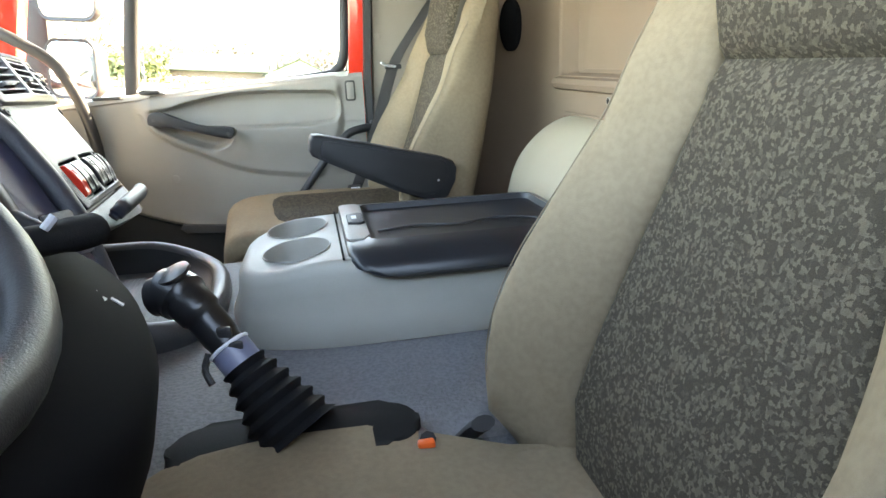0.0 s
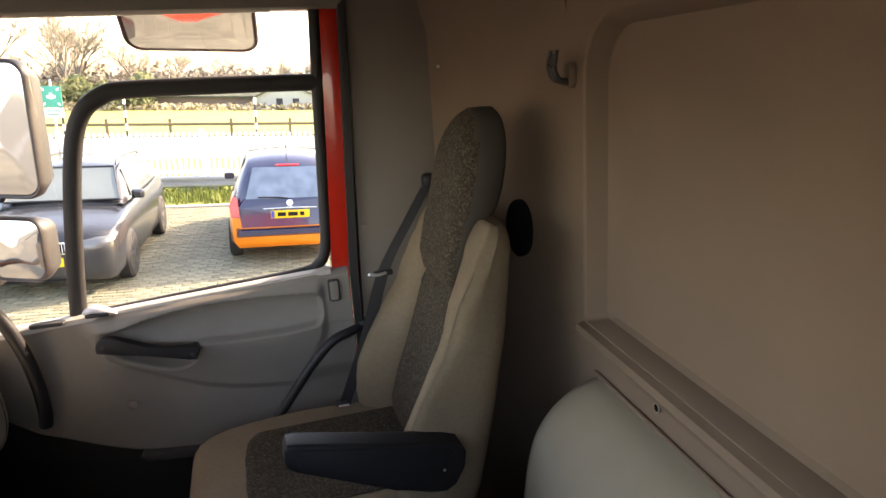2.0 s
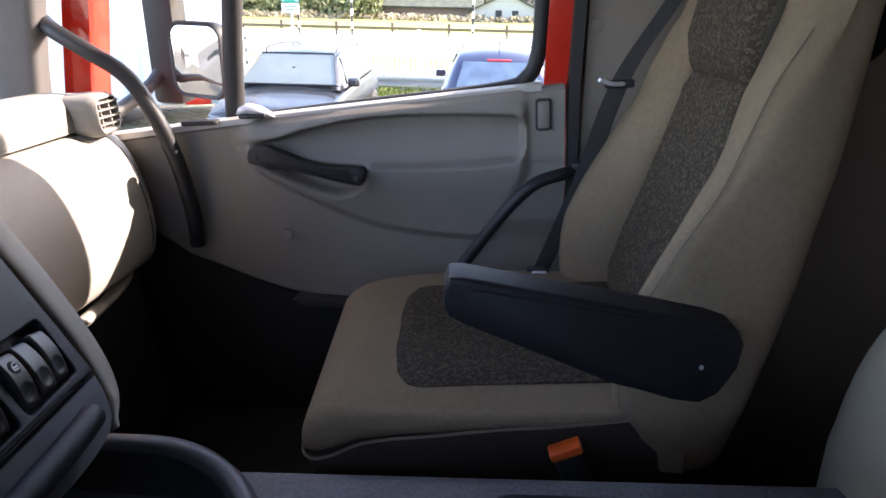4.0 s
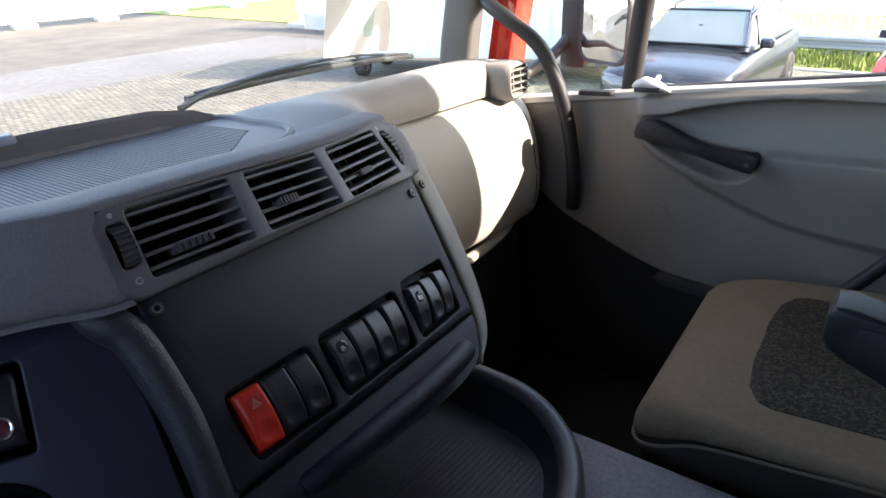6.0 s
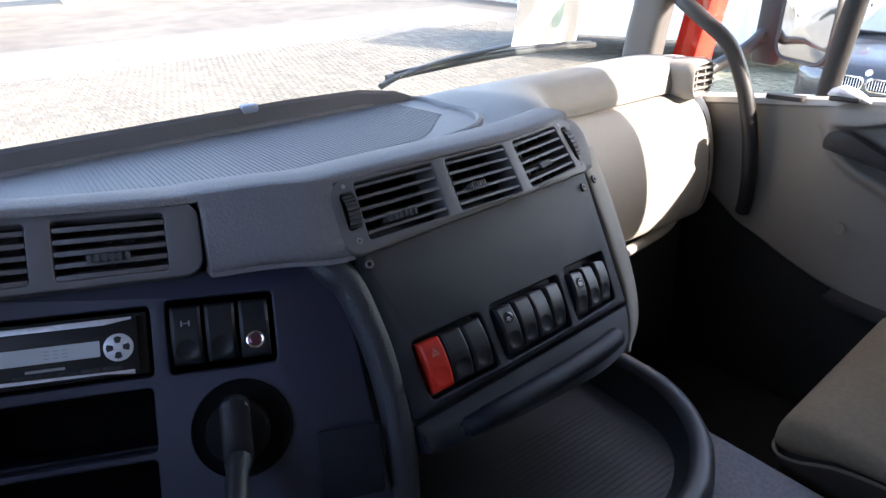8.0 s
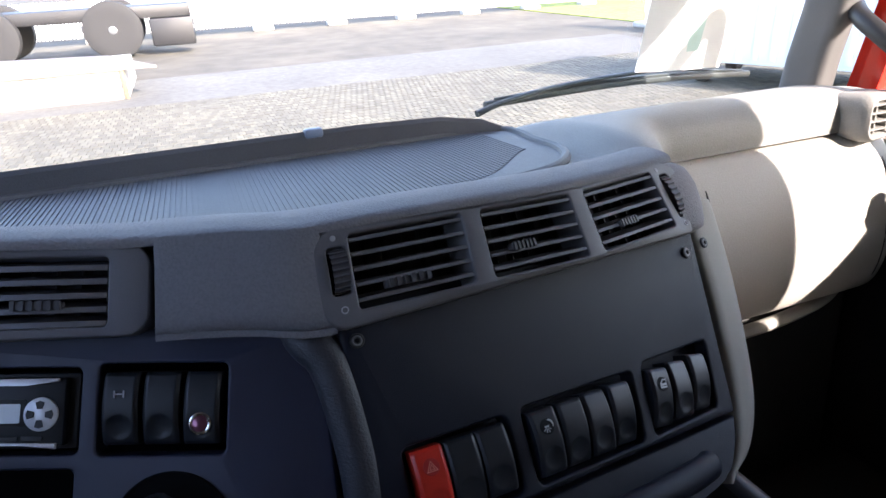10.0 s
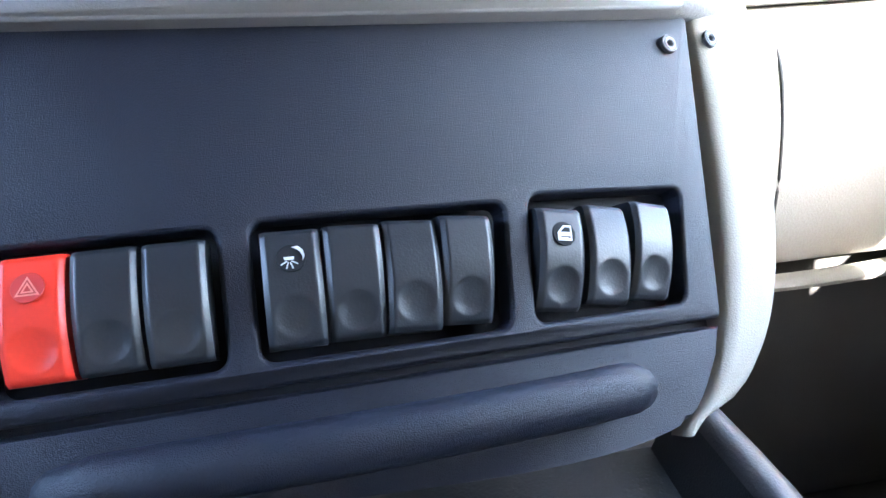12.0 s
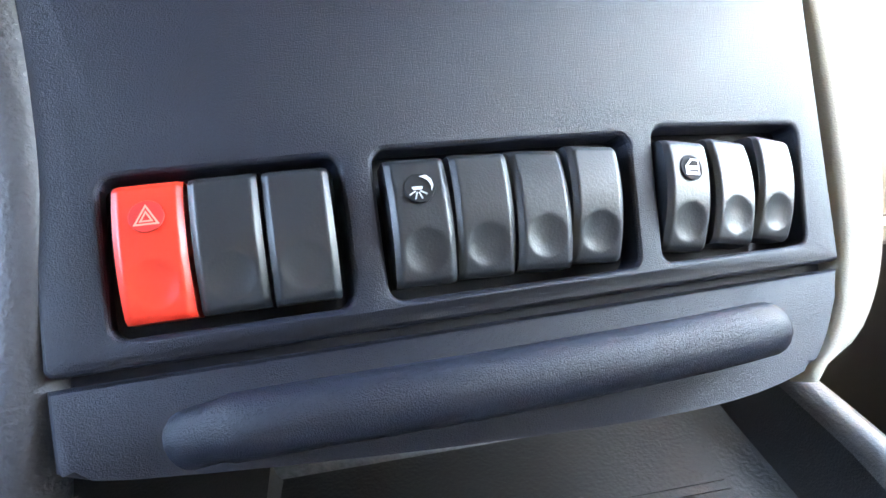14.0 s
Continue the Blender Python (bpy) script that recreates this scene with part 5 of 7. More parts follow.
# door lock symbol
part("disc", disc((0, 0.0135, 0.0092), (0, 0.22, 1), 0.0068, 0.0006, 28, r2=0.0066), M_DARKDISC, lock)
part("door_symbol", flat([(-0.0042, 0.0098), (0.0042, 0.0098), (0.0042, 0.0142), (0.0040, 0.0180), (-0.0006, 0.0180), (-0.0042, 0.0142)], 0.0100), M_MARK, lock)
part("door_window", flat([(-0.0028, 0.0144), (0.0032, 0.0144), (0.0031, 0.0170), (-0.0002, 0.0170)], 0.0105, 0.0002), M_DARKDISC, lock)
part("key", flat([(-0.0026, 0.0116), (0.0016, 0.0116), (0.0030, 0.0110), (0.0032, 0.0124), (0.0016, 0.0122), (-0.0026, 0.0121)], 0.0105, 0.0002), M_DARKDISC, lock)

# the marks follow the arch of the caps
for sw in (haz, lampsw, lock):
    for ob in sw.children:
        if ob.name.split(".")[0] != "disc":
            for v in ob.data.vertices:
                v.co.z += (0.0128 - v.co.y) * 0.15 + 0.0001


M_WELL = material("grey_black_vent_well", (0.045, 0.044, 0.050), 0.7, scale=400, spread=0.3, spec=0.2)
M_TAB = material("dark_grey_vent_tab", (0.075, 0.073, 0.08), 0.5, scale=900, spread=0.15, wear=0.15, spec=0.35)


def vent_block(owner, u0, u1, v0, v1, w, wells, slats, tabs, round_r=0.018, mat=None):
    """A vent frame with real openings, wells, slats and sliding tabs; works in the owner's frame."""
    mat = mat or M_VENT
    bm = plate(u0, u1, v0, v1, wells, 0.035, 0.004, 0.0022, round_r)
    bmesh.ops.translate(bm, vec=(0, 0, w), verts=bm.verts[:])
    fr = part("vent_frame", bm, mat, owner, "dark grey vent surround", 12)
    for (a, b, c, d), tab in zip(wells, tabs):
        part("vent_well", box((a - 0.002, c - 0.002, w - 0.05), (b + 0.002, d + 0.002, w - 0.034)), M_WELL, fr)
        for i in range(slats):
            v = c + (d - c) * (i + 0.5) / slats
            bm = prism([(v + 0.0034, w - 0.026), (v + 0.0050, w - 0.026), (v + 0.0030 - 0.004, w - 0.001), (v - 0.0050, w - 0.001), (v - 0.0052, w - 0.003)], "x", a + 0.0005, b - 0.0005, 0.0004)
            part("slat", bm, M_VENT, fr)
        for i in range(5):
            u = a + (b - a) * (i + 0.5) / 5
            part("fin", box((u - 0.0006, c + 0.001, w - 0.034), (u + 0.0006, d - 0.001, w - 0.027)), M_BLACK, fr)
        if tab:
            tu, tv = tab
            tb = box((tu - 0.018, tv - 0.0035, w - 0.006), (tu + 0.018, tv + 0.0035, w + 0.002), 0.001)
            for i in range(6):
                box((tu - 0.017 + i * 0.0062, tv - 0.0038, w + 0.001), (tu - 0.014 + i * 0.0062, tv + 0.0038, w + 0.0032), bm=tb)
            part("vent_tab", tb, M_TAB, fr)
    return fr


cv = thing("centre_vents", "three dark grey slatted air vents with thumb wheels", "air vent", F1)
WELLS = ((0.0090, 0.1115, 0.0215, 0.0835), (0.1310, 0.2350, 0.0215, 0.0835), (0.2555, 0.3660, 0.0215, 0.0835), (-0.0100, 0.0045, 0.036, 0.075), (0.3795, 0.3925, 0.028, 0.077))
_bm = plate(-0.0210, 0.4058, 0.0085, 0.0915, WELLS, 0.035, 0.0035, 0.0026, 0.021)
bmesh.ops.translate(_bm, vec=(0, 0, 0.012), verts=_bm.verts[:])
vf = part("vent_frame", _bm, M_VENT, cv, "dark grey vent surround", 12)
for k, ((a, b, c, d), tab) in enumerate(zip(WELLS[:3], ((0.0525, 0.0370, 0.0195), (0.1657, 0.0455, 0.0125), (0.2990, 0.0425, 0.0125)))):
    part("vent_well", box((a - 0.002, c - 0.002, -0.040), (b + 0.002, d + 0.002, -0.030)), M_WELL, vf)
    for i in range(5):
        v = c + (d - c) * (i + 0.62) / 5
        w = 0.012
        part("slat", prism([(v + 0.0056, w - 0.030), (v + 0.0072, w - 0.030), (v + 0.0014, w - 0.0015), (v - 0.0014, w - 0.001), (v - 0.0018, w - 0.003)], "x", a + 0.0005, b - 0.0005), M_VENT, vf)
    for i in range(6):
        u = a + (b - a) * (i + 0.5) / 6
        part("fin", box((u - 0.0006, c + 0.001, -0.030), (u + 0.0006, d - 0.001, -0.020)), M_BLACK, vf)
    tb = box((tab[0] - tab[2], tab[1] - 0.0032, 0.004), (tab[0] + tab[2], tab[1] + 0.0032, 0.0135), 0.001)
    for i in range(6):
        u = tab[0] - tab[2] + tab[2] * 2 * (i + 0.25) / 6
        box((u, tab[1] - 0.0036, 0.012), (u + tab[2] * 0.17, tab[1] + 0.0036, 0.0152), bm=tb)
    part("vent_tab", tb, M_TAB, vf)
for (a, b, c, d) in WELLS[3:]:
    rings = []
    for i in range(31):
        q = radians(-84 + 168 * i / 30)
        r = (d - c) * 0.47
        rings.append([(u, (c + d) / 2 + math.sin(q) * r, 0.0085 + math.cos(q) * 0.0085 + (0.0016 if i % 3 == 0 else -0.0004)) for u in (a + 0.0008, a + 0.0022, b - 0.0022, b - 0.0008)])
    part("thumb_wheel", loft(rings, closed=False), M_TAB, vf, "ribbed thumb wheel")
    part("wheel_well", box((a - 0.001, c - 0.001, -0.02), (b + 0.001, d + 0.001, -0.012)), M_PIT, vf)
for c in ((-0.0034, 0.0238, 0.012), (0.3830, 0.0204, 0.012)):
    part("ring_mark", ring(c, (0, 0, 1), 0.0026, 0.0006, 20), M_GREYMARK, vf)
for c in ((-0.0035, 0.0825, 0.012), (0.3790, 0.0830, 0.012)):
    part("dot_mark", disc(c, (0, 0, 1), 0.0024, 0.0004, 16), M_GREYMARK, vf)

# the vents rise and lean over more and more towards the rounded passenger end
for ob in cv.children_recursive:
    for v in ob.data.vertices:
        u = v.co.x
        lean = (2.6 * max(0.0, u) ** 2 - 0.06) * (1 - step(0.385, 0.406, u))
        v.co.x -= lean * (v.co.y - 0.053)
        v.co.y += 0.0135 * (max(0.0, u - 0.20) / 0.166) ** 1.5


def bow(u):
    """The centre panel is bowed: it stands proudest a little past its middle."""
    return 0.0055 - 0.42 * (min(u, 0.50) - 0.238) ** 2


def panel_lean(u):
    return 0.77 * min(0.27, max(0.0, u - 0.13))


for owner in (cp, cv):
    for ob in owner.children_recursive:
        if ob.parent in sws:
            continue
        if ob in sws:
            x, y, z = ob.location
            ob.matrix_basis = pose(x + panel_lean(x) * (y + 0.125), y, z + bow(x), 0, math.degrees(math.atan(0.84 * (x - 0.238))), -math.degrees(math.atan(panel_lean(x)))) @ Matrix.Rotation(ob.matrix_basis.to_euler().x, 4, "X")
            continue
        for v in ob.data.vertices:
            if owner is cp and "strip" not in ob.name and abs(v.co.x - 0.4315) > 0.01:
                v.co.x += panel_lean(v.co.x) * (max(-0.165, min(v.co.y, -0.05)) + 0.125) * (1 if v.co.y > -0.172 else 0)
            v.co.z += bow(v.co.x)


# rounded end of the padded hood beside the last vent
def hood_end(a, b):
    run = a * 0.26
    arc = 0.125
    th = min(run / arc, 1.0) * radians(96)
    u = 0.392 + 0.094 * math.sin(th) - 0.012 * max(0.0, run - arc) / 0.135
    w = bow(0.4058) + 0.0125 - 0.085 * (1 - math.cos(th)) - max(0.0, run - arc)
    out_u, out_w = math.sin(th), math.cos(th)
    top = 0.1125 - 0.004 * math.sin(th) - 0.004 * max(0.0, run - arc) / 0.135
    bot = 0.0235 + 0.012 * math.sin(th) ** 2
    inset, v = ((0.06, bot + 0.004), (0.012, bot + 0.0005), (0.003, bot + 0.003), (0.0, bot + 0.010), (-0.003, bot * 0.65 + top * 0.35), (-0.003, bot * 0.35 + top * 0.65), (0.0, top - 0.016), (0.003, top - 0.008),
                (0.0085, top - 0.0025), (0.016, top - 0.0003), (0.028, top), (0.06, top - 0.006), (0.10, top - 0.03))[round(b * 12)]
    return Vector((u - out_u * inset, v, w - out_w * inset))
part("hood_end", sheet(hood_end, 40, 12), M_DASH, place(thing("dash_hood_end", "dark grey padded end of the dashboard hood beside the vents", "dashboard"), F1), smooth=60)


# -------- driver-side panel: radio, slots, switches, turning knob --------
M_EDGE = material("dark_blue_grey_edge", (0.034, 0.035, 0.044), 0.5, scale=420, spread=0.2, bump=0.4, spec=0.4)
rp = thing("radio_panel", "dark blue-black dash panel with radio, storage slots and switches", "control panel", F2)
R2 = ((-0.0965, 0.0025, -0.0675, 0.003), (-0.302, -0.110, -0.066, 0.0), (-0.302, -0.112, -0.136, -0.077), (-0.302, -0.113, -0.21, -0.143))
_bm = plate(-0.36, 0.070, -0.30, 0.030, R2, 0.02, 0.005, 0.0022)
for v in _bm.verts:
    if v.co.x > 0.06:
        v.co.x += 0.045 * step(0.030, -0.14, v.co.y) 
        v.co.z -= 0.012
part("panel_plate", _bm, M_NAVY, rp, "satin blue-black plate", 12)
part("panel_back", box((-0.35, -0.29, -0.10), (0.06, 0.01, -0.085)), M_PIT, rp)
_edge = [(0.035, 0.050, -0.03), (0.060, 0.020, -0.012), (0.080, 0.0, -0.010), (0.098, -0.05, -0.010), (0.110, -0.10, -0.010), (0.117, -0.16, -0.012), (0.117, -0.21, -0.02), (0.112, -0.30, -0.03)]
part("edge_roll", tube(_edge, 0.017, 5, 14, flat=0.9), M_EDGE, rp, "rounded dark grey edge")
part("side_cheek", sheet(lambda a, b: Vector(_edge[round(a * 7)]) + Vector((0.012 + 0.03 * b, 0, -0.16 * b)), 7, 4), M_MATTE, rp)
for i in range(3):
    ob = new("rocker_switch", first)
    ob.parent = rp
    ob.matrix_basis = pose(-0.0790 + 0.0312 * i, -0.032, -0.006, (0, 0, -4)[i])
    if i == 0:
        for dx in (-0.0035, 0.0035):
            part("axle_mark", flat([(dx - 0.0006, 0.009), (dx + 0.0006, 0.009), (dx + 0.0006, 0.0145), (dx - 0.0006, 0.0145)], 0.0102), M_GREYMARK, ob)
        part("axle_mark", flat([(-0.004, 0.0114), (0.004, 0.0114), (0.004, 0.0122), (-0.004, 0.0122)], 0.0104), M_GREYMARK, ob)
    if i == 2:
        part("push_ring", ring((0, -0.012, 0.0085), (0, 0, 1), 0.0074, 0.0015), M_CHROME, ob, "chrome ring")
        part("push_button", disc((0, -0.012, 0.007), (0, 0, 1), 0.0062, 0.003, 24, r2=0.004), material("dark_red_lens", (0.22, 0.08, 0.12), 0.2, scale=50, metal=0.6), ob, "dark red push button")
# storage slots
for (a, b, c, d) in R2[2:]:
    part("slot_floor", box((a, c + 0.001, -0.08), (b, c + 0.004, -0.016)), M_BLACKP, rp)
# turning knob
part("dial_well", loft([[(-0.036 + r * math.cos(a), -0.126 + r * math.sin(a), z) for a in [math.tau * i / 40 for i in range(40)]] for r, z in ((0.0470, 0.0005), (0.0455, 0.0025), (0.0425, 0.0008), (0.036, 0.0006))]), M_PIT, rp)
kn = part("dial", loft([[(-0.040 + r * math.cos(a), -0.128 + r * math.sin(a), z) for a in [math.tau * i / 32 for i in range(32)]] for r, z in ((0.030, 0.001), (0.029, 0.012), (0.025, 0.015))]), M_MATTE, rp, "black turning knob")
part("dial_bar", prism(rounded(-0.053, -0.027, -0.160, -0.092, 0.010), "z", 0.014, 0.034, 0.004), M_SWITCH, kn)
part("wand", tube([(-0.040, -0.148, 0.03), (-0.043, -0.175, 0.055), (-0.045, -0.21, 0.07)], [0.012, 0.010, 0.009], 4, 12), M_BLACK, rp)
part("blank_cover", prism(rounded(0.033, 0.094, -0.21, -0.142, 0.003), "z", 0.0005, 0.003, 0.001), M_BLACKP, rp)

radio = thing("car_radio", "slim silver-edged car radio with a grey display", "radio", F2)
part("radio_body", box((-0.296, -0.0625, -0.06), (-0.1145, -0.0045, -0.008), 0.002), M_BLACK, radio)
face = part("face", box((-0.293, -0.0595, -0.010), (-0.1215, -0.0075, 0.0), 0.002), M_SWITCH, radio, "black glossy face")
for s in (1, -1):
    y = -0.0335 + s * 0.0225
    part("silver_strip", prism([(-0.292, y - 0.0022), (-0.150, y - 0.0022 * (1 if s < 0 else 1)), (-0.126, y - 0.0022 + 0.003 * s), (-0.126, y + 0.0012 + 0.002 * s), (-0.292, y + 0.0026)], "z", -0.001, 0.003, 0.0008), M_SILVER, face)
part("display_bezel", prism(rounded(-0.247, -0.150, -0.0445, -0.0235, 0.002), "z", 0.0, 0.0012, 0.0004), M_BLACK, face)
dsp = part("display", prism(rounded(-0.242, -0.154, -0.0415, -0.0270, 0.001), "z", 0.001, 0.0018), M_LCD, face, "grey-green display")
for i, ch in enumerate((1, 0, 1)):
    x = -0.200 + i * 0.0075
    for p in ((x, -0.0312), (x, -0.0345), (x, -0.0378)):
        part("segment", box((p[0], p[1] - 0.0004, 0.0018), (p[0] + 0.0045, p[1] + 0.0004, 0.0021)), M_GREYMARK, dsp)
part("maker_mark", box((-0.216, -0.0492, 0.0002), (-0.184, -0.0468, 0.0008)), M_GREYMARK, face)
pad = part("cursor_pad", disc((-0.1385, -0.0350, 0.0), (0, 0, 1), 0.0128, 0.0026, 32, r2=0.0118), M_SILVER, face, "silver cursor pad")
for q in range(4):
    a = radians(90 * q)
    c, s = math.cos(a), math.sin(a)
    part("pad_button", flat([(-0.1385 + c * m - s * n, -0.035 + s * m + c * n) for m, n in ((0.0042, -0.0020), (0.0092, -0.0034), (0.0104, 0.0), (0.0092, 0.0034), (0.0042, 0.0020))], 0.0029), M_BLACK, pad)
for i in range(3):
    part("side_button", prism(rounded(-0.2625, -0.2535, -0.0268 - 0.0078 * i - 0.002, -0.0268 - 0.0078 * i + 0.002, 0.0018), "z", 0.0, 0.002, 0.0005), M_SILVER, face)
vol = part("volume_knob", disc((-0.279, -0.0355, 0.0), (0, 0, 1), 0.0125, 0.012, 32, r2=0.011), M_SILVER, face, "silver volume knob")
part("knob_cap", disc((-0.279, -0.0355, 0.012), (0, 0, 1), 0.008, 0.001, 24), M_SWITCH, vol)
for i in range(6):
    part("preset_button", box((-0.245 + 0.0185 * i, -0.0555, 0.0), (-0.229 + 0.0185 * i, -0.0515, 0.0012), 0.0005), M_BLACK, face)

lv = thing("driver_vents", "pair of dark grey air vents above the radio", "air vent", F3)
vent_block(lv, -0.30, 0.020, -0.070, 0.002, 0.0, ((-0.1035, -0.0105, -0.062, -0.008), (-0.218, -0.1235, -0.0625, -0.008)), 5, ((-0.060, -0.045), (-0.172, -0.041)))

# wiper and washer outside the glass
M_WIPER = material("faded_wiper_metal", (0.05, 0.058, 0.056), 0.45, scale=120, spread=0.3, wear=0.2)
wp = thing("windscreen_wiper", "black windscreen wiper resting on the outside of the glass", "wiper")
_wa, _wb = Vector((-1.075, 1.500, 1.826)), Vector((-1.189, 2.288, 1.803))
def on_blade(k, up=0.0, fore=0.0):
    return _wa + (_wb - _wa) * k + Vector((fore, 0, up + 0.012 * math.sin(math.pi * k)))
part("blade", tube([on_blade(k) for k in (0, 0.25, 0.5, 0.75, 1)], 0.0055, 4, 8, flat=1.4), M_WIPER, wp, "rubber wiper blade")
part("blade_spine", tube([on_blade(k, 0.009) for k in (0.03, 0.3, 0.5, 0.7, 0.97)], 0.0032, 4, 6), M_WIPER, wp)
part("arm", tube([on_blade(-0.03, -0.012, 0.010), on_blade(0.06, 0.002, 0.008), on_blade(0.25, 0.014, 0.006), on_blade(0.50, 0.020, 0.004), on_blade(0.56, 0.020, 0.002)], [0.007, 0.006, 0.0055, 0.005, 0.0045], 5, 8), M_WIPER, wp)
part("bridge", tube([on_blade(0.18, 0.010), on_blade(0.36, 0.017), on_blade(0.55, 0.021), on_blade(0.72, 0.017), on_blade(0.88, 0.010)], 0.0042, 4, 6), M_WIPER, wp)
for _k in (0.18, 0.88):
    part("bridge", tube([on_blade(_k - 0.10, 0.003), on_blade(_k, 0.012), on_blade(_k + 0.10, 0.003)], 0.0034, 3, 6), M_WIPER, wp)
ws = thing("washer_nozzle", "small pale washer nozzle behind the windscreen lip", "nozzle")
part("nozzle_body", box((-0.915, 1.118, 1.838), (-0.893, 1.146, 1.852), 0.004), material("pale_blue_clip", (0.20, 0.25, 0.34), 0.5, scale=200, spread=0.1), ws)
part("nozzle_stem", tube([(-0.915, 1.09, 1.80), (-0.915, 1.10, 1.84)], 0.008, 2, 8), M_BLACK, ws)
w2 = thing("windscreen_wiper", "black driver-side wiper lying low outside the glass", "wiper")
part("blade", tube([(-1.03, 0.15, 1.79), (-1.05, 0.45, 1.80), (-1.04, 0.80, 1.795)], 0.010, 4, 8), M_RUBBER, w2)
part("arm", tube([(-1.0, 0.80, 1.77), (-1.03, 0.6, 1.812), (-1.045, 0.45, 1.808)], 0.009, 4, 8), M_BLACK, w2)


# the cab stands nose-up on its springs: turn everything built so far
for ob in list(scene.objects):
    if ob.parent is None and ob.type in {"MESH", "EMPTY"}:
        ob.matrix_world = CAB @ ob.matrix_basis


# ---------------- truck mirrors outside the passenger window ----------------
def truck_mirror(t, x0, x1, z0, z1, y, turn, tilt):
    m = pose((x0 + x1) / 2, y, (z0 + z1) / 2, tilt, 0, turn)
    w, h = (x1 - x0) / 2, (z1 - z0) / 2
    rr = min(w, h) * 0.4
    rings = []
    for k, g, d in ((0.55, 0, 0.13), (0.9, 0, 0.09), (1, 0.010, 0.03), (1, 0.012, 0.0), (1, 0.008, -0.006), (1, 0.0, -0.004), (1, -0.002, 0.004)):
        rings.append([(p * k, d, q * k) for p, q in rounded(-w - g, w + g, -h - g, h + g, rr + g, 6)])
    hs = part("housing", loft(rings), M_BLACK, t, "black plastic mirror housing")
    gl = part("mirror_glass", loft([[(p * s, -0.003 - 0.016 * (1 - s * s), q * s) for p, q in rounded(-w * 0.985, w * 0.985, -h * 0.985, h * 0.985, rr, 6)] for s in (1.0, 0.85, 0.65, 0.4, 0.15, 0.02)]), M_MIRROR, hs, "curved mirror glass", 80)
    hs.matrix_basis = m


mm = thing("mirror_cluster", "tall main and small wide-angle truck mirrors on a black arm", "truck mirror")
truck_mirror(mm, -0.925, -0.705, 2.145, 2.56, 2.76, -18, 0)
truck_mirror(mm, -0.915, -0.725, 1.862, 2.062, 2.76, -20, 0)
part("arm", tube([(-1.00, 2.30, 1.80), (-0.99, 2.62, 1.84), (-0.97, 2.84, 1.95), (-0.96, 2.86, 2.25), (-0.98, 2.62, 2.66), (-1.0, 2.33, 2.70)], 0.02, 5, 10), M_BLACK, mm)
part("arm_cover", box((-1.0, 2.80, 1.82), (-0.90, 2.90, 2.58), 0.02), M_BLACK, mm)
km = thing("kerb_mirror", "convex kerb mirror on a black bracket above the side window", "truck mirror")
truck_mirror(km, -0.42, -0.015, 2.585, 2.80, 2.78, 0, 44)
part("bracket", tube([(-0.20, 2.84, 2.74), (-0.20, 2.72, 2.88), (-0.20, 2.30, 2.84)], 0.018, 4, 8), M_BLACK, km)


# ---------------- yard, field and sky line ----------------
M_YARD = material("worn_sandy_pavers", (0.084, 0.073, 0.054), 0.9, color2=(0.057, 0.050, 0.037), scale=1.3, bump=0.3, bump_scale=30, wear=0.35, detail=10)
M_BRICK = material("grey_paver_brick", (0.222, 0.216, 0.150), 0.85, color2=(0.155, 0.153, 0.104), scale=9, bump=0.4, bump_scale=90, wear=0.25, island=True)
M_GRASS = material("rough_green_grass", (0.20, 0.23, 0.045), 0.95, color2=(0.10, 0.135, 0.025), scale=3, bump=0.6, bump_scale=40, wear=0.3)
M_FIELD = material("yellow_green_field", (0.30, 0.33, 0.06), 0.95, color2=(0.21, 0.25, 0.05), scale=0.5, bump=0.5, bump_scale=8, wear=0.25)
M_WHITE = material("white_fence_paint", (0.80, 0.80, 0.78), 0.55, scale=20, spread=0.06, wear=0.1)
M_GALV = material("galvanised_steel", (0.42, 0.45, 0.50), 0.4, scale=25, spread=0.15, metal=0.6, wear=0.15)
M_CONC = material("pale_concrete", (0.45, 0.43, 0.39), 0.9, scale=12, spread=0.2, bump=0.4, bump_scale=80)
M_BARK = material("grey_brown_bark", (0.22, 0.19, 0.155), 0.95, scale=20, spread=0.4, bump=0.5)
M_TWIG = material("bare_twigs", (0.25, 0.215, 0.17), 0.95, scale=10, spread=0.3)
M_LEAF = material("evergreen_leaves", (0.145, 0.160, 0.065), 0.8, scale=4, spread=0.5, island=True)
M_REED = material("dry_reed", (0.33, 0.27, 0.17), 0.95, scale=6, spread=0.4, island=True)
M_TYRE = material("tyre_rubber", (0.02, 0.02, 0.021), 0.8, scale=60, spread=0.3)
M_RIM = material("alloy_rim", (0.35, 0.36, 0.38), 0.3, scale=30, spread=0.1, metal=0.9)
M_CARGREY = material("dark_grey_metallic", (0.026, 0.028, 0.033), 0.24, scale=30, spread=0.06, metal=0.0, coat=0.25, spec=0.4, wear=0.1)
M_CARORANGE = material("orange_car_paint", (0.85, 0.22, 0.01), 0.3, scale=200, spread=0.05, coat=0.7)
M_CARBLUE = material("dark_blue_car_paint", (0.018, 0.022, 0.06), 0.22, scale=200, spread=0.1, coat=0.8)
# part of the windscreen's sky reflection is put into this grey-green colour
M_CARGLASS = material("sky_painted_car_glass", (0.20, 0.225, 0.21), 0.10, scale=3, spread=0.2, metal=0.35, wear=0.15)
M_REARGLASS = material("grey_blue_car_glass", (0.22, 0.27, 0.33), 0.08, scale=6, spread=0.6, spec=0.9, metal=0.4)
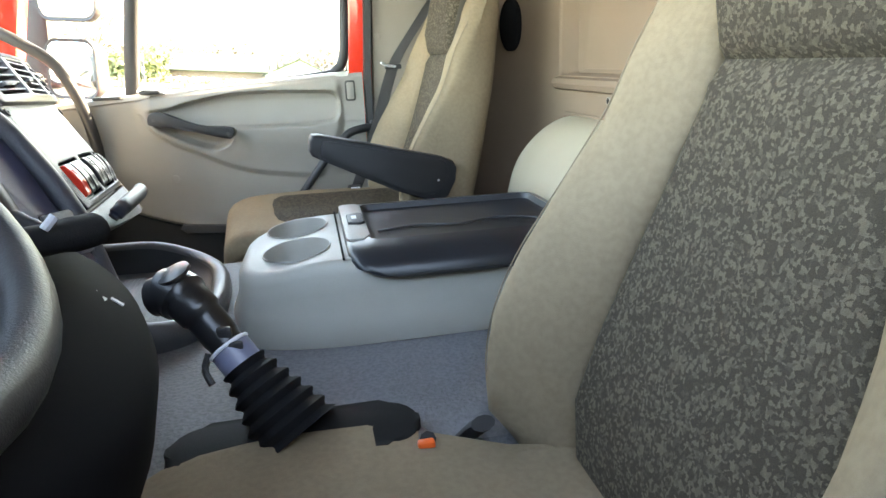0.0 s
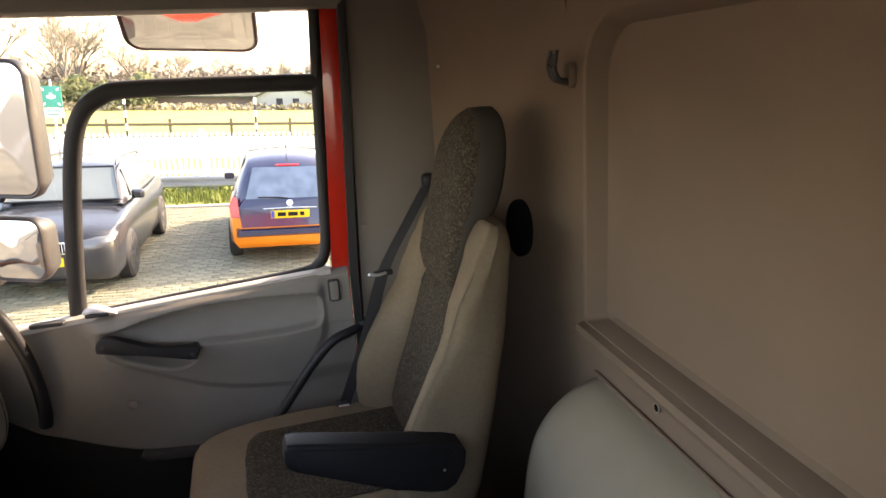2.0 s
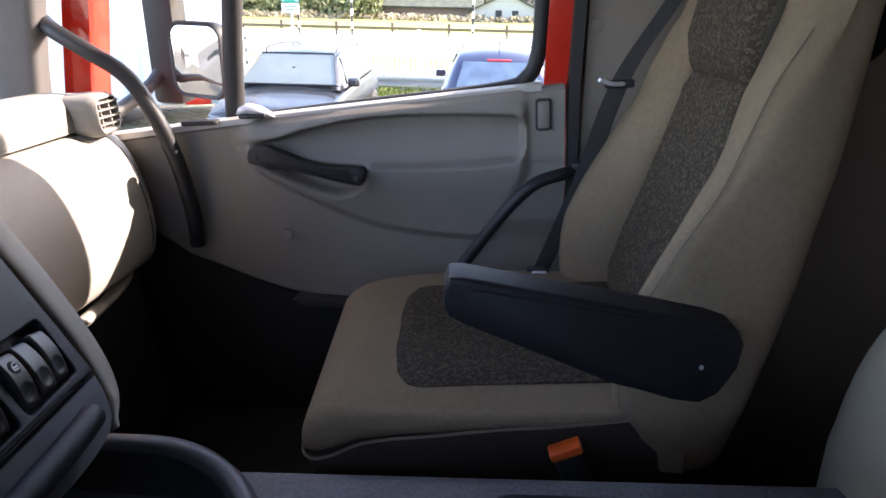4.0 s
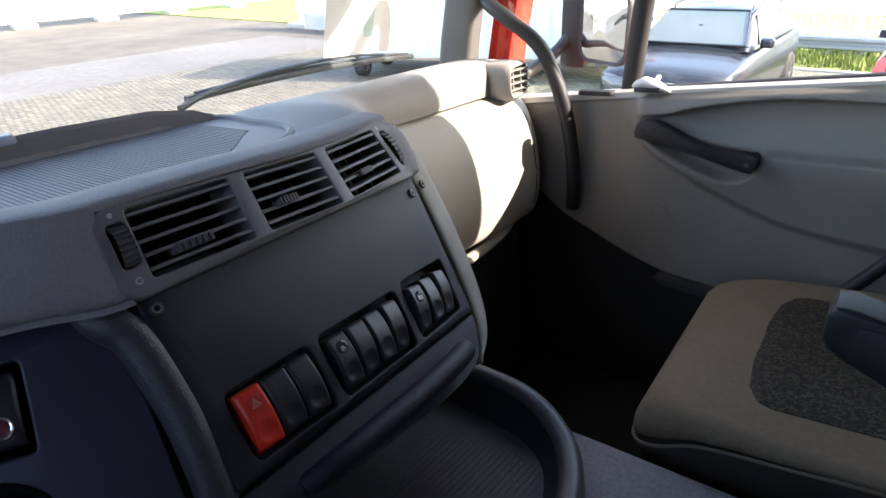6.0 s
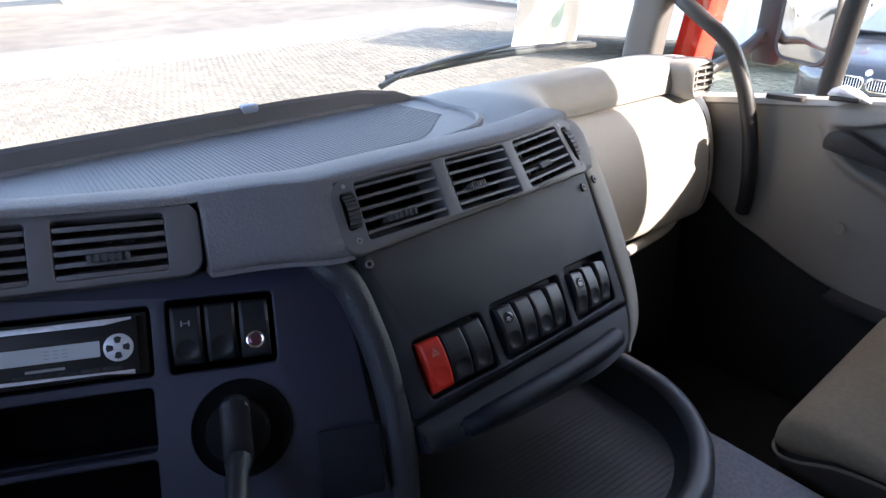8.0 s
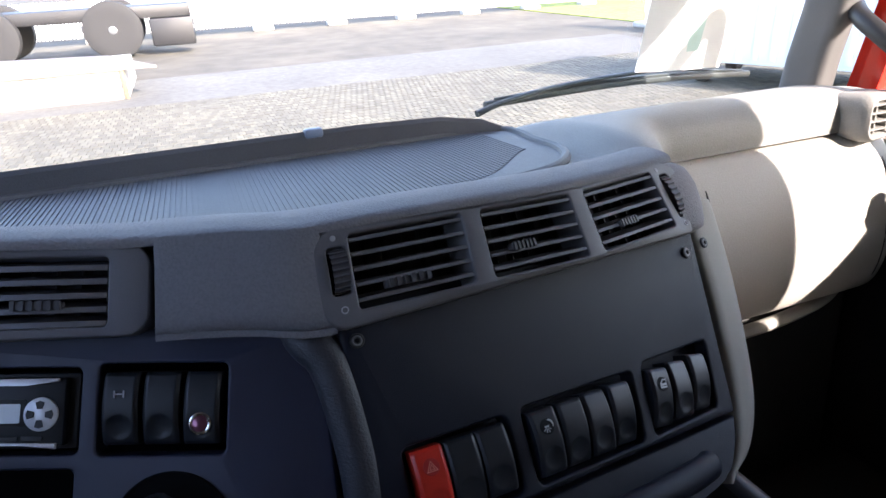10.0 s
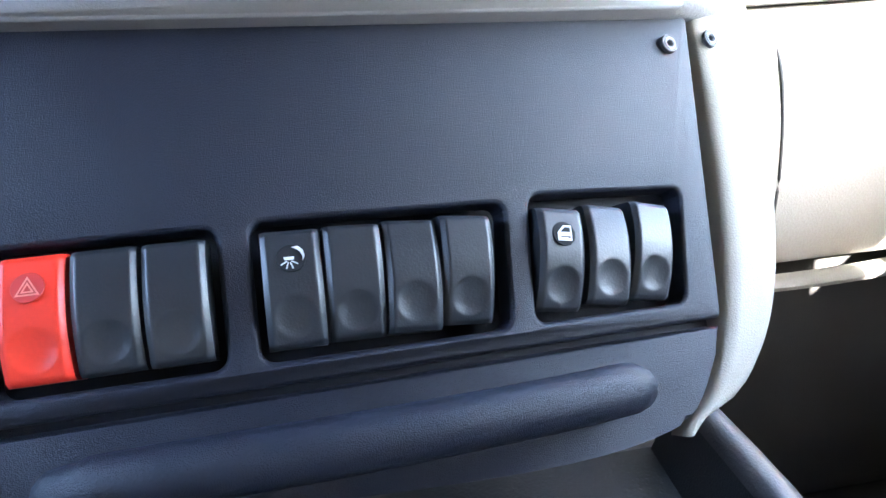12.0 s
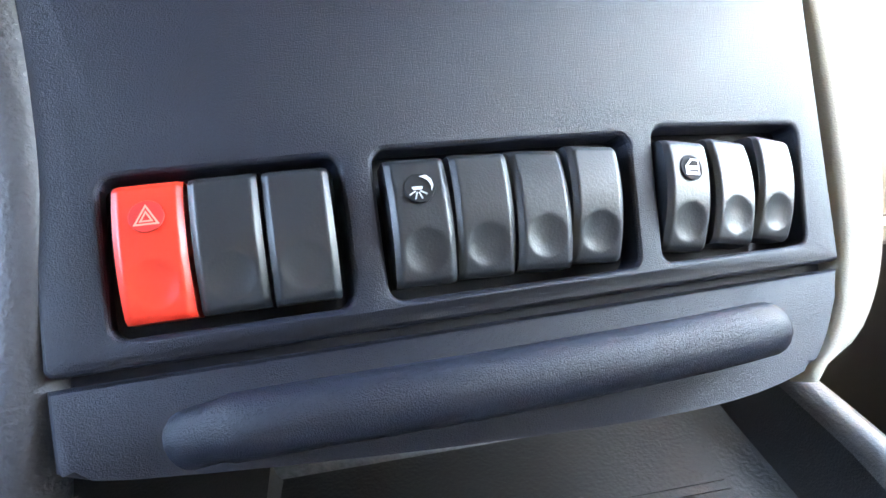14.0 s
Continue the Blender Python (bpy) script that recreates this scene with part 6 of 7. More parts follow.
M_DARKGLASS = material("dark_car_glass", (0.03, 0.034, 0.038), 0.25, scale=3, spread=0.2, spec=0.15)
M_LAMP = material("clear_headlight", (0.11, 0.115, 0.12), 0.16, scale=60, spread=0.3, spec=0.9)
M_TAIL = material("red_tail_lamp", (0.6, 0.025, 0.04), 0.15, scale=40, spread=0.15)
M_PLATE = material("yellow_plate", (0.85, 0.50, 0.015), 0.5, scale=30, spread=0.04)
M_EUBLUE = material("blue_plate_band", (0.02, 0.05, 0.35), 0.5, scale=30, spread=0.04)

def ground_sheet(a, b):
    return Vector((-1500 + 3000 * a, -1500 + 3000 * b, 0))
structure("ground", sheet(ground_sheet, 2, 2, thick=(0, 0, -0.5)), M_YARD, "wide worn sandy-grey paved yard")
_bm = bmesh.new()
box((-13, 14.0, -0.2), (60, 23.6, 0.03), bm=_bm)
box((-60, 15.45, -0.2), (-13, 23.6, 0.03), bm=_bm)
structure("grass_verge", _bm, M_GRASS, "green grass strip behind the fence")
structure("field", box((-120, 23.6, -0.2), (120, 58.0, 0.045)), M_FIELD, "yellow-green meadow")
structure("kerb", box((-12.9, 13.86, -0.1), (30, 14.0, 0.05), 0.015), M_CONC, "pale concrete kerb along the verge")
structure("asphalt_strip", box((-16.5, -60, -0.1), (-13.0, 12.9, 0.006)), material("grey_asphalt", (0.108, 0.103, 0.094), 0.9, color2=(0.082, 0.079, 0.072), scale=6, bump=0.5, bump_scale=200, wear=0.3), "lighter worn asphalt lane across the yard")

# grass tufts along the verge
_bm = bmesh.new()
rng = random.Random(4)
for i in range(5200):
    x, y = rng.uniform(-9, 5), 14.05 + abs(rng.gauss(0, 1.6))
    h, a = rng.uniform(0.08, 0.24), rng.uniform(0, 6.28)
    d = Vector((math.cos(a), math.sin(a), 0)) * rng.uniform(0.012, 0.03)
    lean = Vector((rng.uniform(-0.07, 0.07), rng.uniform(-0.07, 0.07), h))
    p = Vector((x, y, 0.025))
    _bm.faces.new([_bm.verts.new(q) for q in (p - d, p + d, p + lean)])
tagged(link("grass", _bm, M_GRASS), "tufts of rough green grass on the verge", "grass", kind="stuff")


# ---------------- fences ----------------
def picket_fence(a, b, label, h=1.34, z0=0.28, pitch=0.125, w=0.07, group="picket fences"):
    a, b = Vector((*a, 0)), Vector((*b, 0))
    d = (b - a).normalized()
    n = Vector((-d.y, d.x, 0))
    L = (b - a).length
    m = Matrix((d, n, Vector((0, 0, 1)))).transposed().to_4x4()
    m.translation = a
    f = thing("picket_fence", label, "fence", m, group)
    for z in (z0 + 0.10, (z0 + h) / 2 - 0.06, h - 0.20):
        part("rail", box((0, 0.0, z), (L, 0.035, z + 0.085), 0.006), M_WHITE, f)
    part("band_board", box((0, -0.045, h - 0.47), (L, -0.024, h - 0.12), 0.006), M_WHITE, f, "wide white board")
    me = None
    count = int(L / pitch)
    rest = bmesh.new()
    lo = max(0, count // 2 - 70)
    for i in range(count):
        x = i * pitch
        outl = [(-w / 2, z0), (w / 2, z0), (w / 2, h - 0.03), (0, h), (-w / 2, h - 0.03)]
        if lo <= i < lo + 140:
            if me is None:
                ob = part("picket", prism(outl, "y", -0.022, -0.002), M_WHITE, f)
                me = ob.data
            else:
                ob = new("picket", me)
                ob.parent = f
            ob.matrix_basis = pose(x, 0, 0)
        else:
            prism([(x + p, q) for p, q in outl], "y", -0.022, -0.002, bm=rest)
    if len(rest.verts):
        tagged(part("far_pickets", rest, M_WHITE, f), kind="stuff")
    else:
        rest.free()
    k = int(L / 3.0) + 1
    for i in range(k):
        part("post", box((i * 3.0 - 0.05, 0.036, 0), (i * 3.0 + 0.05, 0.136, h + 0.05), 0.008), M_WHITE, f)
        part("foot_block", box((i * 3.0 - 0.4, -0.15, 0), (i * 3.0 + 0.4, 0.35, 0.16), 0.03), M_CONC, f, "concrete foot")
    return f
picket_fence((-14.0, 16.2), (10.0, 16.2), "white picket fence beside the meadow")
picket_fence((-27.6, -14.0), (-27.2, 21.0), "white picket fence across the yard on concrete feet", 1.5, 0.22)
picket_fence((-17.3, 14.6), (-8.2, 15.2), "white fence with a blue-grey base at the yard edge", 1.7, 0.45)
t = thing("fence_base", "blue-grey steel barrier under the white fence", "barrier")
part("beam", prism([(14.25, 0.05), (14.40, 0.05), (14.40, 0.5), (14.25, 0.5)], "x", -16.6, -8.4, 0.02), M_GALV, t)
for _x in (-16.2, -13.5, -10.8, -8.6):
    part("post", box((_x - 0.05, 14.41, 0), (_x + 0.05, 14.5, 0.55), 0.005), M_GALV, t)

# guard rail
g = thing("guard_rail", "galvanised steel guard rail in front of the fence", "guard rail")
_pr = [(0.0, 0.06), (-0.05, 0.09), (-0.05, 0.14), (0.0, 0.175), (0.0, 0.205), (-0.05, 0.24), (-0.05, 0.29), (0.0, 0.32)]
_zz = 0.10
part("beam", sheet(lambda a, b: Vector((-14 + 22 * a, 15.55 + _pr[round(b * 7)][0], _pr[round(b * 7)][1] + _zz)), 4, 7, thick=(0, 0.006, 0)), M_GALV, g, smooth=25)
for i in range(9):
    part("post", box((-13.5 + 2.5 * i, 15.57, 0), (-13.4 + 2.5 * i, 15.66, 0.40), 0.005), M_GALV, g)

# ranch fence in the meadow
r = thing("ranch_fence", "brown weathered post and rail fence in the meadow", "fence")
M_OLDWOOD = material("weathered_brown_wood", (0.16, 0.12, 0.08), 0.9, scale=30, spread=0.4, bump=0.4)
for z in (0.55, 0.98):
    part("rail", box((-40, 24.0, z), (30, 24.04, z + 0.10), 0.01), M_OLDWOOD, r)
for i in range(36):
    part("post", box((-40 + 2 * i - 0.05, 24.05, 0), (-40 + 2 * i + 0.05, 24.15, 1.22), 0.01), M_OLDWOOD, r)

# black and white marker posts
for _x, _h in ((-5.05, 2.05), (-3.72, 2.12), (-0.78, 2.10)):
    t = thing("marker_post", "slim black and white banded marker post by the fence", "post", pose(_x, 16.9, 0), "marker posts")
    for k in range(int(_h / 0.15)):
        part("band", tube([(0, 0, k * 0.15), (0, 0, k * 0.15 + 0.15)], 0.028, 1, 10), M_WHITE if k % 2 else M_BLACK, t)

# assembly point sign
sg = thing("assembly_sign", "green assembly point sign with a white panel on a steel pole", "sign", pose(-4.92, 15.95, 0, 0, 0, -10))
part("pole", tube([(0, 0.03, 0), (0, 0.03, 2.5)], 0.026, 1, 12), M_GALV, sg)
M_SIGNG = material("sign_green", (0.0, 0.30, 0.22), 0.5, scale=20, spread=0.04)
brd = part("board", prism(rounded(-0.22, 0.22, 1.92, 2.36, 0.02), "y", -0.01, 0.0, 0.002), M_SIGNG, sg, "green board")
for sx, sz in ((-1, 1), (1, 1), (-1, -1), (1, -1)):
    c = Vector((sx * 0.155, 2.14 + sz * 0.155))
    d = Vector((-sx, -sz)).normalized()
    n = Vector((-d.y, d.x))
    part("arrow", prism([c - d * 0.045 + n * 0.014, c - d * 0.045 - n * 0.014, c - n * 0.014, c - n * 0.035, c + d * 0.045, c + n * 0.035, c + n * 0.014][::1], "y", -0.014, -0.010), M_WHITE, brd)
for dx, dz, k in ((-0.06, 0.0, 0.9), (0.0, -0.01, 1.1), (0.06, 0.0, 0.9), (0, 0.05, 0.8)):
    part("group_shape", disc((dx, -0.010, 2.14 + dz), (0, -1, 0), 0.042 * k, 0.003, 16), M_WHITE, brd)
lowp = part("text_panel", prism(rounded(-0.22, 0.22, 1.70, 1.905, 0.01), "y", -0.01, 0.0, 0.002), M_WHITE, sg, "white lower panel")
for k, w in ((1.84, 0.16), (1.77, 0.12)):
    part("text_bar", box((-w, -0.013, k - 0.018), (w, -0.010, k + 0.018)), material("sign_grey", (0.2, 0.35, 0.32), 0.6, scale=20), lowp)


# ---------------- cars ----------------
def car_body(st, crown=0.03):
    """Lower body from stations (s, z low, z belt, half width): s along the car."""
    rings = []
    for s, z0, z1, w in st:
        pts = [(-w * 0.90, z0), (-w * 0.985, z0 + 0.10), (-w, z0 + (z1 - z0) * 0.45), (-w * 0.985, z1 - 0.10), (-w * 0.93, z1 - 0.02), (-w * 0.70, z1 + crown * 0.5), (-w * 0.3, z1 + crown), (0, z1 + crown * 1.1),
               (w * 0.3, z1 + crown), (w * 0.70, z1 + crown * 0.5), (w * 0.93, z1 - 0.02), (w * 0.985, z1 - 0.10), (w, z0 + (z1 - z0) * 0.45), (w * 0.985, z0 + 0.10), (w * 0.90, z0)]
        rings.append([(p, s, q) for p, q in pts])
    return loft(rings)


def greenhouse(st):
    """Cabin from stations (s, z belt, z roof, half width at belt, half width at roof)."""
    rings = []
    for s, zb, zr, wb, wr in st:
        h = zr - zb
        rings.append([(p, s, q) for p, q in [(-wb, zb), (-wb * 0.985, zb + h * 0.15), (-(wb + wr) / 2, zb + h * 0.6), (-wr, zr - 0.05 * min(1, h)), (-wr * 0.85, zr - 0.01), (-wr * 0.4, zr + 0.02), (0, zr + 0.028), (wr * 0.4, zr + 0.02), (wr * 0.85, zr - 0.01), (wr, zr - 0.05 * min(1, h)), ((wb + wr) / 2, zb + h * 0.6), (wb * 0.985, zb + h * 0.15), (wb, zb)]])
    return loft(rings)


def wheel_part(owner, x, s, r, side, w=0.21, spokes=5):
    rings = []
    for d, q in ((0, 0.66), (0, 0.9), (0.03, 1.0), (w - 0.03, 1.0), (w, 0.9), (w, 0.66)):
        rings.append([(x - side * d, s + math.cos(a) * r * q, r + math.sin(a) * r * q) for a in [math.tau * i / 28 for i in range(28)]])
    wh = part("wheel", loft(rings), M_TYRE, owner, "black tyre on an alloy wheel" if spokes else "black tyre on a steel wheel")
    part("rim", disc((x - side * 0.03, s, r), (side, 0, 0), r * 0.67, 0.012, 28, r2=r * 0.6), M_BLACK if spokes else M_RIM, wh)
    for k in range(spokes):
        a = math.tau * k / 5 + 0.3
        c = Vector((x - side * 0.012, s, r))
        d = Vector((0, math.cos(a), math.sin(a)))
        n = Vector((0, -math.sin(a), math.cos(a)))
        for off in (-0.22, 0.22):
            part("spoke", loft([[c + d * r * q + n * r * (off * q * 0.6 + e) + Vector((side * z, 0, 0)) for e, z in ((-0.05, 0), (0.05, 0), (0.05, 0.012), (-0.05, 0.012))] for q in (0.12, 0.64)]), M_RIM, wh)
    part("hub", disc((x - side * 0.01, s, r), (side, 0, 0), r * 0.14, 0.015, 14), M_RIM, wh)


def number_plate(owner, s, z, face):
    p = part("number_plate", prism(rounded(-0.26, 0.26, z - 0.055, z + 0.055, 0.01), "y", min(s, s + face * 0.012), max(s, s + face * 0.012), 0.003), M_PLATE, owner, "yellow number plate with dark bars")
    e = s + face * 0.0125
    part("plate_band", box((-0.255 if face < 0 else -0.255, min(e, e + face * 0.002), z - 0.05), (-0.215, max(e, e + face * 0.002), z + 0.05)), M_EUBLUE, p)
    for a, b in ((-0.17, -0.06), (-0.03, 0.10), (0.13, 0.19)):
        part("plate_bar", box((a, min(e, e + face * 0.002), z - 0.028), (b, max(e, e + face * 0.002), z + 0.028)), M_DARKDISC, p)


def window_quad(owner, name, pts, mat, label=""):
    bm = bmesh.new()
    a = [Vector(p) for p in pts]
    n = (a[1] - a[0]).cross(a[-1] - a[0]).normalized()
    lo = [bm.verts.new(p) for p in a]
    hi = [bm.verts.new(p + n * 0.006) for p in a]
    bm.faces.new(lo[::-1])
    bm.faces.new(hi)
    for i in range(len(a)):
        j = (i + 1) % len(a)
        bm.faces.new((lo[i], lo[j], hi[j], hi[i]))
    return part(name, bm, mat, owner, label)


def on_front(body, outline):
    """A lens laid on the front of a body: its outline in x and z, met with the body from ahead."""
    tree = BVHTree.FromPolygons([v.co for v in body.data.vertices], [p.vertices[:] for p in body.data.polygons])
    c = sum((Vector(p) for p in outline), Vector((0, 0))) / len(outline)
    edge = []
    for i, p in enumerate(outline):
        q = outline[(i + 1) % len(outline)]
        edge += [Vector(p).lerp(Vector(q), k / 4) for k in range(4)]
    rings = []
    for k, lift in ((1.0, -0.01), (1.0, 0.006), (0.94, 0.012), (0.6, 0.015), (0.25, 0.016)):
        row = []
        for e in edge:
            p = c.lerp(e, k)
            at = tree.ray_cast(Vector((p.x, -2, p.y)), Vector((0, 1, 0)))[0]
            row.append((p.x, (at.y if at else 0.9) - lift, p.y))
        rings.append(row)
    return loft(rings)


# dark grey estate, nose towards the truck; s runs from the nose backwards
est = thing("estate_car", "parked dark grey estate car with roof rails, nose to the truck", "car", pose(-2.81, 8.33, 0, 0, 0, 2) @ Matrix.Diagonal((0.90, 0.92, 0.965, 1)))
est_body = part("body", car_body([(0.0, 0.30, 0.64, 0.66), (0.05, 0.22, 0.735, 0.80), (0.14, 0.19, 0.79, 0.86), (0.34, 0.18, 0.835, 0.895), (0.75, 0.17, 0.885, 0.905), (1.25, 0.17, 0.94, 0.908), (2.2, 0.17, 0.97, 0.91), (3.4, 0.18, 0.98, 0.908), (4.1, 0.20, 0.98, 0.88), (4.42, 0.25, 0.96, 0.80), (4.52, 0.32, 0.90, 0.70)]), M_CARGREY, est, "dark grey metallic body", 45)
part("cabin", greenhouse([(1.18, 0.95, 0.97, 0.80, 0.74), (1.55, 0.96, 1.20, 0.81, 0.66), (1.90, 0.97, 1.36, 0.815, 0.60), (2.3, 0.97, 1.415, 0.82, 0.585), (3.2, 0.98, 1.41, 0.82, 0.575), (3.9, 0.98, 1.36, 0.80, 0.56), (4.25, 0.97, 1.18, 0.76, 0.56), (4.42, 0.96, 0.99, 0.72, 0.60)]), M_CARGREY, est, smooth=45)
window_quad(est, "windscreen", [(-0.74, 1.20, 1.018), (0.74, 1.20, 1.018), (0.575, 1.84, 1.387), (-0.575, 1.84, 1.387)], M_CARGLASS, "windscreen with sky reflection put into its pale colour")
part("windscreen_seal", tube([(-0.74, 1.195, 1.022), (0.74, 1.195, 1.022), (0.575, 1.838, 1.394), (-0.575, 1.838, 1.394)], 0.016, 1, 8, True), M_BLACK, est)
for sd in (-1, 1):
    for (a, b, c, d) in ((1.62, 2.45, 2.45, 2.0), (2.52, 3.30, 3.25, 2.52), (3.36, 4.05, 3.80, 3.32)):
        pts = [(sd * 0.822, a, 1.0), (sd * 0.826, b, 1.01), (sd * 0.628, c, 1.345), (sd * 0.632, d, 1.34)]
        window_quad(est, "side_window", pts if sd < 0 else pts[::-1], M_DARKGLASS)
    wheel_part(est, sd * 0.928, 0.86, 0.335, sd)
    wheel_part(est, sd * 0.928, 3.58, 0.335, sd)
    part("roof_rail", tube([(sd * 0.565, 2.0, 1.40), (sd * 0.57, 2.15, 1.462), (sd * 0.57, 3.0, 1.468), (sd * 0.555, 3.7, 1.42), (sd * 0.545, 3.85, 1.38)], 0.013, 4, 8), M_BLACK, est, "black roof rail")
    part("door_mirror", loft([[(sd * (0.93 + dx), 1.55 + dy, 1.03 + dz) for dx, dz in rounded(-0.09 * k, 0.09 * k, -0.06 * k, 0.065 * k, 0.035 * k)] for k, dy in ((0.5, -0.07), (0.95, -0.03), (1.0, 0.03), (0.9, 0.05))]), M_CARGREY, est)
    part("headlight", on_front(est_body, [(sd * 0.42, 0.600), (sd * 0.47, 0.715), (sd * 0.66, 0.745), (sd * 0.875, 0.755), (sd * 0.86, 0.690), (sd * 0.70, 0.615)]), M_LAMP, est, "clear headlight")
    gr = part("grille", prism(rounded(-0.160, 0.160, 0.565, 0.715, 0.055, 5), "y", -0.012, 0.06, 0.008), M_CHROME, est, "chrome-rimmed kidney grille")
    gr.matrix_basis = pose(sd * 0.175, 0, 0)
    part("grille_mesh", prism(rounded(-0.143, 0.143, 0.582, 0.698, 0.045, 5), "y", -0.015, 0.03), M_PIT, gr)
    for k in range(9):
        part("grille_bar", box((-0.12 + 0.03 * k - 0.004, -0.018, 0.59), (-0.12 + 0.03 * k + 0.004, -0.012, 0.69)), M_SILVER, gr)
    part("fog_lamp", disc((sd * 0.66, 0.05, 0.36), (0, -1, 0), 0.045, 0.02, 16), M_REARGLASS, est)
part("badge", disc((0, 0.045, 0.755), (0, -0.8, 0.6), 0.038, 0.006, 20), M_SILVER, est)
part("air_intake", prism(rounded(-0.5, 0.5, 0.24, 0.33, 0.03), "y", 0.03, 0.10, 0.005), M_PIT, est)
number_plate(est, -0.005, 0.47, -1)
for sd in (-0.3, 0.25):
    part("wiper", tube([(sd, 1.19, 1.0), (sd + 0.3, 1.24, 1.022), (sd + 0.52, 1.22, 1.012)], 0.008, 3, 6), M_BLACK, est)

# orange and dark blue small car, tail towards the truck
hat = thing("small_car", "parked orange small car with a dark blue tailgate", "car", pose(0.0, 9.3, 0, 0, 0, 2) @ Matrix.Diagonal((1, 1, 0.97, 1)))
part("body", car_body([(0.03, 0.34, 0.70, 0.62), (0.10, 0.26, 0.84, 0.78), (0.35, 0.22, 0.93, 0.83), (0.9, 0.19, 0.96, 0.85), (1.9, 0.18, 0.95, 0.855), (2.9, 0.18, 0.92, 0.84), (3.4, 0.20, 0.82, 0.80), (3.70, 0.24, 0.66, 0.68)]), M_CARORANGE, hat, "bright orange body", 45)
part("cabin", greenhouse([(0.12, 0.86, 0.90, 0.72, 0.62), (0.22, 0.90, 1.22, 0.74, 0.56), (0.40, 0.93, 1.44, 0.76, 0.54), (0.9, 0.95, 1.515, 0.775, 0.55), (1.7, 0.95, 1.51, 0.775, 0.55), (2.2, 0.94, 1.40, 0.76, 0.54), (2.75, 0.92, 1.10, 0.74, 0.58), (3.0, 0.91, 0.93, 0.72, 0.62)]), M_CARBLUE, hat, "dark blue roof", 45)
part("tailgate", loft([[(x, s, z) for x, s, z in r_] for r_ in ([(-0.66, 0.06, 0.57), (0.66, 0.06, 0.57), (0.69, 0.12, 0.86), (0.62, 0.17, 0.97), (-0.62, 0.17, 0.97), (-0.69, 0.12, 0.86)], [(-0.65, -0.012, 0.58), (0.65, -0.012, 0.58), (0.675, 0.035, 0.85), (0.60, 0.085, 0.965), (-0.60, 0.085, 0.965), (-0.675, 0.035, 0.85)])]), M_CARBLUE, hat, "dark blue tailgate")
window_quad(hat, "rear_window", [(-0.58, 0.085, 0.965), (0.58, 0.085, 0.965), (0.47, 0.29, 1.385), (-0.47, 0.29, 1.385)], M_REARGLASS)
for sd in (-1, 1):
    part("tail_lamp", loft([[(sd * x, s, z) for x, s, z in r_] for r_ in ([(0.69, 0.10, 0.70), (0.77, 0.14, 0.70), (0.79, 0.22, 0.86), (0.73, 0.18, 1.0), (0.69, 0.14, 0.95)], [(0.675, 0.04, 0.71), (0.785, 0.09, 0.71), (0.81, 0.18, 0.87), (0.74, 0.13, 1.02), (0.685, 0.09, 0.96)])]), M_TAIL, hat, "red tail lamp")
    for (a, b, c, d) in ((0.75, 1.45, 1.45, 0.85), (1.52, 2.55, 2.05, 1.52)):
        pts = [(sd * 0.778, a, 0.98), (sd * 0.778, b, 0.97), (sd * 0.60, c, 1.42), (sd * 0.60, d, 1.43)]
        window_quad(hat, "side_window", pts if sd < 0 else pts[::-1], M_DARKGLASS)
    wheel_part(hat, sd * 0.862, 0.72, 0.285, sd, 0.18)
    wheel_part(hat, sd * 0.862, 3.10, 0.285, sd, 0.18)
    part("door_mirror", loft([[(sd * (0.90 + dx), 2.25 + dy, 1.0 + dz) for dx, dz in rounded(-0.08 * k, 0.08 * k, -0.055 * k, 0.06 * k, 0.03 * k)] for k, dy in ((0.9, -0.05), (1.0, -0.02), (0.9, 0.04), (0.4, 0.07))]), M_CARBLUE, hat)
part("bumper", loft([[(x, s, z) for x, s, z in r_] for r_ in ([(-0.74, 0.10, 0.42), (0.74, 0.10, 0.42), (0.74, 0.10, 0.56), (-0.74, 0.10, 0.56)], [(-0.70, 0.0, 0.44), (0.70, 0.0, 0.44), (0.70, 0.01, 0.55), (-0.70, 0.01, 0.55)], [(-0.64, -0.02, 0.46), (0.64, -0.02, 0.46), (0.64, -0.015, 0.53), (-0.64, -0.015, 0.53)])]), M_CARBLUE, hat, "dark bumper strip")
number_plate(hat, 0.012, 0.75, -1)
part("plate_trim", tube([(-0.36, 0.03, 0.83), (0, 0.022, 0.84), (0.36, 0.03, 0.83)], 0.012, 3, 8), M_CHROME, hat)
part("badge", disc((0, 0.06, 0.90), (0, -1, 0.2), 0.045, 0.01, 18), M_SILVER, hat)
part("wiper", tube([(0.0, 0.072, 0.965), (-0.2, 0.075, 0.985), (-0.42, 0.08, 0.99)], 0.009, 3, 6), M_BLACK, hat)
part("stop_lamp", box((-0.16, 0.28, 1.395), (0.16, 0.36, 1.42), 0.006), M_TAIL, hat)
part("aerial", tube([(0, 0.55, 1.48), (0, 0.50, 1.70)], 0.006, 1, 6), M_BLACK, hat)

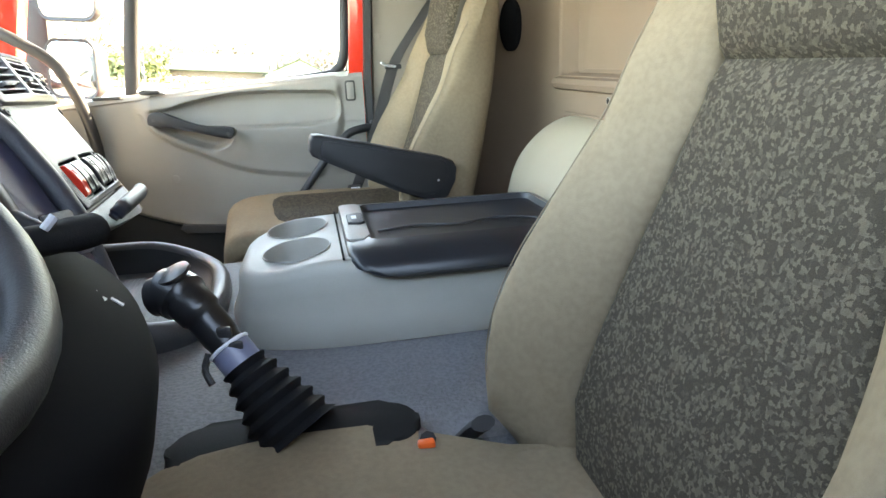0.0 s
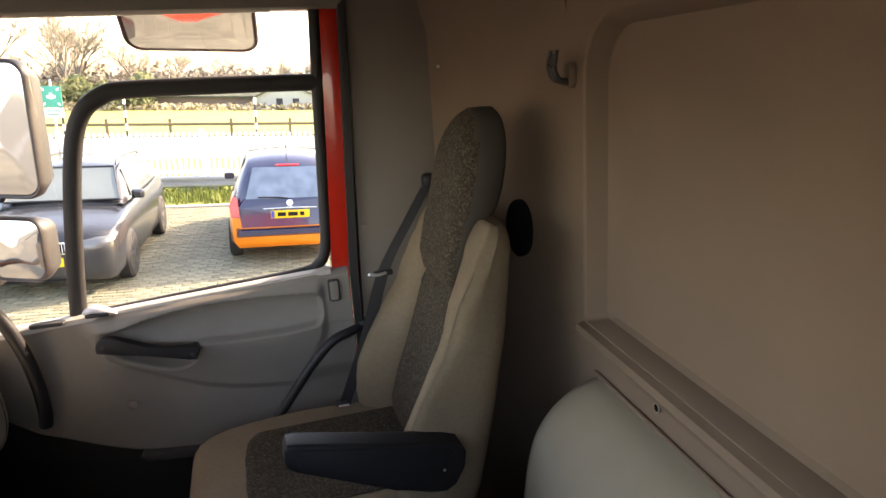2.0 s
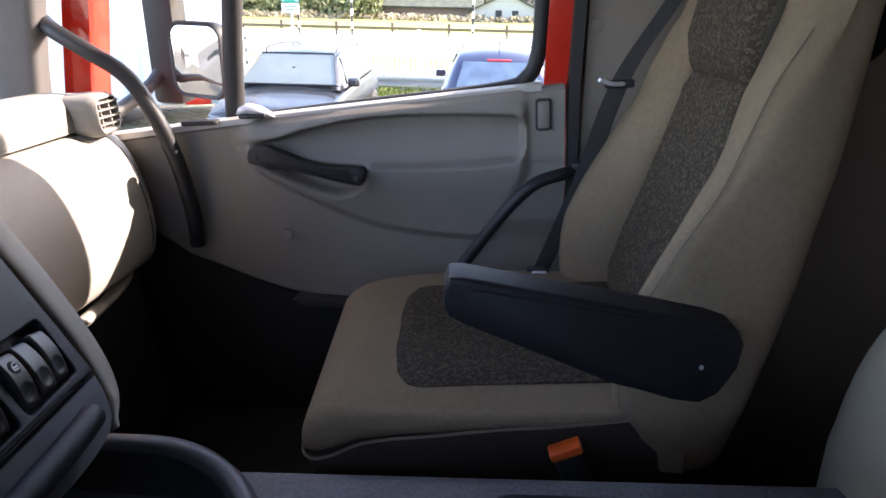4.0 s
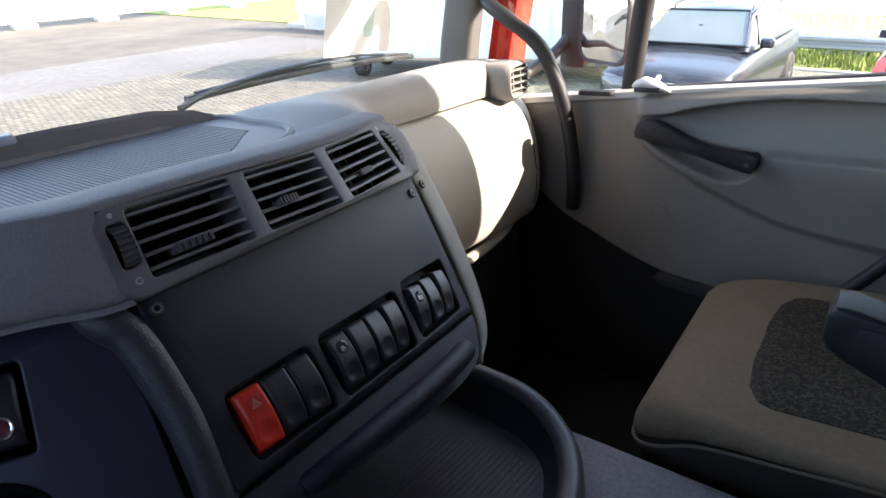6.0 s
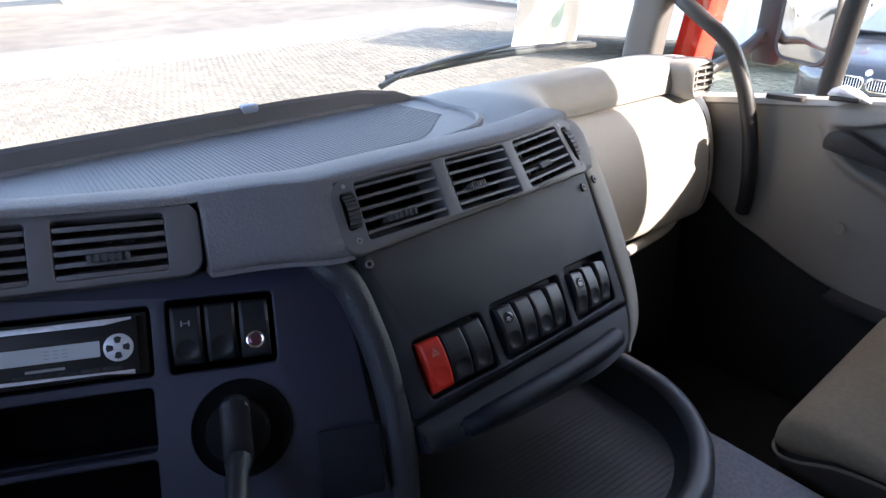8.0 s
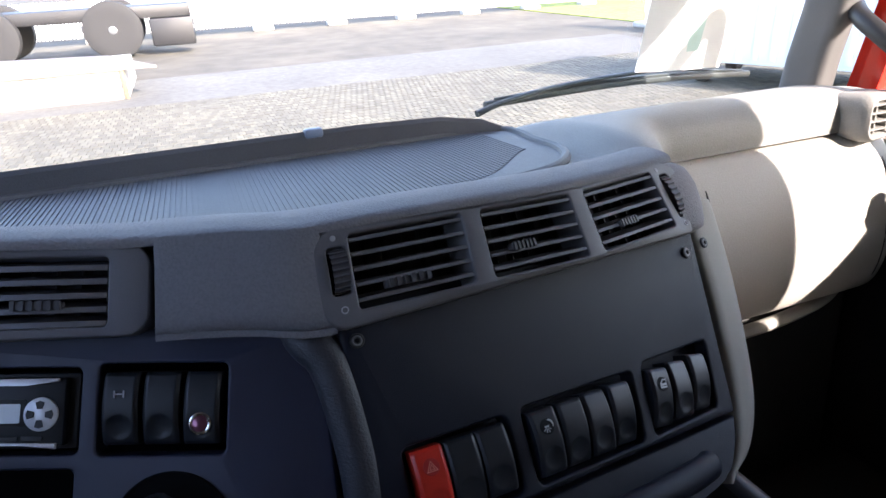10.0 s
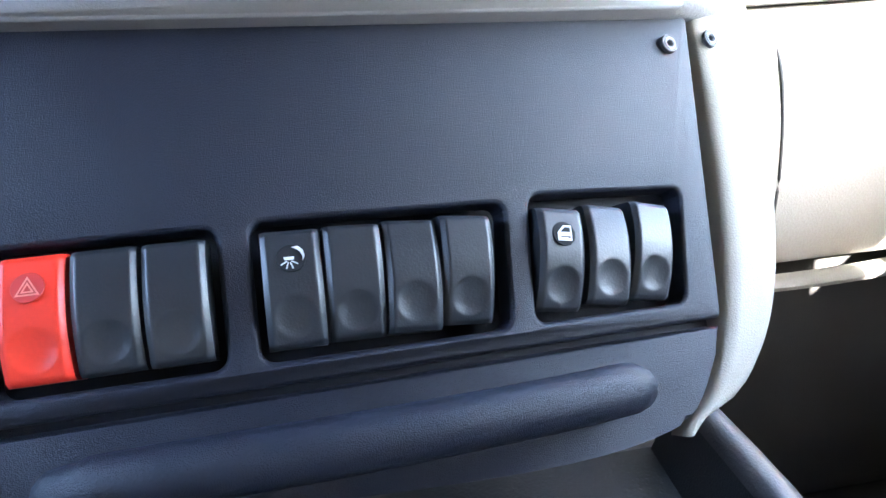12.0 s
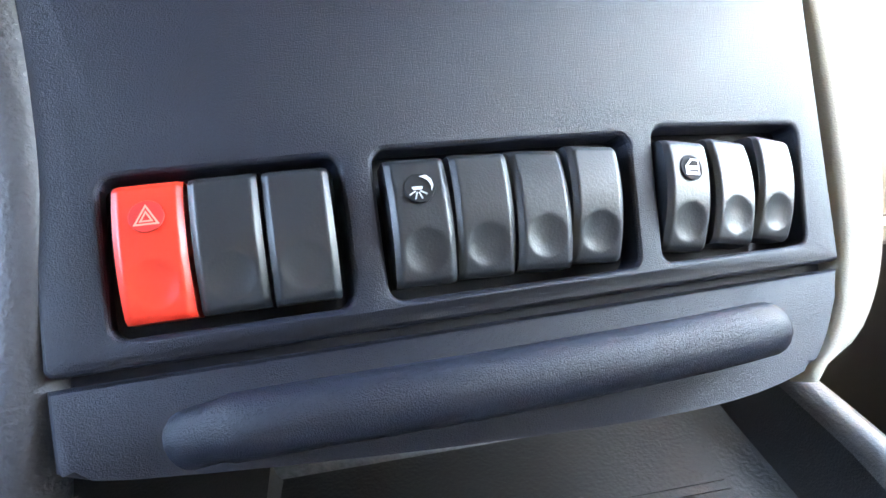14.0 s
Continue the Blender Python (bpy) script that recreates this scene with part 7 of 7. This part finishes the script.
# white box trailer beside the estate car
M_TRAILER = material("pale_blue_white_panel", (0.62, 0.68, 0.74), 0.5, scale=8, spread=0.08, wear=0.15)
tl = thing("box_trailer", "parked pale blue-white box trailer with corrugated sides and red corner", "trailer", pose(-4.14, 11.2, 0, 0, 0, 23))
part("box_body", box((-5.5, 0, 0.42), (0, 2.4, 2.12), 0.03), M_TRAILER, tl)
for i in range(20):
    part("rib", box((-5.35 + i * 0.27, -0.03, 0.5), (-5.25 + i * 0.27, 0.0, 2.05), 0.008), M_TRAILER, tl)
part("corner_post", box((-0.10, -0.035, 0.42), (0.0, 0.0, 2.13), 0.01), M_WHITE, tl)
for i in range(9):
    part("lashing_ring", disc((0.0, 0.05, 0.5 + i * 0.19), (1, 0, 0), 0.03, 0.03, 12), M_BLACK, tl)
part("corner_cap", box((-0.22, -0.045, 2.02), (0.01, 0.0, 2.15), 0.01), M_RED, tl)
part("marker_board", box((-1.0, -0.04, 0.42), (-0.6, -0.01, 0.55), 0.005), M_RED, tl)
for _s in (0.5, 1.8):
    for _x in (-0.35, -5.15):
        wheel_part(tl, _x, _s, 0.21, 1)

# truck chassis with a large wheel, and a pale flat box with a loose plate on it, far in the yard
ch = thing("truck_chassis", "dark truck chassis with large wheels standing across the yard", "truck", pose(-22.5, -0.9, 0))
part("frame_beam", box((-1.0, -7.0, 1.05), (0.7, 2.2, 1.40), 0.03), M_BLACK, ch)
part("tank", box((-0.1, 0.99, 0.25), (0.95, 2.22, 1.04), 0.06), M_BLACK, ch)
for _s in (-3.2, 0.0):
    wheel_part(ch, 1.0, _s, 0.80, 1, 0.42, 0)
    wheel_part(ch, -1.6, _s, 0.80, -1, 0.42, 0)
sl = thing("loading_box", "pale cream flat box topped by a loose grey plate", "box")
part("box_body", box((-17.0, -6.0, 0.0), (-14.05, -0.25, 0.55), 0.02), M_CONC, sl)
part("corner_post", box((-14.06, -0.32, 0.0), (-13.98, -0.24, 0.56), 0.008), M_OLDWOOD, sl)
part("top_plate", prism([(-14.0, 0.37), (-13.95, -6.2), (-18.5, -6.2), (-16.6, -0.7)], "z", 0.552, 0.60, 0.006), material("grey_brown_plate", (0.17, 0.15, 0.14), 0.8, scale=6, spread=0.3, wear=0.2), sl)


# ---------------- buildings and trees beyond the meadow ----------------
M_ROOF = material("mossy_dark_roof", (0.085, 0.095, 0.06), 0.9, color2=(0.055, 0.06, 0.045), scale=2, bump=0.5, bump_scale=10)
M_WALLH = material("grey_barn_wall", (0.42, 0.42, 0.40), 0.8, scale=3, spread=0.15)
M_BRICKH = material("brown_brick_wall", (0.22, 0.16, 0.12), 0.9, scale=6, spread=0.3)
def barn(x0, x1, y, depth, wall, ridge, label, wallmat, gable=False):
    h = thing("barn", label, "barn", pose(0, y, 0), "farm buildings")
    part("wall", box((x0, 0, -0.5), (x1, depth, wall)), wallmat, h)
    if gable:
        xm = (x0 + x1) / 2
        part("gable", prism([(x0, wall), (x1, wall), (xm, ridge)], "y", 0.0, depth), wallmat, h)
        for sd in (0, 1):
            a, b = ((x0 - 0.25, wall - 0.12), (xm, ridge + 0.06)) if sd == 0 else ((x1 + 0.25, wall - 0.12), (xm, ridge + 0.06))
            part("roof", prism([a, b, (b[0], b[1] + 0.12), (a[0], a[1] + 0.12)], "y", -0.25, depth + 0.2), M_ROOF, h)
        for k in (-0.9, 0.5):
            part("window", box((xm + k, -0.05, 0.0), (xm + k + 0.55, 0.0, 1.0), 0.01), M_DARKGLASS, h)
    else:
        part("roof", prism([(-0.4, wall - 0.1), (depth / 2, ridge), (depth + 0.4, wall - 0.1), (depth + 0.4, wall + 0.02), (depth / 2, ridge + 0.14), (-0.4, wall + 0.02)], "x", x0 - 0.3, x1 + 0.3), M_ROOF, h)
        part("chimney", box((x0 + 0.6, depth / 2 - 0.2, ridge - 0.1), (x0 + 1.0, depth / 2 + 0.2, ridge + 0.5)), M_BRICKH, h)
    return h
barn(-11.4, -2.6, 60.0, 6, 1.15, 2.45, "long low farm building with a mossy roof", M_BRICKH)
barn(-3.2, 2.6, 58.5, 7, 0.95, 2.25, "grey gabled barn with two windows", M_WALLH, True)
barn(4.5, 16.0, 63.0, 6, 1.0, 2.2, "distant farm building with a dark roof", M_BRICKH)


def bare_tree(x, y, h, seed, name="bare_tree", label="bare winter tree with fine branches", crown=1.0):
    rn = random.Random(seed)
    t = thing(name, label, "tree", pose(x, y, 0), "bare trees")
    trunk, twigs = bmesh.new(), bmesh.new()
    def limb(p, d, length, r, level):
        q = p + d * length
        seg = 6 if level < 2 else 3
        s = d.orthogonal().normalized()
        w = d.cross(s)
        bm = trunk if level < 2 else twigs
        a = [bm.verts.new(p + (s * math.cos(k) + w * math.sin(k)) * r) for k in [math.tau * i / seg for i in range(seg)]]
        b = [bm.verts.new(q + (s * math.cos(k) + w * math.sin(k)) * r * 0.62) for k in [math.tau * i / seg for i in range(seg)]]
        for i in range(seg):
            bm.faces.new((a[i], a[(i + 1) % seg], b[(i + 1) % seg], b[i]))
        if level >= 5:
            return
        for i in range(4):
            e = (d * rn.uniform(0.6, 1.0) + Vector((rn.uniform(-1, 1), rn.uniform(-1, 1), rn.uniform(-0.15, 0.7))) * 0.75 * crown).normalized()
            limb(p + d * length * rn.uniform(0.55, 1.0), e, length * rn.uniform(0.58, 0.8), r * 0.55, level + 1)
    limb(Vector((0, 0, -0.3)), Vector((rn.uniform(-0.06, 0.06), 0, 1)).normalized(), h * 0.30, h * 0.018, 0)
    part("trunk", trunk, M_BARK, t, "grey-brown trunk and limbs")
    part("crown", twigs, M_TWIG, t, "leafless twigs")
    return t
rng = random.Random(11)
for i, (x, y, h) in enumerate(((-26.0, 66, 11), (-19.0, 64, 10.5), (-20.5, 72, 12), (-15.0, 70, 8.5), (-31, 70, 12), (-12.0, 76, 7.5), (-7.0, 80, 7.0), (-2.0, 82, 7.0), (3.0, 84, 7.0), (8.5, 82, 7.5), (-37, 74, 12), (14, 86, 8), (-23, 78, 12))):
    bare_tree(x, y, h * 1.1, 20 + i)


def leaf_mass(name, label, x0, x1, y, h, n, mat, seed, cat, size=0.28, tag=True):
    """A thicket of many small leaf blades with an uneven top and gaps."""
    rn = random.Random(seed)
    bm = bmesh.new()
    for i in range(n):
        x = rn.uniform(x0, x1)
        top = h * (0.62 + 0.38 * noise.noise(Vector((x * 0.55, seed, 0))) + 0.18 * noise.noise(Vector((x * 2.1, seed, 3))))
        z = rn.uniform(-0.3, max(0.2, top))
        yy = y + rn.gauss(0, 0.9)
        c = Vector((x, yy, z))
        a = Vector((rn.uniform(-1, 1), rn.uniform(-1, 1), rn.uniform(-1, 1))).normalized()
        b = a.orthogonal().normalized()
        s = size * rn.uniform(0.5, 1.2)
        bm.faces.new([bm.verts.new(c + q) for q in (a * s, b * s * 0.5, -a * s, -b * s * 0.5)])
    return tagged(link(name, bm, mat), label, cat, kind="stuff")
leaf_mass("hedge", "dark evergreen hedge and shrubs beyond the meadow", -36, -11.5, 60.5, 3.4, 9000, M_LEAF, 3, "hedge")
leaf_mass("shrub", "rounded evergreen shrub beside the farm building", -14.5, -11.2, 59.4, 3.7, 2600, M_LEAF, 7, "shrub")
leaf_mass("reeds", "dry brown reeds along the far edge of the meadow", -30, 4, 58.2, 0.85, 5000, M_REED, 5, "reeds", 0.22)
leaf_mass("thicket", "bare brown thicket of twigs behind the farm", -48, 24, 74, 5.8, 15000, M_TWIG, 9, "thicket", 0.34)


# ---------------- paver bricks near the parked cars ----------------
paving = tagged(new("paving"), "grey concrete paver bricks laid in rows by the parked cars", "paving", kind="structure")
def brick_mesh():
    bm = box((-0.101, -0.049, -0.04), (0.101, 0.049, 0.012), 0.006, 1)
    bmesh.ops.delete(bm, geom=[f for f in bm.faces if f.normal.z < -0.5], context="FACES")
    return bm
_first = None
_far = bmesh.new()
_n = 0
rng = random.Random(2)
for j in range(78):
    for i in range(52):
        x = -6.2 + i * 0.21 + (0.105 if j % 2 else 0)
        y = 7.0 + j * 0.106
        if -1.9 < x < -0.3 and 8.2 < y < 12.2 and _n < 290:
            if _first is None:
                ob = part("paver", brick_mesh(), M_BRICK, paving)
                _first = ob.data
            else:
                ob = new("paver", _first)
                ob.parent = paving
            ob.matrix_basis = pose(x, y, rng.uniform(-0.003, 0.003), rng.uniform(-0.5, 0.5), rng.uniform(-0.5, 0.5), 0)
            _n += 1
        else:
            z = rng.uniform(-0.003, 0.003) + 0.012
            a = [_far.verts.new((x + p, y + q, z + d)) for p, q, d in ((-0.096, -0.044, 0), (0.096, -0.044, 0), (0.096, 0.044, 0), (-0.096, 0.044, 0), (-0.101, -0.049, -0.03), (0.101, -0.049, -0.03), (0.101, 0.049, -0.03), (-0.101, 0.049, -0.03))]
            _far.faces.new(a[:4])
            for k in range(4):
                _far.faces.new((a[k], a[4 + k], a[4 + (k + 1) % 4], a[(k + 1) % 4]))
tagged(part("far_pavers", _far, M_BRICK, paving, smooth=20), kind="stuff")

# the same kind of pavers in front of the truck, sandier and more worn
M_SANDY = material("sandy_worn_paver", (0.108, 0.097, 0.071), 0.85, color2=(0.088, 0.081, 0.060), scale=9, bump=0.4, bump_scale=90, wear=0.25, island=True)
yard_paving = tagged(new("yard_paving"), "worn sandy-grey paver bricks in front of the truck", "paving", kind="structure")
_vs, _fs = [], []
for j, i in [(j, i) for j in range(27) for i in range(148)] + [(j, i) for j in range(46, 75) for i in range(56, 104)]:
        x = -12.9 + j * 0.212 + rng.uniform(-0.004, 0.004)
        y = -4.0 + i * 0.107 + (0.053 if j % 2 else 0)
        z = 0.006 + rng.uniform(-0.002, 0.002)
        n0 = len(_vs)
        tip = rng.uniform(-0.0015, 0.0015)
        _vs += [(x + p, y + q, z + d + tip * (1 if p > 0 else -1)) for p, q, d in ((-0.099, -0.047, 0), (0.099, -0.047, 0), (0.099, 0.047, 0), (-0.099, 0.047, 0), (-0.104, -0.052, -0.010), (0.104, -0.052, -0.010), (0.104, 0.052, -0.010), (-0.104, 0.052, -0.010))]
        _fs += [(n0, n0 + 1, n0 + 2, n0 + 3)] + [(n0 + k, n0 + 4 + k, n0 + 4 + (k + 1) % 4, n0 + (k + 1) % 4) for k in range(4)]
_me = bpy.data.meshes.new("yard_pavers")
_me.from_pydata(_vs, [], _fs)
_bm = bmesh.new()
_bm.from_mesh(_me)
bpy.data.meshes.remove(_me)
tagged(part("yard_pavers", _bm, M_SANDY, yard_paving, smooth=20), kind="stuff")
